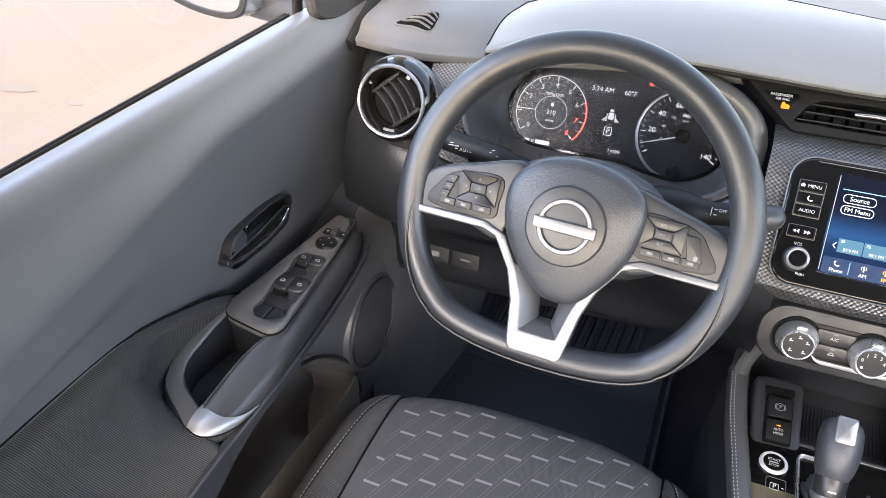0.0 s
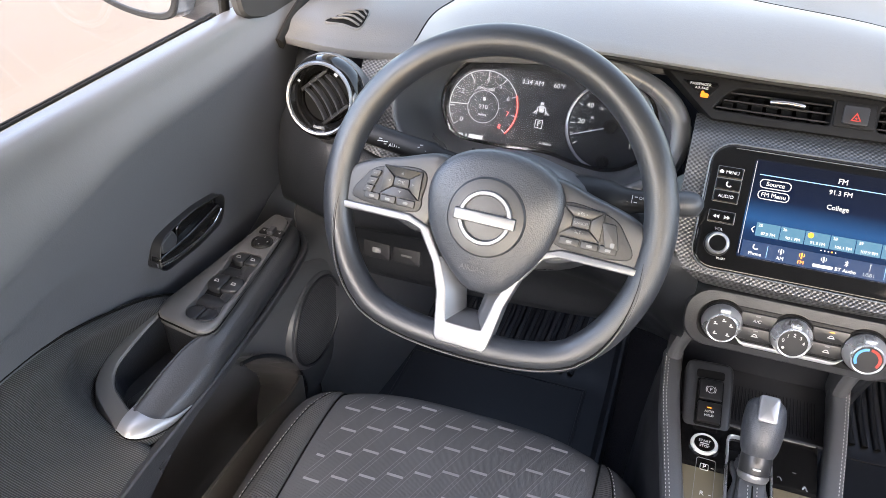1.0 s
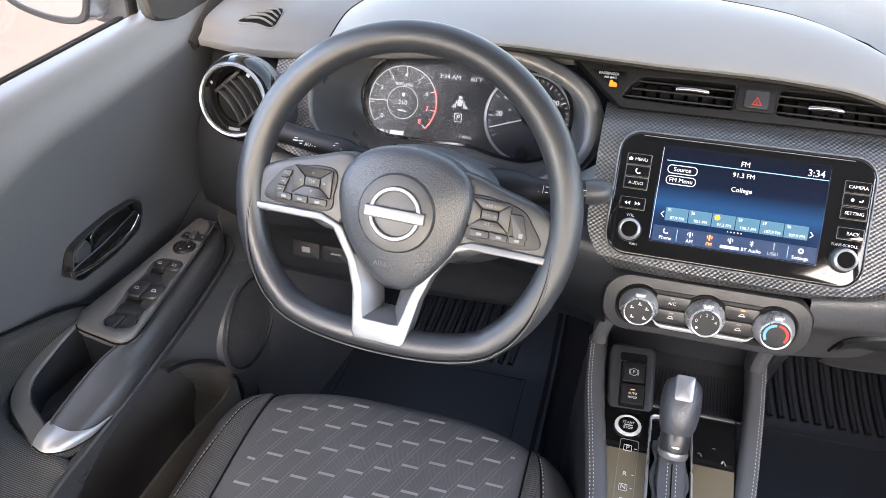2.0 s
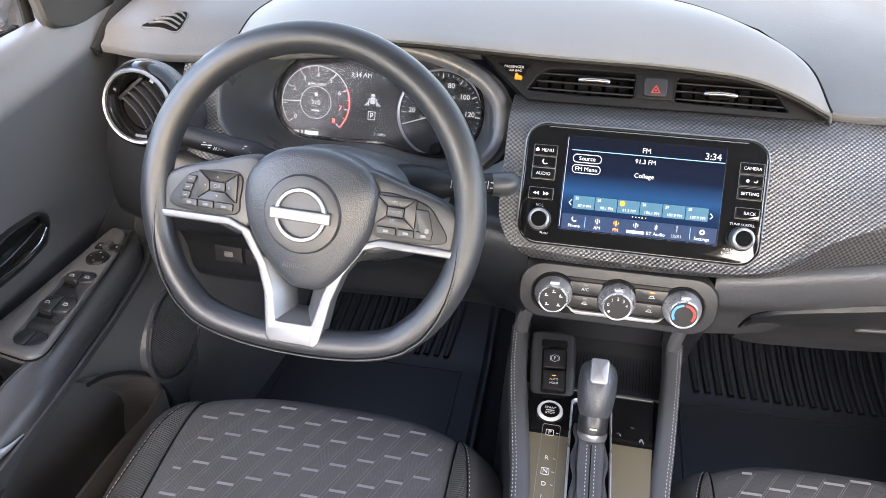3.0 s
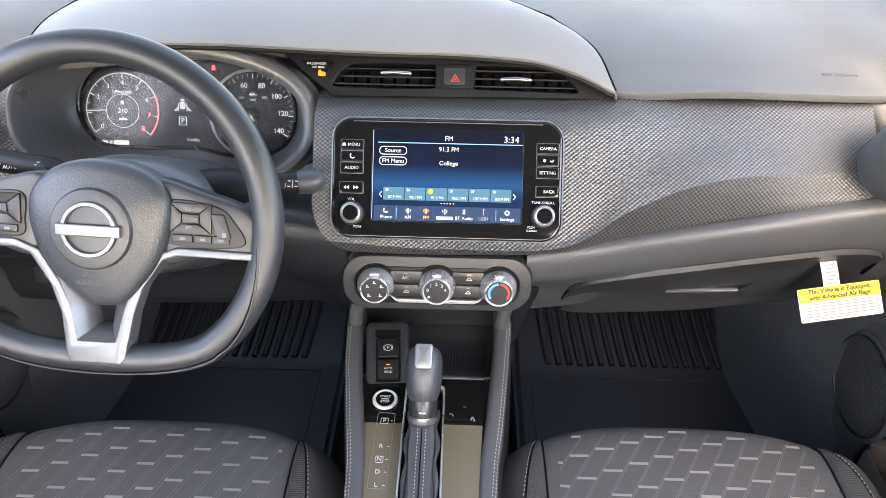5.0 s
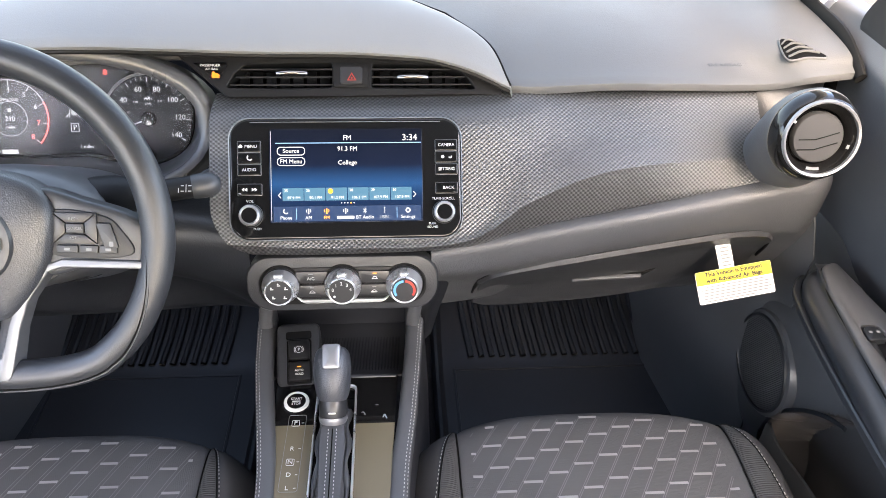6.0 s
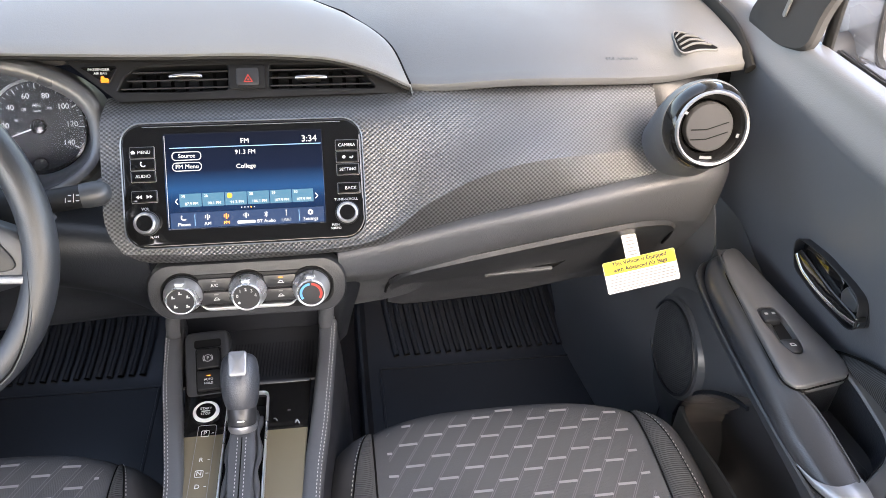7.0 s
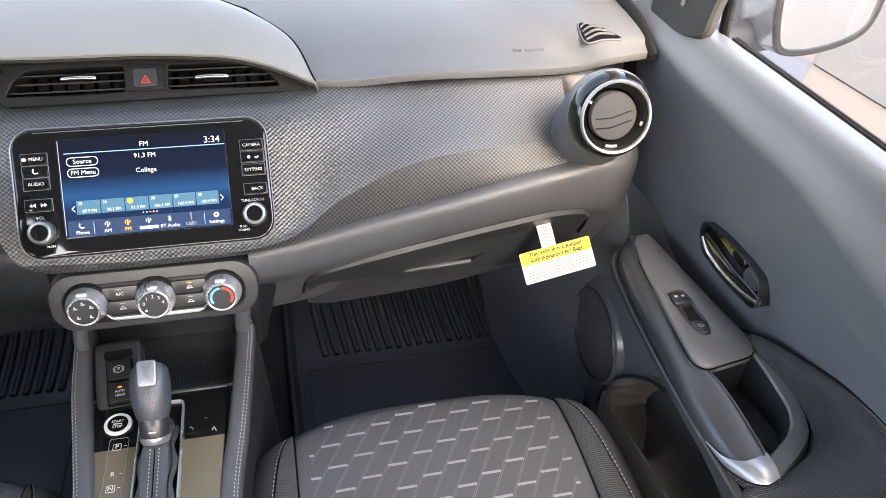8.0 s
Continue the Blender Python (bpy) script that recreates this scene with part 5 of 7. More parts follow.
def head_unit():
    hu = thing("head_unit", lean((0, 0, 1.05), 35), "gloss black car radio with a lit blue touch screen", "car radio")
    oy = 0.042
    part("bezel", slab(rrect(0.271, 0.142, 0.024, 9, cy=oy), 0.016, 0.003, z=-0.008), GLOSS, hu, "gloss black rounded faceplate")
    # Silver rim puts the highlight on the faceplate edge into the colour.
    part("edge_highlight", rim_frame(rrect(0.273, 0.144, 0.025, 9, cy=oy), rrect(0.2700, 0.1410, 0.0235, 9, cy=oy), 0.0022, 0.0008, z=0.0062, drop=0.0), SILVER, hu, "silver rim standing in for the faceplate's edge highlight")
    sc = part("screen", slab(rrect(0.178, 0.109, 0.0015, cy=0.0455), 0.0012, 0.0003, z=0.0080), SCREEN, hu, "lit dark blue radio screen")
    Z = 0.0094
    words("FM", 0.0080, LIT, sc, at(0.0015, 0.0895, Z))
    words("3:34", 0.0105, LIT, sc, at(0.0745, 0.0895, Z))
    words("91.3 FM", 0.0072, LIT, sc, at(0.0015, 0.0768, Z))
    words("College", 0.0072, LIT, sc, at(0.0015, 0.0606, Z))
    part("title_line", flat(rrect(0.170, 0.0009, 0.0003, cx=0.003, cy=0.0838), 0.0002, Z), LITBLUE, sc)
    part("edge_line", flat(rrect(0.0007, 0.104, 0.0002, cx=-0.0872, cy=0.046), 0.0002, Z), LITDIM, sc)
    for y, s in ((0.0745, "Source"), (0.0623, "FM Menu")):
        part("soft_key", rim_frame(rrect(0.0325, 0.0100, 0.0045, 6, cx=-0.0638, cy=y), rrect(0.0309, 0.0084, 0.0038, 6, cx=-0.0638, cy=y), 0.0003, 0.0001, z=Z - 0.0001, drop=0.0), LIT, sc)
        words(s, 0.0068, LIT, sc, at(-0.0638, y, Z))
    names = ("87.9 FM", "90.1 FM", "91.3 FM", "106.1 FM", "107.9 FM", "107.9 FM")
    for k, s in enumerate(names):
        x = -0.0622 + 0.0252 * k
        p = part("station_key", flat(rrect(0.0243, 0.0150, 0.0006, cx=x, cy=0.0240), 0.0002, Z - 0.0002), TILE, sc)
        words(s, 0.0046, LIT, p, at(x + 0.001, 0.0198, Z + 0.0002))
        if k == 2:
            part("marker", flat(oval(0.0030, 0.0030, 14, x - 0.007, 0.0275), 0.0002, Z), ORANGE, p)
        else:
            words(str(25 + k), 0.0044, LIT, p, at(x - 0.008, 0.0283, Z + 0.0002))
    for x, d in ((-0.0795, 1), (0.0815, -1)):
        part("arrow", merge([flat([(x, 0.023), (x + 0.003 * d, 0.0265), (x + 0.0038 * d, 0.0260), (x + 0.0012 * d, 0.023)], 0.0002, Z), flat([(x, 0.023), (x + 0.0012 * d, 0.023), (x + 0.0038 * d, 0.0200), (x + 0.003 * d, 0.0195)], 0.0002, Z)]), LIT, sc)
    part("page_dots", merge([flat(oval(0.0007, 0.0007, 8, -0.006 + 0.0036 * k, 0.0135), 0.0002, Z) for k in range(5)]), LIT, sc)
    part("page_dot_lit", flat(oval(0.0009, 0.0009, 8, 0.0048, 0.0135), 0.0003, Z), ORANGE, sc)
    part("menu_bar", flat(rrect(0.172, 0.0175, 0.0006, cx=0.001, cy=0.0012), 0.0002, Z - 0.0002), TILEDARK, sc)
    bar = (("Phone", -0.0705), ("AM", -0.0445), ("FM", -0.0235), ("", -0.0015), ("BT Audio", 0.0210), ("USB1", 0.0440), ("Settings", 0.0715))
    for s, x in bar:
        mtl = ORANGE if s == "FM" else LITDIM if s == "USB1" else LIT
        if s:
            words(s, 0.0054, mtl, sc, at(x, -0.0035, Z + 0.0002))
        else:
            part("word_bar", flat(rrect(0.020, 0.0034, 0.0008, cx=x, cy=-0.0035), 0.0002, Z), mtl, sc)
        ic = {"Phone": [arc_band(0.0022, 0.0034, 130, 320, 12, x, 0.0045, Z)], "Settings": [arc_band(0.0014, 0.003, 0, 360, 16, x, 0.0042, Z)],
              "BT Audio": [flat([(x - 0.0002, 0.001), (x + 0.0005, 0.001), (x + 0.0005, 0.0075), (x - 0.0002, 0.0075)], 0.0002, Z), flat([(x - 0.002, 0.0025), (x - 0.0016, 0.002), (x + 0.002, 0.0058), (x + 0.0016, 0.0062)], 0.0002, Z), flat([(x - 0.002, 0.006), (x - 0.0016, 0.0065), (x + 0.002, 0.0028), (x + 0.0016, 0.0023)], 0.0002, Z)],
              "USB1": [flat(rrect(0.0008, 0.0065, 0.0002, cx=x, cy=0.0042), 0.0002, Z), flat(oval(0.001, 0.001, 8, x, 0.0075), 0.0002, Z)]}.get(s)
        if ic is None:
            ic = [arc_band(0.0022, 0.0029, 40, -40, 8, x, 0.0045, Z), arc_band(0.0022, 0.0029, 140, 220, 8, x, 0.0045, Z), flat(rrect(0.0014, 0.0062, 0.0004, cx=x, cy=0.0040), 0.0002, Z)]
        part("icon", merge(ic), mtl, sc)
    for x in (-0.0585, 0.0585):
        part("divider", flat(rrect(0.0006, 0.013, 0.0002, cx=x, cy=0.0012), 0.0002, Z), LITBLUE, sc)

    def key(x, y, w, h, s, size=0.0052):
        k = part("key", slab(rrect(w, h, 0.0008, cx=x, cy=y), 0.0035, 0.0008, z=0.0072), GLOSS, hu, "gloss black key with a grey edge")
        part("key_edge", rim_frame(rrect(w + 0.0012, h + 0.0012, 0.0012, cx=x, cy=y), rrect(w, h, 0.0008, cx=x, cy=y), 0.0012, 0.0003, z=0.0078, drop=0.0), INK, k)
        if s:
            words(s, size, WHITE, k, at(x + (0.0022 if s in ("MENU", "BACK") else 0.0), y, 0.0108))
        return k
    key(-0.112, 0.0800, 0.0262, 0.0122, "MENU")
    part("home_symbol", flat([(-0.1235, 0.0785), (-0.1195, 0.0785), (-0.1195, 0.0802), (-0.1186, 0.0802), (-0.1215, 0.0826), (-0.1244, 0.0802), (-0.1235, 0.0802)], 0.0003, 0.0108), WHITE, hu)
    ph = key(-0.112, 0.0665, 0.0262, 0.0122, "")
    part("phone_symbol", arc_band(0.0022, 0.0036, 130, 320, 12, -0.111, 0.0672, 0.0107), WHITE, ph)
    key(-0.112, 0.0530, 0.0262, 0.0122, "AUDIO")
    sk = key(-0.112, 0.0300, 0.0275, 0.0128, "")
    part("skip_symbols", merge([flat([(-0.118, 0.030), (-0.1145, 0.0322), (-0.1145, 0.0278)], 0.0002, 0.0107), flat([(-0.121, 0.030), (-0.118, 0.0322), (-0.118, 0.0278)], 0.0002, 0.0107), flat([(-0.106, 0.030), (-0.1095, 0.0322), (-0.1095, 0.0278)], 0.0002, 0.0107), flat([(-0.103, 0.030), (-0.106, 0.0322), (-0.106, 0.0278)], 0.0002, 0.0107)]), WHITE, sk)
    key(0.1175, 0.0803, 0.0255, 0.0122, "CAMERA", 0.0050)
    dn = key(0.1175, 0.0665, 0.0255, 0.0122, "")
    part("sun_symbol", merge([flat(oval(0.0018, 0.0018, 12, 0.1135, 0.0665), 0.0002, 0.0107), arc_band(0.001, 0.0024, 200, 380, 12, 0.122, 0.067, 0.0107)]), WHITE, dn)
    key(0.1175, 0.0520, 0.0255, 0.0122, "SETTING", 0.0050)
    key(0.1175, 0.0300, 0.0255, 0.0122, "BACK", 0.0052)
    for x, y in ((-0.111, 0.0), (0.114, 0.0015)):
        k = part("rotary_knob", lathe([(0.0122, 0.007), (0.0122, 0.0185), (0.0118, 0.0215), (0.0100, 0.0225), (0.0092, 0.0222), (0.0088, 0.0212), (0.0006, 0.0208)], 40, x, y), SILVER, hu, "silver ring knob with a black cap")
        part("knob_cap", lathe([(0.0088, 0.0210), (0.0084, 0.0222), (0.0006, 0.0226)], 32, x, y), GLOSS, k)
        part("knob_skirt", lathe([(0.0140, 0.007), (0.0138, 0.0105), (0.0126, 0.0115)], 40, x, y, cap=False), PLASTIC, k)
    words("VOL", 0.0046, WHITE, hu, at(-0.112, 0.0162, 0.0085))
    words("PUSH", 0.0038, WHITE, hu, at(-0.104, -0.0158, 0.0085))
    words("TUNE-SCROLL", 0.0042, WHITE, hu, at(0.1135, 0.0172, 0.0085))
    words("PUSH", 0.0036, WHITE, hu, at(0.1000, -0.0120, 0.0085))
    words("SOUND", 0.0036, WHITE, hu, at(0.1005, -0.0160, 0.0085))
    part("side_line", flat(rrect(0.0009, 0.075, 0.0003, cx=0.1325, cy=0.055), 0.0004, 0.0080), SILVER, hu)
    part("upper_line", flat(rrect(0.222, 0.0007, 0.0003, cy=0.1085), 0.0004, 0.0080), SILVER, hu)


head_unit()


# ---- climate panel ----
def climate_panel():
    cp = thing("climate_panel", lean((-0.0095, -0.0165, 0.960), 14), "dark climate panel with three silver rotary knobs", "climate control")
    rings = []
    for z, w, h in ((-0.09, 0.222, 0.066), (-0.030, 0.234, 0.073), (-0.004, 0.236, 0.074), (0.000, 0.232, 0.070), (0.0012, 0.222, 0.062)):
        rings.append([Vector((x, y, z)) for x, y in rrect(w, h, min(0.030, h / 2 - 0.001), 10)])
    part("surround", loft(rings, closed=True, cap=True), LOWERDARK, cp, "grained dark surround")
    part("inlay", slab(rrect(0.205, 0.049, 0.021, 9, cx=0.0, cy=-0.002), 0.0016, 0.0006, z=0.0008), VENTBLACK, cp)
    def key(x, y, s, lit):
        k = part("key", slab(rrect(0.0385, 0.0155, 0.0012, cx=x, cy=y, skew=0.18 if x * y < 0 else -0.18), 0.003, 0.0008, z=0.0018), KEYBLACK, cp)
        part("lamp", flat(rrect(0.005, 0.0012, 0.0003, cx=x, cy=y + 0.0045), 0.0003, 0.0048), ORANGE if lit else INK, k)
        if s:
            words(s, 0.0055, WHITE, k, at(x, y - 0.0015, 0.0049))
        else:
            part("symbol", merge([arc_band(0.0020, 0.0028, 0, 180, 10, x, y - 0.002, 0.0048), flat(rrect(0.0075, 0.001, 0.0003, cx=x, cy=y - 0.0025), 0.0003, 0.0048)]), WHITE, k)
    key(-0.0385, 0.0105, "A/C", False)
    key(-0.0375, -0.0075, "", False)
    key(0.0395, 0.0105, "", True)
    key(0.0385, -0.0075, "", False)
    pts = [(-0.058, -0.0145), (-0.050, -0.0195), (0.050, -0.0195), (0.058, -0.0145), (0.052, -0.0215), (0.046, -0.0242), (-0.046, -0.0242), (-0.052, -0.0215)]
    part("silver_strip", slab(pts[::-1] if sum(pts[i - 1][0] * pts[i][1] - pts[i][0] * pts[i - 1][1] for i in range(len(pts))) < 0 else pts, 0.0042, 0.001, z=0.0016), KNOB, cp, "bright silver lower strip")
    for k, x in enumerate((-0.0755, 0.0, 0.0755)):
        rec = part("knob_well", lathe([(0.0262, 0.0008), (0.0258, 0.0030), (0.0240, 0.0034), (0.0232, 0.0016)], 44, x, 0.0, cap=False), DARK, cp)
        kb = part("climate_knob", lathe([(0.0226, 0.001), (0.0224, 0.009), (0.0216, 0.0125), (0.0196, 0.0180), (0.0180, 0.0225), (0.0174, 0.0245), (0.0164, 0.0252), (0.0155, 0.0248), (0.0152, 0.0240)], 56, x, 0.0), KNOB, cp, "bright silver rotary knob")
        part("knob_face", lathe([(0.0155, 0.0232), (0.0152, 0.0241), (0.001, 0.0243)], 40, x, 0.0), KEYBLACK, kb)
        part("knob_grip", slab(rrect(0.0125, 0.0085, 0.002, cx=x, cy=0.0178), 0.0135, 0.0025, z=0.0085), KNOB, kb, "raised chrome pointer")
        part("knob_band", lathe([(0.0230, 0.002), (0.0230, 0.0055), (0.0226, 0.0065)], 48, x, 0, cap=False), SATIN, kb)
        if k == 0:
            part("flow_symbols", merge([merge([flat(oval(0.0010, 0.0010, 8, x + r * math.cos(a), r * math.sin(a) + 0.0012), 0.0003, 0.0243), flat(rrect(0.0042, 0.0011, 0.0004, cx=x + r * math.cos(a) + 0.0008, cy=r * math.sin(a) - 0.0008), 0.0003, 0.0243)]) for r, a in [(0.0098, radians(b)) for b in (90, 150, 30, 225, 315)]]), WHITE, kb)
        elif k == 1:
            for j, s in enumerate("01234"):
                a = radians(165 - 37 * j)
                words(s, 0.0058, WHITE, kb, at(x + 0.0110 * math.cos(a), 0.0110 * math.sin(a) - 0.001, 0.0245))
            part("fan_symbol", flat(oval(0.0016, 0.0016, 10, x - 0.009, -0.0068), 0.0003, 0.0243), WHITE, kb)
        else:
            part("cold_arc", arc_band(0.0105, 0.0135, 95, 215, 20, x, 0.0, 0.0241, 0.0005), BLUEP, kb)
            part("hot_arc", arc_band(0.0105, 0.0135, 85, -35, 20, x, 0.0, 0.0241, 0.0005), REDP, kb)


climate_panel()


# ---- centre console ----
def console():
    co = thing("centre_console", Matrix(), "grey centre console with stitched rails and gloss black gear plate", "centre console")
    
    L = spline([(-0.124, 0.054, 0.838), (-0.1235, 0.046, 0.834), (-0.123, 0.030, 0.830), (-0.119, -0.03, 0.822), (-0.108, -0.11, 0.812), (-0.096, -0.21, 0.803), (-0.090, -0.40, 0.795), (-0.090, -0.62, 0.79)], 44)
    R = spline([(0.081, 0.054, 0.838), (0.0805, 0.046, 0.834), (0.080, 0.030, 0.830), (0.075, -0.03, 0.822), (0.067, -0.11, 0.810), (0.056, -0.21, 0.802), (0.050, -0.40, 0.795), (0.050, -0.62, 0.79)], 44)
    for s, pth in ((-1, L), (1, R)):
        part("rail", sweep(pth, [0.0115] + [0.0125] * 13 + [0.0118] * 30, [0.014] + [0.016] * 43, n=24, up=(0, 0.2, 1), box=3.6), RAIL, co, "padded grained side rail with stitching")
        for off in (0.0055, 0.0092):
            th = [q + Vector((s * off, 0, 0.0158 - max(0.0, off - 0.006) * 0.5)) for q in pth[3:]]
            part("stitching", stitches(th, 0.0036, 0.0016, 0.0006), THREAD, co, "pale twin stitching")
        g = loft([[q + Vector((s * 0.010, 0, -0.002)) for q in pth], [q + Vector((s * 0.016, 0.0, -0.05)) for q in pth], [q + Vector((s * 0.022, 0.02, -0.16)) for q in pth], [Vector((q.x + s * 0.03, q.y + 0.03, 0.455)) for q in pth]], thick=0.003)
        part("side_wall", g, PLASTIC, co)
        a, b = (-0.104, -0.122) if s < 0 else (0.092, 0.079)
        part("cheek", sweep(spline([(a, 0.050, 0.962), (a * 0.7 + b * 0.3, 0.052, 0.915), (b, 0.056, 0.862), (b, 0.058, 0.828)], 12), 0.0105, 0.026, n=16, up=(0, 1, 0), box=4), LOWER, co, "grained cheek under the climate panel")
    # deck
    def deck(y0, y1, z0, z1, n=10):
        rows = []
        for i in range(n + 1):
            y = y0 + (y1 - y0) * i / n
            f = (y + 0.037) / (-0.21 + 0.037)
            xl, xr = -0.103 + 0.016 * f, 0.056 - 0.010 * f
            rows.append([Vector((xl + (xr - xl) * k / 8, y, z0 + (z1 - z0) * i / n)) for k in range(9)])
        return rows
    part("gear_plate", loft(deck(-0.037, -0.115, 0.8165, 0.8125), thick=-0.004), GLOSS, co, "gloss black gear plate with film remnants")
    part("plate_film", loft(deck(-0.1155, -0.62, 0.813, 0.800), thick=-0.004), FILM, co, "brownish protective film on the gear plate")
    # crinkles of peeling film
    bits = []
    for k in range(9):
        x, y = random.uniform(-0.098, 0.05), -0.055 - 0.055 * random.random() ** 2
        if -0.056 < x < 0.004 and k % 3:
            continue
        w = random.uniform(0.001, 0.003)
        bits.append(sweep(spline([(x, y, 0.8185), (x + w, y + random.uniform(-0.003, 0.003), 0.8198), (x + 2 * w, y + random.uniform(-0.004, 0.004), 0.8182)], 6), 0.0008, 0.0004, n=5))
    for b in bits:
        part("film_crinkle", b, SILVER, co)
    # tray in front of the plate
    part("tray_floor", loft([[Vector((x, y, z)) for x in (-0.11, -0.04, 0.03, 0.075)] for y, z in ((-0.037, 0.818), (-0.030, 0.812), (0.0, 0.810), (0.075, 0.812))], thick=-0.003), PLASTIC, co)
    part("tray_lip", sweep([(-0.058, -0.036, 0.819), (-0.02, -0.037, 0.820), (0.054, -0.037, 0.819)], 0.0035, 0.003, n=8), SATIN, co)
    ribs = [sweep([(x, -0.030, 0.8135), (x + 0.004, 0.045, 0.8138)], 0.0013, 0.0010, n=5) for x in [-0.05 + 0.0042 * k for k in range(26)]]
    part("tray_ribs", merge(ribs), RUBBER, co, "ribbed rubber tray liner")
    back = loft([[Vector((x, y, z)) for x in (-0.115, -0.05, 0.03, 0.09)] for y, z in ((0.08, 0.81), (0.075, 0.86), (0.05, 0.895), (0.025, 0.93))], thick=0.004)
    part("tray_back", back, PLASTIC, co)
    part("socket_shelf", slab(rrect(0.165, 0.030, 0.004), 0.006, 0.001), SATIN, co).matrix_basis = lean((-0.012, 0.040, 0.908), 20)
    for x in (-0.062, -0.036):
        p = part("socket", slab(rrect(0.017, 0.006, 0.0012), 0.0025, 0.0006), DARK, co)
        p.matrix_basis = lean((x, 0.033, 0.914), 20)
    # parking brake switches
    sm = lean((-0.073, -0.024, 0.838), 62, 4)
    pod = part("switch_pod", slab(rrect(0.058, 0.098, 0.010, 7, cx=-0.001, cy=0.007), 0.0255, 0.0065, z=-0.029), LOWERDARK, co, "moulded black switch housing")
    pod.matrix_basis = sm
    part("switch_well", slab(rrect(0.0325, 0.061, 0.003, cy=0.000), 0.0010, 0.0004, z=-0.0040), DARK, pod)
    # Flat dark patch for the shaded recess over the switches.
    part("recess_shade", slab(rrect(0.034, 0.011, 0.003, cx=-0.0005, cy=0.037), 0.0012, 0.0005, z=-0.0040), DARK, pod)
    for y, s in ((0.0145, "P"), (-0.0145, "HOLD")):
        k = part("switch", slab(rrect(0.0275, 0.026, 0.0015, cy=y), 0.0065, 0.0012, z=-0.0025), VANE, pod)
        if s == "P":
            words("P", 0.0060, SYMBOL, k, at(0, y, 0.0042))
            part("ring", merge([arc_band(0.0042, 0.0048, 0, 360, 20, 0, y, 0.004), arc_band(0.0056, 0.0063, 140, 220, 8, 0, y, 0.004), arc_band(0.0056, 0.0063, -40, 40, 8, 0, y, 0.004)]), SYMBOL, k)
        else:
            words("AUTO", 0.004, WHITE, k, at(0, y + 0.0005, 0.0042))
            words("HOLD", 0.004, WHITE, k, at(0, y - 0.0045, 0.0042))
            part("lamp", flat(rrect(0.005, 0.001, 0.0003, cy=y + 0.0055), 0.0003, 0.004), ORANGE, k)
    # start button
    # White base stands in for the bright light on the silver ring.
    sb = part("start_button", lathe([(0.0185, -0.002), (0.0185, 0.0035), (0.0172, 0.0052), (0.0146, 0.0052), (0.0136, 0.004)], 44, cap=True), LABEL, co, "round start button with silver ring")
    sb.matrix_basis = Matrix.Translation((-0.0725, -0.080, 0.8185)) @ pose(0, 0, 0, 4) @ Matrix.Scale(0.86, 4)
    part("button_rim", lathe([(0.0215, -0.001), (0.021, 0.0015), (0.019, 0.0022), (0.0184, 0.001)], 44, cap=False), GLOSS, sb)
    part("button_cap", lathe([(0.0140, 0.0035), (0.0136, 0.0050), (0.001, 0.0052)], 36), GLOSS, sb)
    words("START", 0.0056, WHITE, sb, at(0, 0.0035, 0.0054))
    words("STOP", 0.0056, WHITE, sb, at(0, -0.0058, 0.0054))
    part("word_bar", flat(rrect(0.012, 0.0016, 0.0004, cy=-0.001), 0.0003, 0.0053), WHITE, sb)
    # gear letters
    lt = part("gear_scale", rim_frame(rrect(0.022, 0.112, 0.003), rrect(0.0208, 0.1108, 0.0026), 0.0006, 0.0002, drop=0.0), INK, co)
    lt.matrix_basis = Matrix.Translation((-0.0695, -0.157, 0.8175)) @ pose(0, 0, 0, 1.5, 0, -1)
    for y, s, boxed in ((0.043, "P", True), (0.004, "R", False), (-0.015, "N", True), (-0.033, "D", False), (-0.051, "L", False)):
        words(s, 0.0082, WHITE, lt, at(-0.0015, y, 0.0008))
        part("mark", flat(rrect(0.003, 0.0007, 0.0002, cx=0.0075, cy=y), 0.0002, 0.0006), WHITE, lt)
        if boxed:
            part("letter_box", rim_frame(rrect(0.0095, 0.0095, 0.0016, cx=-0.0015, cy=y), rrect(0.0085, 0.0085, 0.0012, cx=-0.0015, cy=y), 0.0006, 0.0001, drop=0.0), WHITE, lt)


FILM = mat("brown_film", (0.115, 0.098, 0.064), 0.38, grain="noise", size=0.03, bump=0.08, depth=0.001, var=0.08, spec=0.35)
console()


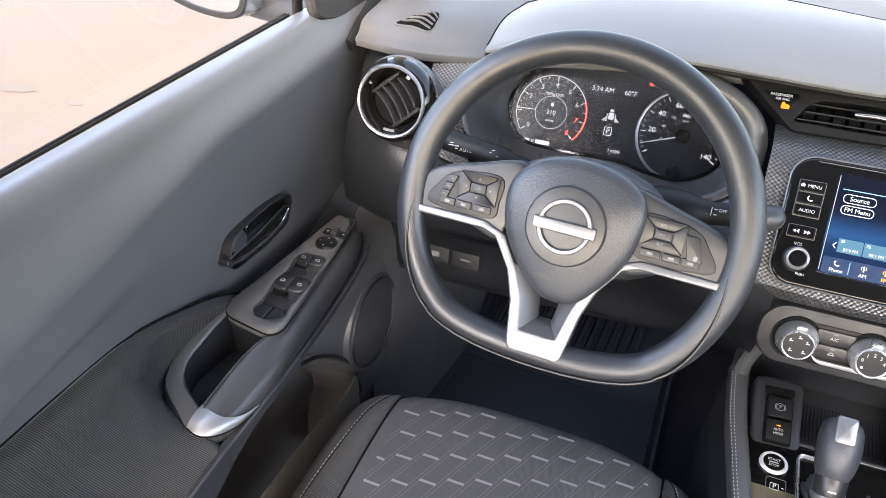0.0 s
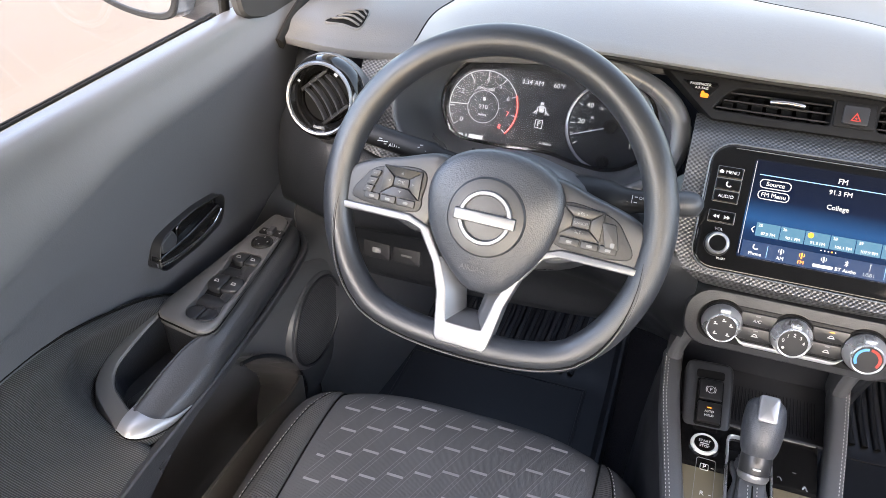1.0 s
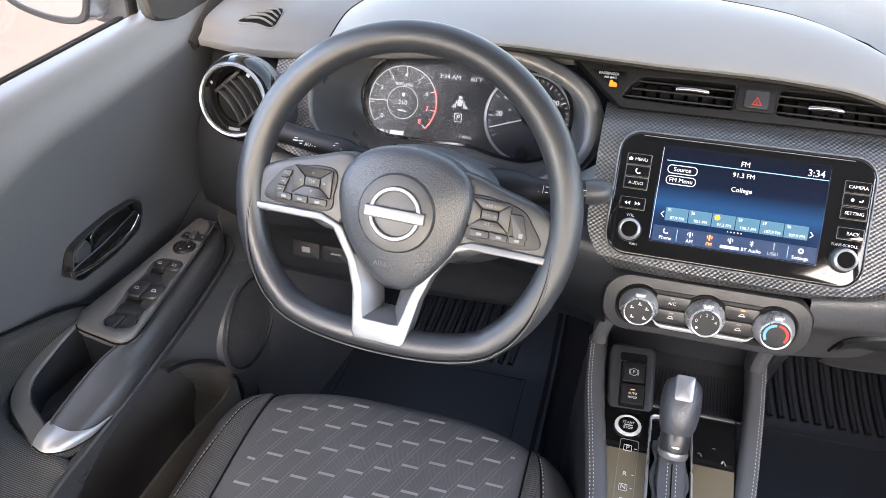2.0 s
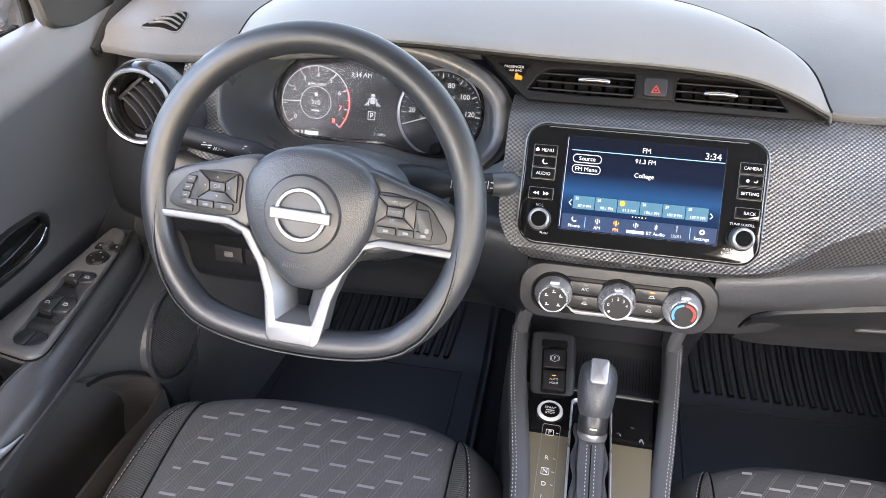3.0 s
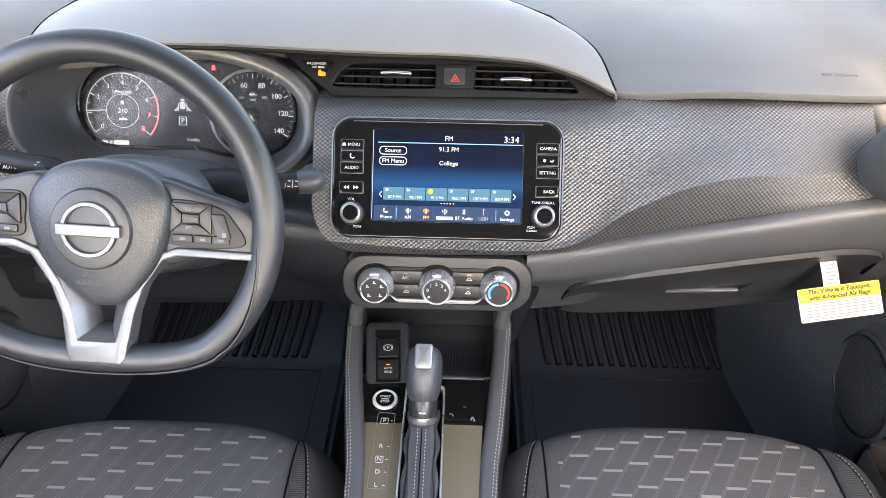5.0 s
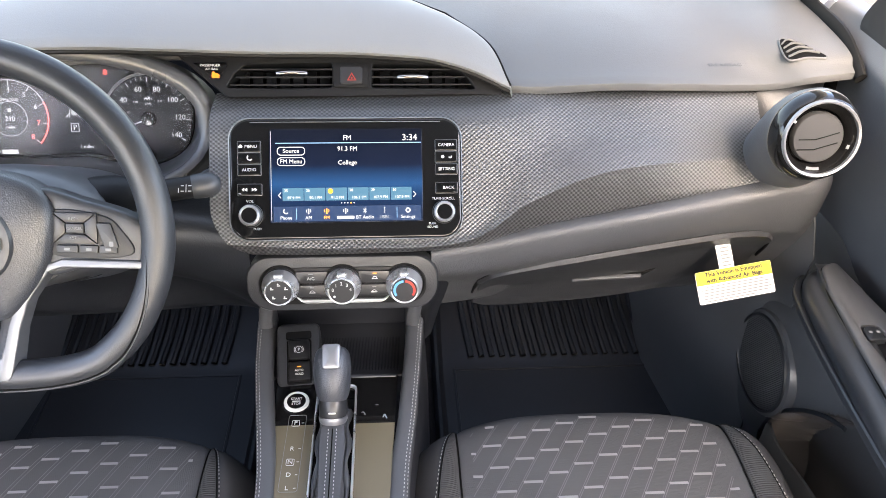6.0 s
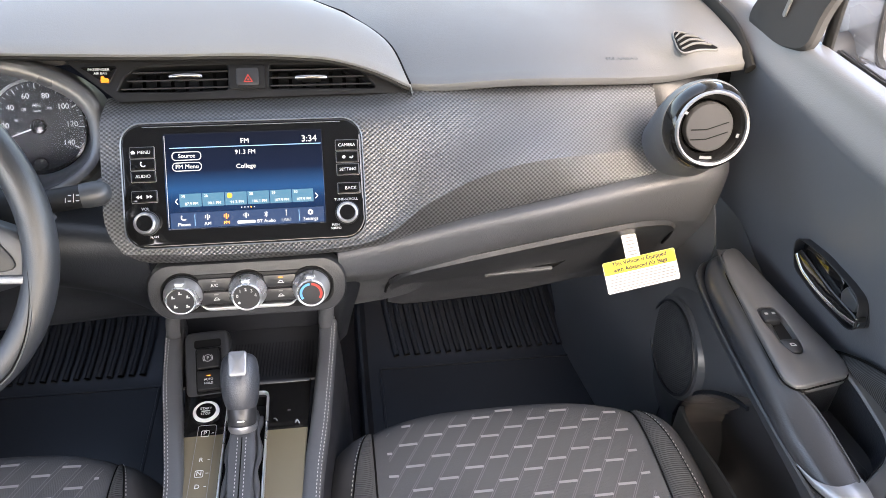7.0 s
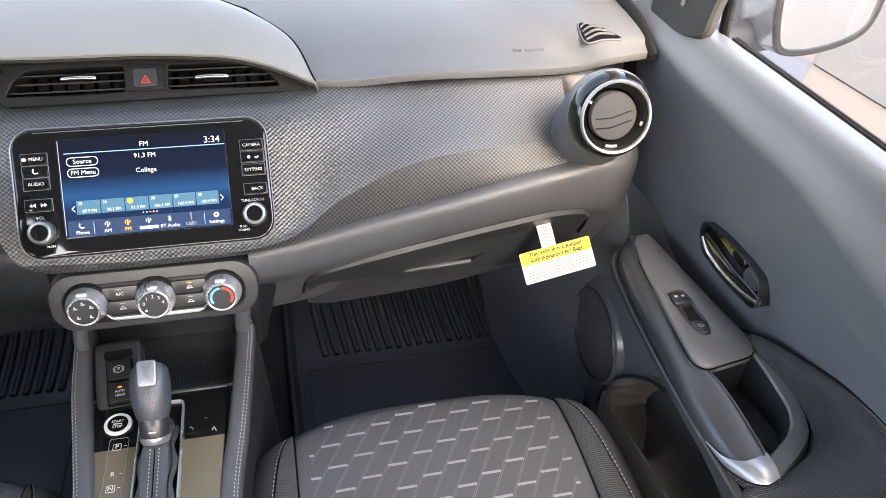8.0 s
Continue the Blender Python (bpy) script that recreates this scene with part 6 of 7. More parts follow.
def gear_selector():
    gs = thing("gear_selector", Matrix.Translation((-0.022, -0.135, 0.811)), "leather-grained automatic gear lever with silver insert and boot", "gear lever")
    part("slot_frame", rim_frame(rrect(0.051, 0.330, 0.008, 6, cy=-0.085), rrect(0.046, 0.325, 0.006, 6, cy=-0.085), 0.014, 0.0010, drop=-0.004), KNOB, gs, "bright chrome slot frame")
    part("slot", flat(rrect(0.0465, 0.3255, 0.006, 6, cy=-0.085), 0.001, 0.0065), DARK, gs)
    rings = []
    for f in (0, 0.06, 0.15, 0.3, 0.45, 0.6, 0.75, 0.9, 1.0):
        z = 0.034 - 0.026 * f ** 0.6
        w, y0, y1 = 0.0125 + 0.0015 * math.sin(f * 11) + 0.003 * f, 0.028 + 0.030 * f, 0.000 - 0.24 * f ** 0.9
        rings.append([Vector((x * (1 + 0.05 * math.sin(9 * f + a * 3)), (y0 + y1) / 2 + y, z + 0.0015 * math.sin(a * 5 + f * 7) * f)) for a, (x, y) in enumerate(rrect(2 * w, y0 - y1, min(w, (y0 - y1) / 2) * 0.9, 7))])
    part("boot", loft(rings, closed=True, cap=True), LOWER, gs, "creased black leather boot")
    for d in (-1, 1):
        fold = spline([(d * 0.0175, 0.040, 0.004), (d * 0.0150, 0.012, 0.013), (d * 0.0180, -0.018, 0.010), (d * 0.0155, -0.050, 0.013), (d * 0.0185, -0.085, 0.009), (d * 0.0160, -0.130, 0.011), (d * 0.0175, -0.20, 0.008)], 36)
        part("boot_fold", sweep(fold, [0.0035 + 0.0012 * math.sin(k * 0.7) for k in range(36)], 0.0050, n=12), LOWER, gs, "side fold of the boot")
    th = spline([(0, -0.010, 0.0305), (0, -0.05, 0.0252), (0, -0.11, 0.0186), (0, -0.18, 0.0126)], 20)
    for dx in (-0.0048, 0.0048):
        part("boot_stitching", stitches([q + Vector((dx, 0, 0.0010)) for q in th], 0.0032, 0.0016, 0.0006), THREAD, gs)
    part("boot_seam", sweep([q + Vector((0, 0, 0.0006)) for q in th], 0.0007, n=6), DARK, gs)
    part("neck", sweep([(0, 0.006, 0.030), (0, 0.010, 0.038), (0, 0.016, 0.047), (0, 0.026, 0.060)], [0.0150, 0.0170, 0.0172, 0.0160], [0.0140, 0.0160, 0.0160, 0.0145], n=24, up=(0, 1, 0)), KEYBLACK, gs, "satin black neck")
    part("neck_collar", sweep([(0, 0.004, 0.0285), (0, 0.0055, 0.0315), (0, 0.0075, 0.0350)], [0.0158, 0.0172, 0.0168], [0.0150, 0.0164, 0.0158], n=28, up=(0, 1, 0)), FORK, gs, "satin silver collar")
    part("collar_mark", slab(rrect(0.0085, 0.0018, 0.0008), 0.002, 0.0006), KNOB, gs).matrix_basis = lean((0, -0.0020, 0.0490), 32)
    ax = spline([(0, 0.018, 0.0505), (0, 0.024, 0.060), (0, 0.033, 0.074), (0, 0.044, 0.086), (0, 0.054, 0.095), (0, 0.060, 0.0985)], 18)
    rx = [0.0150, 0.0166, 0.0176, 0.0185, 0.0192, 0.0198, 0.0203, 0.0207, 0.0209, 0.0209, 0.0207, 0.0203, 0.0197, 0.0188, 0.0172, 0.0148, 0.0108, 0.005]
    ry = [0.0135, 0.0150, 0.016, 0.017, 0.0178, 0.0184, 0.0188, 0.0190, 0.0190, 0.0188, 0.0184, 0.0178, 0.017, 0.0158, 0.0142, 0.0118, 0.0085, 0.004]
    part("knob", sweep(ax, [1.08 * q for q in rx], [1.06 * q for q in ry], n=28, up=(0, 1, 0)), HUB, gs, "rounded grained knob")
    q = part("knob_insert", slab(rrect(0.0215, 0.030, 0.004, 6, skew=0.0), 0.006, 0.0025, crown=0.0015), SILVER, gs, "brushed silver knob insert")
    q.matrix_basis = Matrix.Translation((0, 0.0395, 0.1005)) @ pose(0, 0, 0, 38)


gear_selector()
# ---- seats ----
SEAT_LINE = spline([(0, -0.085, 0.50), (0, -0.070, 0.58), (0, -0.058, 0.66), (0, -0.056, 0.715), (0, -0.070, 0.749), (0, -0.105, 0.766), (0, -0.19, 0.767), (0, -0.33, 0.752), (0, -0.50, 0.738), (0, -0.66, 0.735)], 60)
HALF = 0.245


def seat_point(u, k, lift=0.0):
    """A place on the cushion: u across (-1 to 1), k along the centre line, front to back."""
    k = max(0.0, min(58.999, k))
    i = int(k)
    q = SEAT_LINE[i].lerp(SEAT_LINE[i + 1], k - i)
    a = abs(u)
    fw = max(0.12, 1.0 - max(0.0, k - 22) / 26)
    y = q.y - 0.09 * a ** 3.3 * fw
    bol = 0.016 * math.exp(-((a - 0.83) / 0.10) ** 2) * min(1.0, max(0.0, (k - 22) / 14))
    drop = 0.055 * max(0.0, (a - 0.84) / 0.16) ** 2.2 + 0.012 * a ** 4
    seam = -0.004 * math.exp(-((a - 0.735) / 0.012) ** 2)
    x = u * HALF + math.copysign(0.020 * max(0.0, (a - 0.86) / 0.14), u)
    return Vector((x * (1.0 - 0.03 * math.exp(-k / 20)), y, q.z + bol - drop + seam + lift))


def seat_on(x, y, lift):
    """The cushion's top over a place of the plan."""
    u = x / HALF
    lo, hi = 24.0, 58.9
    for _ in range(18):
        mid = (lo + hi) / 2
        if seat_point(u, mid).y > y:
            lo = mid
        else:
            hi = mid
    p = seat_point(u, lo, lift)
    return Vector((x, p.y, p.z))


def ribbon(paths, w):
    """Flat bands that lie on the cushion, in one mesh."""
    bm = bmesh.new()
    for path in paths:
        p = [Vector(q) for q in path]
        prev = None
        for i, q in enumerate(p):
            t = (p[min(i + 1, len(p) - 1)] - p[max(i - 1, 0)]).normalized()
            n = Vector((-t.y, t.x, 0)).normalized() * (w / 2)
            a, b = bm.verts.new(q - n), bm.verts.new(q + n)
            if prev:
                bm.faces.new((prev[0], a, b, prev[1]))
            prev = (a, b)
    return bm


def car_seat(cx, s, label):
    fwd = 0.007 if s < 0 else 0.020
    st = thing("front_seat", Matrix.Translation((cx, fwd, 0)), label, "car seat", "front seats")
    def patch(u0, u1, nu):
        return loft([[seat_point(u0 + (u1 - u0) * i / nu, k) for i in range(nu + 1)] for k in range(60)])
    part("cushion", patch(-0.735, 0.735, 30), FABRIC, st, "grey woven seat panel")
    for a, b in ((-1.0, -0.735), (0.735, 1.0)):
        part("bolster", patch(a, b, 16), BOLSTER, st, "plain charcoal cloth bolster")
        m = 1 if a > 0 else -1
        part("skirt", loft([[seat_point(m, k) for k in range(60)], [seat_point(m, k) + Vector((m * 0.004, 0, -0.05)) for k in range(60)], [Vector((m * (HALF - 0.01), seat_point(m, k).y, min(0.56, seat_point(m, k).z - 0.08))) for k in range(60)]], thick=0.003), BOLSTER, st)
        part("seam", sweep([seat_point(m * 0.735, k, 0.0015) for k in range(24, 60)], 0.0012, n=6), DARK, st)
        # ribbed insert that widens towards the back, with a stitched edge
        edge = lambda f: 0.745 + (0.005 + 0.16 * math.sin(min(1.0, f * 1.15) * math.pi / 2))
        rows = []
        for j in range(24):
            f = j / 23
            k = 29.0 + f * 28
            rows.append([seat_point(m * (0.742 + (edge(f) - 0.742) * i / 6), k, 0.0022) for i in range(7)])
        part("ribbed_insert", loft(rows), RIBBED, st, "finely ribbed black cloth insert")
        part("insert_stitching", stitches([seat_point(m * (edge(j / 40) + 0.012), 29.0 + j / 40 * 28, 0.0012) for j in range(41)], 0.0042, 0.0018, 0.0006), THREAD, st, "pale stitching")
        part("insert_seam", sweep([seat_point(m * edge(j / 40), 29.0 + j / 40 * 28, 0.0015) for j in range(41)], 0.0012, n=6), DARK, st)
    # woven pattern: slanted bricks with bright end bars
    a1, D, bar = (Vector((0.0320, 0.0125)), Vector((0.0216, 0.0478)), 0.0215) if s < 0 else (Vector((0.0340, 0.0120)), Vector((0.0286, 0.0465)), 0.0240)
    org = Vector((-0.4204 - cx, -0.2118)) if s < 0 else Vector((0.3282 - cx, -0.1733))
    org.y -= fwd
    bars, lines = [], []
    def inside(x, y):
        return abs(x) < 0.165 and -0.60 < y < -0.088 - 0.09 * (abs(x) / HALF) ** 3.3
    for k in range(-22, 24):
        for m in range(-14, 12):
            p = org + k * a1 + (m + (0.0 if k % 2 == 0 else 0.0)) * (D - a1 * 0)
            e = [(p.x - bar / 2 + bar * i / 4, p.y + 0.001) for i in range(5)]
            e = [q for q in e if inside(*q)]
            if len(e) > 1:
                bars.append([seat_on(x, y, 0.0009) for x, y in e])
            for dx in (-bar / 2, bar / 2):
                l = [(p.x + dx + D.x * i / 6, p.y + D.y * i / 6) for i in range(7)]
                l = [q for q in l if inside(*q)]
                if len(l) > 1:
                    lines.append([seat_on(x, y, 0.0007) for x, y in l])
    for b in bars:
        part("pattern_bar", ribbon([b], 0.0038), BAR, st)
    tagged(part("pattern_line", ribbon(lines, 0.0010), LINE, st, "thin grey woven lines of the brick pattern"), kind="stuff")
    part("seat_base", slab(rrect(0.44, 0.50, 0.03, cy=-0.38), 0.12, 0.01, z=0.46), PLASTIC, st)


car_seat(CX - 0.3375, -1, "charcoal cloth driver's seat cushion with slanted brick pattern")
car_seat(CX + 0.3375, 1, "charcoal cloth passenger seat cushion with slanted brick pattern")


# ---- doors ----
def door_frame_matrix(s, d, y, z, turn=0.0):
    """A face on a door: x forward on the left door and backward on the right one, y up, z into the car."""
    m = Matrix(((0, 0, -s, 0), (-s, 0, 0, 0), (0, 1, 0, 0), (0, 0, 0, 1)))
    return Matrix.Translation((side(s, d), y, z)) @ m @ pose(0, 0, 0, 0, 0, turn * -s)


def car_door(s):
    nm = "driver's" if s < 0 else "passenger"
    dr = thing("front_door", Matrix(), "closed dark grey %s door with armrest and ribbed cloth insert" % nm, "car door", "front doors")
    def X(d, y, z):
        return Vector((side(s, d), y, z))
    ys = [0.26, 0.12, 0.04, -0.09, -0.20, -0.30, -0.41, -0.55, -0.70]
    zc = [1.205, 1.199, 1.188, 1.178, 1.172, 1.150, 1.128, 1.10, 1.08]
    rows = []
    for y, c in zip(ys, zc):
        b = 1.224 + 0.03 * y
        rows.append([X(0.736, y, b - 0.02), X(0.728, y, b - 0.002), X(0.718, y, b), X(0.702, y, b - 0.005), X((0.702 + 0.682) / 2 + 0.001, y, (b + c) / 2 - 0.004), X(0.6805, y, c - 0.010), X(0.6815, y, c - 0.030), X(0.6855, y, c - 0.066), X(0.6935, y, 1.045), X(0.705, y, 0.99), X(0.720, y, 0.93), X(0.726, y, 0.86)])
    cols = [spline([r[i] for r in rows], 48) for i in range(12)]
    g = [spline([c[j] for c in cols], 50) for j in range(48)]
    part("upper_panel", loft(g, thick=0.002), DOORP, dr, "smooth grained dark upper panel")
    # cloth insert behind the armrest
    rows = []
    for y, z, low in ((-0.16, 0.925, 0.0), (-0.22, 0.960, 0.0), (-0.29, 0.986, 0.025)):
        rows.append([X(0.708, y, z + 0.002), X(0.6985, y, z - 0.003), X(0.6930, y, z - 0.013), X(0.706, y, z - 0.045), X(0.710, y, 0.902), X(0.710 - low, y, 0.872), X(0.706 - low, y, 0.850)])
    # (depth of the four lower points and their heights): the cloth swells out to meet the armrest's end
    for y, z, sw in ((-0.335, 0.999, (0.693, 0.984, 0.705, 0.950, 0.700, 0.905, 0.660, 0.868, 0.608, 0.880)),
                     (-0.360, 1.003, (0.688, 0.985, 0.692, 0.950, 0.662, 0.909, 0.614, 0.894, 0.604, 0.876)),
                     (-0.385, 1.006, (0.686, 0.993, 0.682, 0.955, 0.650, 0.909, 0.609, 0.888, 0.604, 0.868)),
                     (-0.430, 1.006, (0.685, 0.993, 0.677, 0.950, 0.643, 0.905, 0.607, 0.882, 0.604, 0.862)),
                     (-0.530, 1.002, (0.685, 0.989, 0.673, 0.940, 0.639, 0.896, 0.608, 0.870, 0.606, 0.850)),
                     (-0.700, 0.990, (0.685, 0.977, 0.672, 0.925, 0.640, 0.880, 0.612, 0.852, 0.610, 0.832))):
        rows.append([X(0.708, y, z + 0.002), X(0.6985, y, z - 0.003)] + [X(sw[i], y, sw[i + 1]) for i in range(0, 10, 2)])
    cols = [spline([r[i] for r in rows], 40) for i in range(7)]
    part("cloth_insert", loft([spline([c[j] for c in cols], 30) for j in range(40)], thick=0.002), DOORFAB, dr, "finely ribbed black cloth insert")
    part("cloth_seam", sweep([q[0] + Vector((-s * 0.0065, 0, 0.001)) for q in [[c[j] for c in cols] for j in range(40)]], 0.0010, 0.0016, n=6), DARK, dr)
    # lower panel
    rows = []
    for y in (0.20, 0.10, 0.03, -0.05, -0.2, -0.4, -0.7):
        k = 0.038 * min(1.0, max(0.0, (y + 0.16) / 0.14))
        rows.append([X(0.718, y, 0.898 + 0.045 * max(0.0, min(1.0, y / 0.08))), X(0.694 - k * 0.4, y, 0.868), X(0.680 - k, y, 0.83), X(0.678 - k, y, 0.74), X(0.676 - k, y, 0.64), X(0.672 - k * 0.3, y, 0.55), X(0.67, y, 0.45)])
    cols = [spline([r[i] for r in rows], 150) for i in range(7)]
    g = [spline([c[j] for c in cols], 120) for j in range(150)]
    arch = [(0.0, 0.64), (-0.009, 0.676), (-0.032, 0.718), (-0.072, 0.763), (-0.115, 0.797), (-0.15, 0.814), (-0.25, 0.835), (-0.7, 0.84)]
    for r in g:
        for q in r:
            for (ya, za), (yb, zb) in zip(arch, arch[1:]):
                if yb <= q.y <= ya:
                    q.x += s * 0.085 * min(1.0, max(0.0, (za + (zb - za) * (q.y - ya) / (yb - ya) - q.z) / 0.030))
    part("lower_panel", loft(g, thick=0.002), KICK, dr, "dark lower panel with a bottle recess")
    lip = spline([X(0.641, y, z + 0.003) for y, z in arch[:6]], 30)
    part("recess_edge", sweep(lip, 0.0025, 0.0032, n=10), LOWERSHADE, dr)
    # speaker
    sp = part("speaker_pod", lathe([(0.100, -0.05), (0.095, -0.012), (0.090, -0.002), (0.084, 0.0)], 48, cap=False), KICK, dr, "rounded speaker pod")
    sp.matrix_basis = door_frame_matrix(s, 0.634, 0.045, 0.745) @ Matrix.Diagonal((0.9, 0.9, 1, 1))
    part("speaker_ring", lathe([(0.0845, 0.0), (0.0835, 0.003), (0.080, 0.003), (0.079, 0.0)], 48, cap=False), PLASTIC, sp)
    holes = lathe([(0.079, 0.0005), (0.05, 0.003), (0.002, 0.004)], 40)
    part("speaker_grille", holes, GRILLE, sp, "black perforated speaker grille")
    # armrest beam: a padded band along the switch plate that ends in a satin silver nose
    def across(y, do, di, sk, bow, d):
        """How far back a point of the beam's section lies: skewed, and rounded in plan towards the nose."""
        return y + sk * (do - d) - bow * math.sin(math.pi * max(0.0, min(1.0, (do - d) / (do - di))))
    def band_ring(y, do, zt, di, sk, bow, low=0.052, back=0.03):
        ring = [(do + back, zt - 0.006), (do, zt - 0.0005), (do - 0.006, zt), (di + 0.014, zt - 0.007), (di + 0.005, zt - 0.013), (di, zt - 0.024), (di + 0.003, zt - low * 0.78), (di + 0.012, zt - low), (do + back, zt - low)]
        return spline([X(d, across(y, do, di, sk, bow, d), z) for d, z in ring], 30, closed=True)
    st = [(0.030, 0.655, 0.942, 0.646, 0.0), (0.017, 0.650, 0.9455, 0.633, 0.0), (-0.02, 0.642, 0.947, 0.619, 0.0), (-0.11, 0.629, 0.947, 0.606, 0.0), (-0.20, 0.618, 0.945, 0.597, 0.0), (-0.230, 0.621, 0.9425, 0.595, 0.06),
          (-0.255, 0.629, 0.9385, 0.594, 0.14), (-0.285, 0.634, 0.9315, 0.595, 0.26), (-0.315, 0.638, 0.9225, 0.598, 0.36), (-0.340, 0.641, 0.9150, 0.602, 0.4)]
    a, b = spline([p[:3] for p in st], 44), spline([(p[3], p[4], 0) for p in st], 44)
    part("armrest_beam", loft([band_ring(p.x, p.y, p.z, q.x, q.y, 0.012 * max(0.0, min(1.0, (-0.27 - p.x) / 0.07)), back=0.022 if p.x > -0.23 else 0.003) for p, q in zip(a, b)], closed=True, cap=True), ARM, dr, "grained padded armrest beam")
    # silver band round the armrest's end, tapering to a point on its inner side
    top = spline([X(0.6425, -0.3400, 0.9158), X(0.628, -0.3435, 0.9145), X(0.613, -0.3400, 0.9095), X(0.6015, -0.3240, 0.9035), X(0.5965, -0.3000, 0.9010)], 28)
    low = spline([X(0.6435, -0.3640, 0.9075), X(0.628, -0.3660, 0.9035), X(0.613, -0.3540, 0.8990), X(0.6020, -0.3300, 0.8965), X(0.5970, -0.3010, 0.8990)], 28)
    rows = []
    for f in (-0.12, 0.0, 0.12, 0.3, 0.5, 0.7, 0.85, 1.0, 1.06):
        row = []
        for i, (p, q) in enumerate(zip(top, low)):
            a = math.radians(78) * i / 27
            h = 4 * f * (1 - f) * 0.0026 * (1 - 0.75 * i / 27) + 0.0006
            row.append(p.lerp(q, f) + Vector((-s * math.sin(a) * h, -0.62 * math.cos(a) * h, 0.78 * math.cos(a) * h)))
        rows.append(row)
    part("silver_tip", loft(rows), SILVER, dr, "satin silver armrest end")
    part("tip_gap", sweep([p + Vector((-s * 0.0005, -0.0006, -0.0004)) for p in low], 0.0010, 0.0010, n=6), DARK, dr)
    part("cloth_apron", loft([[q + Vector((s * dd, dy * (1 - 0.6 * i / 27), dz)) for i, q in enumerate(low)] for dd, dy, dz in ((0.004, 0.004, -0.002), (0.001, -0.0005, -0.0022), (0.001, -0.003, -0.006), (0.003, -0.005, -0.012), (0.012, -0.004, -0.018))]), DOORFAB, dr)
    # flat band along the foot of the armrest, deeper towards the back
    rows = []
    for d, y, z, h in ((0.672, 0.062, 0.900, 0.008), (0.645, 0.045, 0.910, 0.010), (0.628, 0.026, 0.913, 0.010), (0.617, 0.0, 0.912, 0.010), (0.6045, -0.09, 0.909, 0.010), (0.5965, -0.20, 0.905, 0.011), (0.5945, -0.26, 0.902, 0.013), (0.5955, -0.31, 0.897, 0.016), (0.5975, -0.345, 0.892, 0.024), (0.5990, -0.38, 0.888, 0.040), (0.600, -0.42, 0.882, 0.052), (0.603, -0.55, 0.866, 0.06), (0.606, -0.70, 0.85, 0.06)):
        rows.append([X(d + 0.010, y, z - 0.002), X(d + 0.0012, y, z), X(d - 0.0010, y, z - 0.0018), X(d - 0.0014, y, z - h * 0.5), X(d - 0.0006, y, z - h), X(d + 0.003, y, z - h - 0.003), X(d + 0.034, y, z - h - 0.005)])
    cols = [spline([r[i] for r in rows], 48) for i in range(7)]
    part("lower_band", loft([[c[j] for c in cols] for j in range(48)], thick=0.001), ARM, dr, "narrow moulded band under the armrest")
    # switch plate, with a well sunk into it
    def P(d, y):
        return side(s, d), y
    pl = resample(rounded([P(*q) for q in ((0.672, 0.024), (0.646, 0.013), (0.632, -0.040), (0.609, -0.224), (0.619, -0.238), (0.688, -0.226), (0.696, -0.205), (0.688, -0.140), (0.680, -0.060))], 0.011, 6), 96)
    if s < 0:
        wl = [(0.6665, -0.079), (0.634, -0.079), (0.624, -0.097), (0.627, -0.122), (0.619, -0.148), (0.6175, -0.170), (0.624, -0.182), (0.617, -0.206), (0.624, -0.219), (0.652, -0.219), (0.662, -0.207), (0.662, -0.180), (0.668, -0.150), (0.666, -0.118), (0.672, -0.095)]
    else:
        wl = [(0.659, -0.104), (0.636, -0.104), (0.633, -0.125), (0.635, -0.166), (0.641, -0.188), (0.654, -0.188), (0.660, -0.168), (0.662, -0.125)]
    well = resample(rounded([P(*q) for q in wl], 0.006, 4), 96)
    def ring(o, z):
        return [Vector((x, y, z)) for x, y in o]
    plate = part("switch_plate", loft([ring(pl, -0.010), ring(pl, 0.0010), ring(inset(pl, 0.0008), 0.0026), ring(inset(pl, 0.0028), 0.0038), ring(inset(well, -0.0015), 0.0040), ring(well, 0.0030), ring(inset(well, 0.0008), -0.0050)], closed=True), PLATE, dr, "satin grey switch plate")
    plate.matrix_basis = Matrix.Translation((0, 0, 0.9475)) @ pose(0, 0, 0, 0.6)
    part("plate_gap", sweep(ring(inset(pl, -0.0004), -0.0022), 0.0012, 0.0012, n=6, closed=True), DARK, plate)
    part("well_floor", flat(well, 0.002, -0.0065), VANE, plate, "black sunk well round the switches")
    part("plate_body", slab(inset(pl, 0.002), 0.056, 0.003, z=-0.065), LOWERSHADE, plate)
    def sub(name, outline, h, bev, mtl, z=0.0035, crown=0.0, label="", parent=None):
        return part(name, slab(ccw(outline), h, bev, z=z, crown=crown), mtl, parent or plate, label)
    def pictogram(x, y, z, parent):
        part("symbol", merge([flat(rrect(0.0066, 0.0011, 0.0003, cx=x, cy=y - 0.0022), 0.0003, z), flat(rrect(0.0011, 0.0042, 0.0003, cx=x - 0.0030, cy=y), 0.0003, z), flat([(x - 0.003, y + 0.0020), (x + 0.0012, y + 0.0020), (x + 0.0033, y - 0.002), (x + 0.0022, y - 0.002), (x + 0.0006, y + 0.0011), (x - 0.003, y + 0.0011)], 0.0003, z)]), SYMBOL, parent)
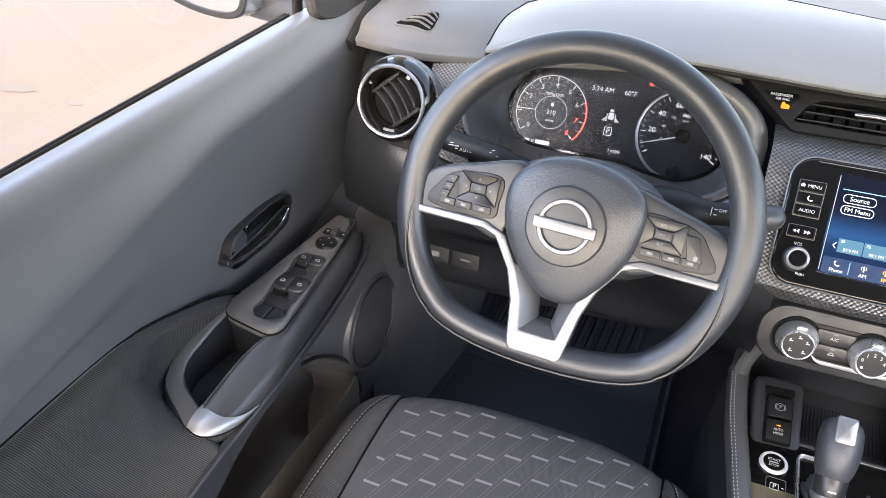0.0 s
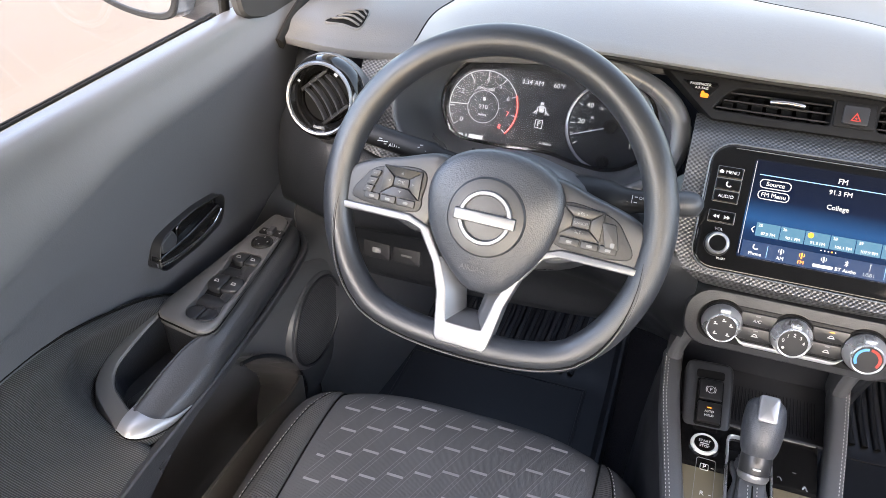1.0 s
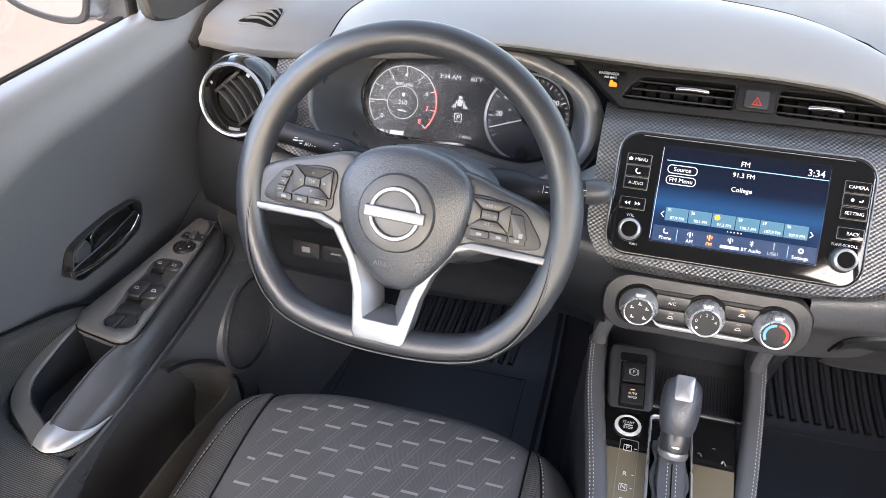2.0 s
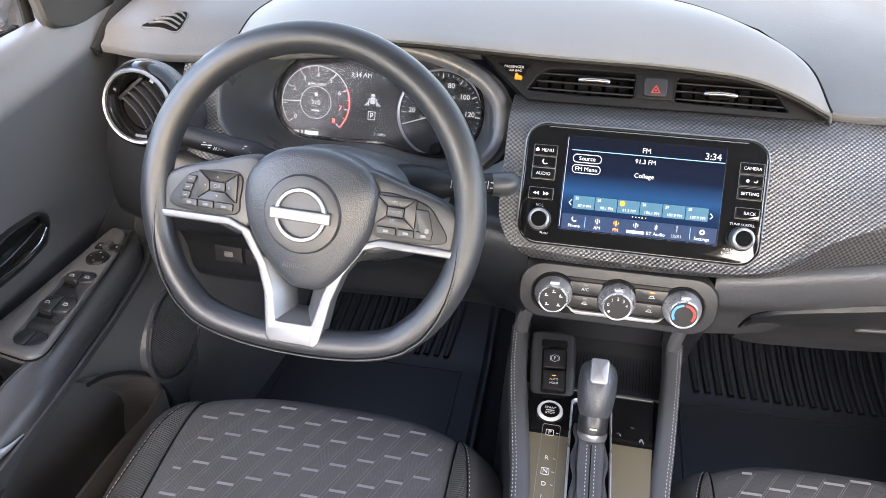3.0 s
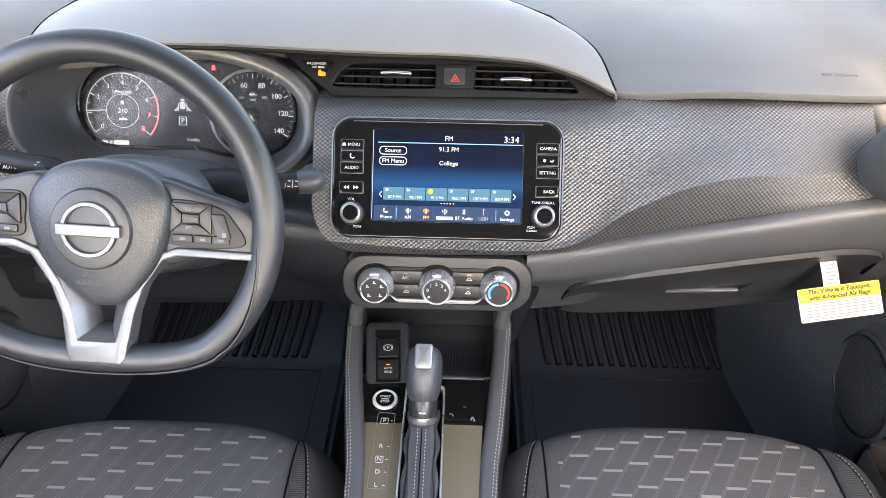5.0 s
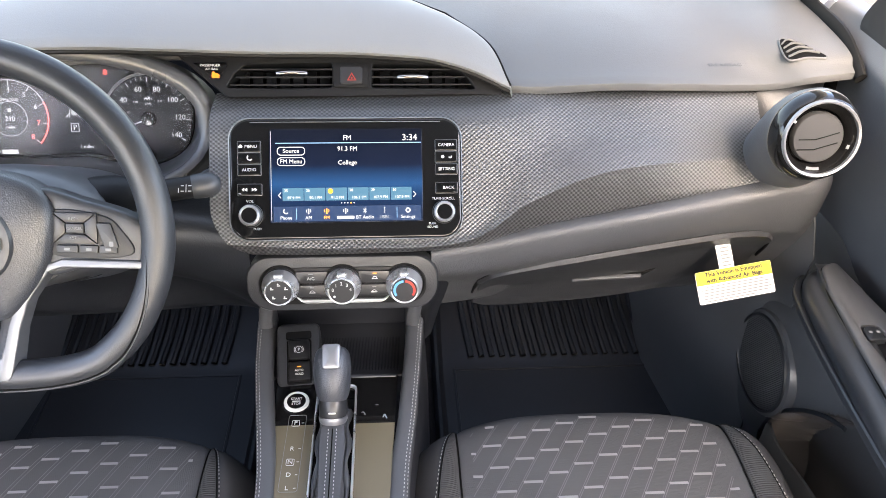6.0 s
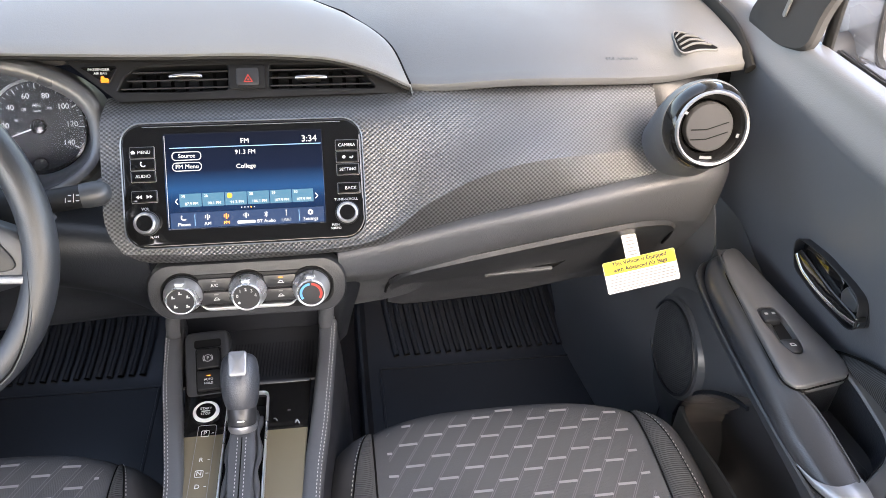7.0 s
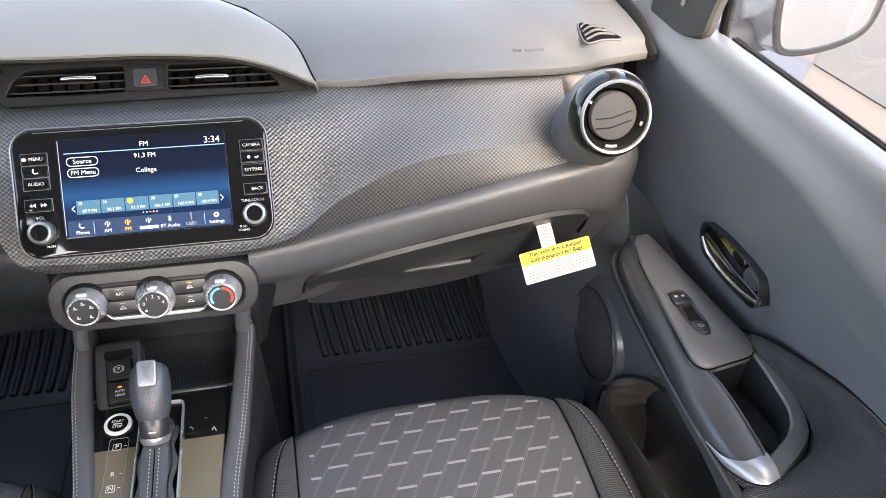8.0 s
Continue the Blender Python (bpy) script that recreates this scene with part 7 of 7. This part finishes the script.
    if s < 0:
        x, y = P(0.649, -0.027)
        k = sub("mirror_selector", rrect(0.036, 0.0135, 0.003, cx=x, cy=y - 0.0), 0.0025, 0.001, VANE)
        sub("selector_tab", rrect(0.009, 0.0145, 0.002, cx=x, cy=y), 0.006, 0.0015, SATIN, 0.0055, parent=k)
        for dx in (-0.012, 0.012):
            part("arrow", flat([(x + dx - 0.0015, y), (x + dx + 0.0012, y + 0.0018), (x + dx + 0.0012, y - 0.0018)], 0.0003, 0.0061), SYMBOL, k)
        x, y = P(0.649, -0.053)
        k = part("mirror_knob", lathe([(0.0150, 0.0030), (0.0148, 0.0058), (0.0138, 0.0074), (0.0128, 0.0074), (0.0118, 0.0060), (0.0110, 0.0058), (0.0104, 0.0070), (0.006, 0.0076), (0.001, 0.0078)], 40, x, y), VANE, plate, "round black mirror adjuster")
        part("marks", merge([flat([(x + 0.0085 * math.cos(a) + 0.0014 * math.cos(a + b), y + 0.0085 * math.sin(a) + 0.0014 * math.sin(a + b)) for b in (0, 2.1, 4.2)], 0.0003, 0.0076) for a in (0, 1.57, 3.14, 4.71)]), SYMBOL, k)
        for dy, w, front, back, up in ((-0.092, 0.021, 0.0115, 0.0095, 1), (-0.146, 0.024, 0.016, 0.014, 1), (-0.204, 0.0205, 0.0125, 0.0125, 0)):
            for sd in (-1, 1):
                x, y = P(0.649 + (dy + 0.092) * 0.07, dy)
                # half of a D-shaped pair: straight middle and front edge, rounded outside
                o = [(0.0005, front), (w * 0.72, front * 0.92), (w * 0.97, front * 0.35), (w, -back * 0.25), (w * 0.84, -back * 0.8), (w * 0.45, -back), (0.0005, -back)]
                o = resample(rounded([(x + sd * u, y + v) for u, v in o], 0.0035, 4), 40)
                k = sub("window_switch", o, 0.0082 if up else 0.0055, 0.0022, KEYBLACK, -0.0045, 0.0010 if up else -0.0010)
                if up:
                    pictogram(x + sd * w * 0.5, y, 0.0046, k)
        scoop = lambda y0: part("scoop", sweep([P(0.6645 + (y0 + 0.12) * 0.07, y0) + (-0.004,), P(0.6265 + (y0 + 0.12) * 0.07, y0 - 0.002) + (-0.004,)], 0.011, 0.004, n=12), KEYBLACK, plate)
        for y0 in (-0.118, -0.177):
            scoop(y0)
    else:
        for yy, v in ((-0.1185, 1), (-0.1735, -1)):
            x, y = P(0.647, yy)
            o = [(x - 0.0112, y - v * 0.0115), (x + 0.0112, y - v * 0.0115), (x + 0.0104, y + v * 0.004), (x + 0.005, y + v * 0.0125), (x - 0.005, y + v * 0.0125), (x - 0.0104, y + v * 0.004)]
            k = sub("lock_switch" if v > 0 else "window_switch", resample(rounded(o, 0.0035, 4), 40), 0.0088, 0.0024, KEYBLACK, -0.0045, 0.0012)
            if v > 0:
                for dx in (-0.0048, 0.0048):
                    part("symbol", flat(rrect(0.0042, 0.0034, 0.0008, cx=x + dx, cy=y), 0.0003, 0.0054), SYMBOL, k)
            else:
                pictogram(x, y, 0.0054, k)
    # pull cup: a flat-topped crisp surround with a deep black well
    def crisp(pts, n):
        p = [X(*q) for q in pts]
        out = []
        for i, b in enumerate(p):
            if 0 < i < len(p) - 1:
                for f in (0.0, 0.25, 0.5, 0.75, 1.0):
                    a0, c0 = b.lerp(p[i - 1], 0.32), b.lerp(p[i + 1], 0.32)
                    out.append(a0 * (1 - f) ** 2 + b * 2 * f * (1 - f) + c0 * f * f)
            else:
                out.append(b)
        return out
    ou = crisp(((0.699, -0.196, 0.9465), (0.705, -0.240, 0.941), (0.710, -0.300, 0.926), (0.7020, -0.324, 0.920), (0.686, -0.339, 0.9155), (0.644, -0.3625, 0.9055)), 36)
    inn = crisp(((0.688, -0.210, 0.9460), (0.692, -0.243, 0.9395), (0.696, -0.292, 0.926), (0.6900, -0.309, 0.920), (0.680, -0.320, 0.9155), (0.6405, -0.3415, 0.9090)), 36)
    out = Vector((s, 0, 0))
    cup = part("pull_cup", loft([[q + out * 0.006 + Vector((0, -0.004, -0.030)) for q in ou], [q + out * 0.0012 + Vector((0, -0.0008, -0.0040)) for q in ou], [q + Vector((0, 0, -0.0008)) for q in ou], [a.lerp(b, 0.10) for a, b in zip(ou, inn)], [a.lerp(b, 0.92) for a, b in zip(ou, inn)], [q + Vector((0, 0, -0.001)) for q in inn], [q - out * 0.001 + Vector((0, 0, -0.004)) for q in inn]], thick=0.001), PLATE, dr, "satin grey pull cup surround", angle=28)
    part("cup_wall", loft([[q - out * 0.0006 + Vector((0, 0.0005, -0.003)) for q in inn], [Vector((q.x - s * 0.003, q.y + 0.003, 0.880)) for q in inn]], thick=0.001), LOWERSHADE, dr, "black cup wall")
    part("cup_floor", flat(ccw([P(*q) for q in ((0.628, -0.22), (0.70, -0.21), (0.704, -0.29), (0.690, -0.33), (0.645, -0.352), (0.632, -0.345))]), 0.003, 0.884), PLASTIC, dr)
    a, b = P(0.657, -0.318)
    part("cup_tray", slab(ccw(rounded([P(*q) for q in ((0.648, -0.262), (0.664, -0.262), (0.676, -0.314), (0.648, -0.338))], 0.006)), 0.006, 0.002, z=0.886), LOWERSHADE, dr)
    part("cup_plug", lathe([(0.009, 0.0), (0.0085, 0.002), (0.001, 0.0025)], 28, a, b), VANE, cup).matrix_basis = Matrix.Translation((0, 0, 0.892))
    # inner handle
    hm = door_frame_matrix(s, 0.686, -0.145, 1.019, 0)
    f = -s
    out = ccw(rounded([(f * x, y) for x, y in [(-0.063, -0.017), (-0.052, 0.014), (-0.027, 0.0185), (0.024, 0.0195), (0.072, 0.0125), (0.073, -0.004), (0.060, -0.0245), (0.008, -0.0295), (-0.054, -0.026)]], 0.010))
    bez = part("handle_recess", rim_frame(inset(out, -0.001), out, 0.003, 0.0008, drop=-0.018), PLASTIC, dr, "black handle recess")
    bez.matrix_basis = hm
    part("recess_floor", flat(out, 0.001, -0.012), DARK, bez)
    edge = [(-0.061, -0.012), (-0.030, -0.0185), (0.010, -0.0205), (0.044, -0.0170), (0.064, -0.0060)]
    lv = [(f * x, y) for x, y in edge + [(0.062, 0.004), (0.030, 0.000), (-0.010, -0.004), (-0.061, -0.004)]]
    lever = part("door_lever", slab(ccw(rounded(lv, 0.006)), 0.013, 0.003, z=-0.009), GLOSS, bez, "gloss black door lever")
    part("chrome_edge", sweep(spline([(f * x, y - 0.0008, 0.0005) for x, y in edge], 20), [0.0042] * 20, [0.0040] * 20, n=12), CHROME, lever, "bright chrome lower edge")
    part("lever_back", slab(ccw(rounded([(f * x, y) for x, y in [(0.062, -0.003), (0.010, -0.012), (-0.022, -0.010), (-0.014, 0.013), (0.022, 0.017), (0.060, 0.011)]], 0.006)), 0.008, 0.004, z=-0.012), GLOSS, bez)
    part("lock_tab", slab(ccw(rounded([(f * x, y) for x, y in [(-0.052, 0.011), (-0.030, 0.0165), (-0.024, 0.004), (-0.030, -0.006), (-0.054, -0.003)]], 0.004)), 0.012, 0.002, z=-0.009), SATIN, bez, "small lock tab")
    # map pocket
    rows = []
    for y, d, zt in ((0.012, 0.672, 0.60), (0.006, 0.660, 0.655), (-0.012, 0.640, 0.672), (-0.030, 0.628, 0.690), (-0.08, 0.622, 0.694), (-0.17, 0.620, 0.712), (-0.29, 0.618, 0.72), (-0.45, 0.616, 0.72), (-0.68, 0.616, 0.72)):
        rows.append([X(d + 0.012, y, 0.44), X(d - 0.002, y, 0.52), X(d, y, zt - 0.004), X(d + 0.002, y, zt), X(d + 0.006, y, zt), X(d + 0.008, y, zt - 0.004), X(d + 0.010, y, 0.47)])
    cols = [spline([r[i] for r in rows], 36) for i in range(7)]
    part("map_pocket", loft([[c[j] for c in cols] for j in range(36)]), BEIGE, dr, "moulded door pocket wall")
    part("pocket_floor", loft([[X(d, y, 0.475) for d in (0.60, 0.64, 0.71)] for y in (0.0, -0.3, -0.68)], thick=0.004), PLASTIC, dr)
    # window seals, sail panel, outer skin
    for d, r in ((0.7285, 0.0014), (0.7335, 0.0018)):
        part("belt_seal", sweep([X(d, y, 1.224 + 0.03 * y + 0.001) for y in (0.03, -0.2, -0.45, -0.70)], r, 0.0022, n=8), SEAL, dr, "black rubber window seal")
    part("window_channel", sweep(spline([X(0.730, 0.052, 1.215), X(0.720, 0.042, 1.28), X(0.70, 0.014, 1.38), X(0.66, -0.05, 1.48)], 12), 0.006, 0.009, n=10, up=(0, 1, 0)), SEAL, dr)
    rows = []
    for dd, k in ((0.0, 0.94), (0.004, 1.0), (0.012, 1.0)):
        o = spline2([(0.180, 1.208), (0.115, 1.206), (0.075, 1.211), (0.044, 1.226), (0.038, 1.27), (0.012, 1.36), (0.045, 1.375), (0.12, 1.32), (0.18, 1.245)], 40)
        cy, cz = 0.10, 1.27
        rows.append([X(0.694 + dd + (z - 1.21) * 0.12, cy + (y - cy) * k, cz + (z - cz) * k) for y, z in o])
    part("sail_panel", loft(rows, closed=True, cap=True), MATTE, dr, "black plastic corner panel")
    q = part("tweeter_slot", slab(rrect(0.007, 0.026, 0.0033), 0.002, 0.0006), INK, dr)
    q.matrix_basis = door_frame_matrix(s, 0.694 + 0.003, 0.105, 1.255, 12)
    sk = loft([[X(0.745, y, 1.196 + 0.03 * y), X(0.79, y, 1.12), X(0.83, y, 0.85), X(0.80, y, 0.45)] for y in (0.4, 0.1, -0.3, -0.72)], thick=0.004)
    part("outer_skin", sk, PAINT, dr, "white painted outer skin")


GRILLE = mat("speaker_mesh", (0.045, 0.045, 0.046), 0.5, grain="dots", size=0.004, bump=0.4, depth=0.0006)
car_door(-1)
car_door(1)


def door_mirror(s):
    mr = thing("door_mirror", Matrix.Translation((side(s, 1.0), 0.22, 1.205 if s > 0 else 1.222)) @ pose(0, 0, 0, 84, 0, 18 * s), "grey painted door mirror on a black foot", "door mirror", "door mirrors")
    o = spline2([(-s * 0.105, 0.045), (-s * 0.100, -0.035), (-s * 0.070, -0.066), (s * 0.03, -0.074), (s * 0.120, -0.060), (s * 0.150, -0.010), (s * 0.145, 0.05), (s * 0.10, 0.078), (-s * 0.07, 0.072)], 48)
    o = ccw(o)
    rows = [[Vector((x, y, 0.0)) for x, y in o], [Vector((x * 1.04, y * 1.05, 0.004)) for x, y in o], [Vector((x * 1.04, y * 1.06, -0.015)) for x, y in o], [Vector((x * 0.98, y * 1.0, -0.06)) for x, y in o], [Vector((x * 0.8, y * 0.8, -0.095)) for x, y in o], [Vector((x * 0.4, y * 0.4, -0.11)) for x, y in o]]
    part("housing", loft(rows, closed=True, cap=True), HOUSE, mr, "grey painted mirror housing")
    part("rim", rim_frame([(x * 1.055, y * 1.075) for x, y in o], [(x * 0.945, y * 0.93) for x, y in o], 0.006, 0.002, z=0.002, drop=0.0), VENTBLACK, mr, "black mirror rim")
    part("mirror_glass", flat([(x * 0.955, y * 0.945) for x, y in o], 0.001, 0.0045), MIRROR, mr, "mirror glass")
    part("foot", sweep([(-s * 0.26, -0.02, -0.06), (-s * 0.16, -0.05, -0.05), (-s * 0.05, -0.05, -0.05)], [0.03, 0.026, 0.03], [0.02, 0.018, 0.02], n=12), PLASTIC, mr, "black mirror foot")


door_mirror(-1)
door_mirror(1)


# ---- floor mats and kick panels ----
FLOOR = spline([(0, -0.6, 0.465), (0, 0.1, 0.468), (0, 0.30, 0.470), (0, 0.36, 0.478), (0, 0.45, 0.520), (0, 0.55, 0.60), (0, 0.62, 0.69)], 60)


def floor_z(y):
    for a, b in zip(FLOOR, FLOOR[1:]):
        if a.y <= y <= b.y:
            return a.z + (b.z - a.z) * (y - a.y) / (b.y - a.y)
    return FLOOR[0].z if y < FLOOR[0].y else FLOOR[-1].z


def floor_mat(x0, x1, label, inner):
    m = thing("floor_mat", Matrix(), label, "floor mat", "rubber mats")
    def on(x, y, h):
        return Vector((x, y, floor_z(y) + h))
    rows = []
    for i in range(40):
        y = -0.20 + 0.79 * i / 39
        w = 0.010 if y < 0.5 else 0.010 + (y - 0.5) * 0.5
        rows.append([on(x0 + w - 0.006, y, 0.002), on(x0 + w, y, 0.020), on(x0 + w + 0.006, y, 0.021), on(x0 + w + 0.016, y, 0.009)] + [on(x0 + w + 0.016 + (x1 - x0 - 2 * w - 0.032) * k / 8, y, 0.009) for k in range(1, 8)] + [on(x1 - w - 0.016, y, 0.009), on(x1 - w - 0.006, y, 0.021), on(x1 - w, y, 0.020), on(x1 - w + 0.006, y, 0.002)])
    part("mat_body", loft(rows), RUBBER, m, "black rubber mat with raised rim")
    a, b = inner
    for y0, y1, xa, xb in ((0.315, 0.315, a, b), (-0.15, 0.315, a, a), (-0.15, 0.315, b, b)):
        part("inset_ridge", sweep([on(xa + (xb - xa) * i / 20, y0 + (y1 - y0) * i / 20, 0.0095) for i in range(21)], 0.0028, 0.0022, n=8), RUBBER, m)
    n = int((b - a) / 0.0205)
    lean_x = 0.032 if a > 0 else -0.032
    for k in range(n + 1):
        x = a + 0.004 + (b - a - 0.008) * k / n
        part("rib", sweep([on(x + lean_x * (1 - i / 12), 0.345 + 0.215 * i / 12, 0.012) for i in range(13)], 0.0062, 0.0055, n=8), RUBBER, m)


floor_mat(-0.650, -0.185, "black rubber driver's floor mat with ribs", (-0.600, -0.250))
floor_mat(0.120, 0.610, "black rubber passenger floor mat with ribs", (0.168, 0.578))

for s, nm in ((-1, "left"), (1, "right")):
    rows = []
    for y, d in ((0.05, 0.660), (0.08, 0.652), (0.14, 0.635), (0.25, 0.62), (0.42, 0.60), (0.62, 0.58)):
        rows.append([Vector((side(s, d + 0.0), y, 0.935 if y < 0.07 else 1.0)), Vector((side(s, d - 0.004), y, 0.85)), Vector((side(s, d - 0.010), y, 0.68)), Vector((side(s, d - 0.018), y, 0.54)), Vector((side(s, d - 0.035), y, 0.465))])
    cols = [spline([r[i] for r in rows], 24) for i in range(5)]
    tagged(part("trim_kick_" + nm, loft([spline([c[j] for c in cols], 20) for j in range(24)], thick=0.003), KICK), "smooth dark plastic kick panel", "kick panel", kind="structure")
    sill = sweep(spline([(side(s, 0.645), 0.10, 0.475), (side(s, 0.655), -0.2, 0.475), (side(s, 0.66), -0.7, 0.475)], 12), 0.035, 0.025, n=12)
    tagged(part("trim_sill_" + nm, sill, PLASTIC), "black plastic door sill", "sill", kind="structure")


# ---- air bag tag on the glovebox ----
def airbag_tag():
    tg = thing("airbag_tag", lean((0.5165, 0.0265, 0.9150), 37, 0, 9.0) @ Matrix.Scale(0.88, 4), "white and yellow paper air bag tag hung on the glovebox", "paper tag")
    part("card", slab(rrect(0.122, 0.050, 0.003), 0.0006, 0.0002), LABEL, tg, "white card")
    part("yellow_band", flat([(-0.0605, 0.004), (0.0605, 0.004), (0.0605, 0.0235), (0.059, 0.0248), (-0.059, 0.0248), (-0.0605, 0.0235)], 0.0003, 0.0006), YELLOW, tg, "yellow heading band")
    words("This Vehicle is Equipped", 0.0092, INKBLACK, tg, at(0, 0.0192, 0.0017), stretch=1.02, bold=0.00022)
    words("with Advanced Air Bags", 0.0092, INKBLACK, tg, at(0, 0.0098, 0.0017), stretch=1.02, bold=0.00022)
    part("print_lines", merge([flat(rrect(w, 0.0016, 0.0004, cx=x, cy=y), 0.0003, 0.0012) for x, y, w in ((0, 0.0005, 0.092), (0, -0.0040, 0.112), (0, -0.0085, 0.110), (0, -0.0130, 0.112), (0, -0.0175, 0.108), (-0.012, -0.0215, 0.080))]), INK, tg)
    st = loft([[Vector((x, y, z)) for x in (-0.021, 0.003)] for y, z in ((0.022, 0.0008), (0.045, 0.0015), (0.066, 0.0), (0.078, -0.006), (0.080, -0.02))], thick=0.0006)
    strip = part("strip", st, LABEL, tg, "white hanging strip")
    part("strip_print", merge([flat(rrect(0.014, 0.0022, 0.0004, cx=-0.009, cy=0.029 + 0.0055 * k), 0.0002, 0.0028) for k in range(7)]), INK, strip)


airbag_tag()
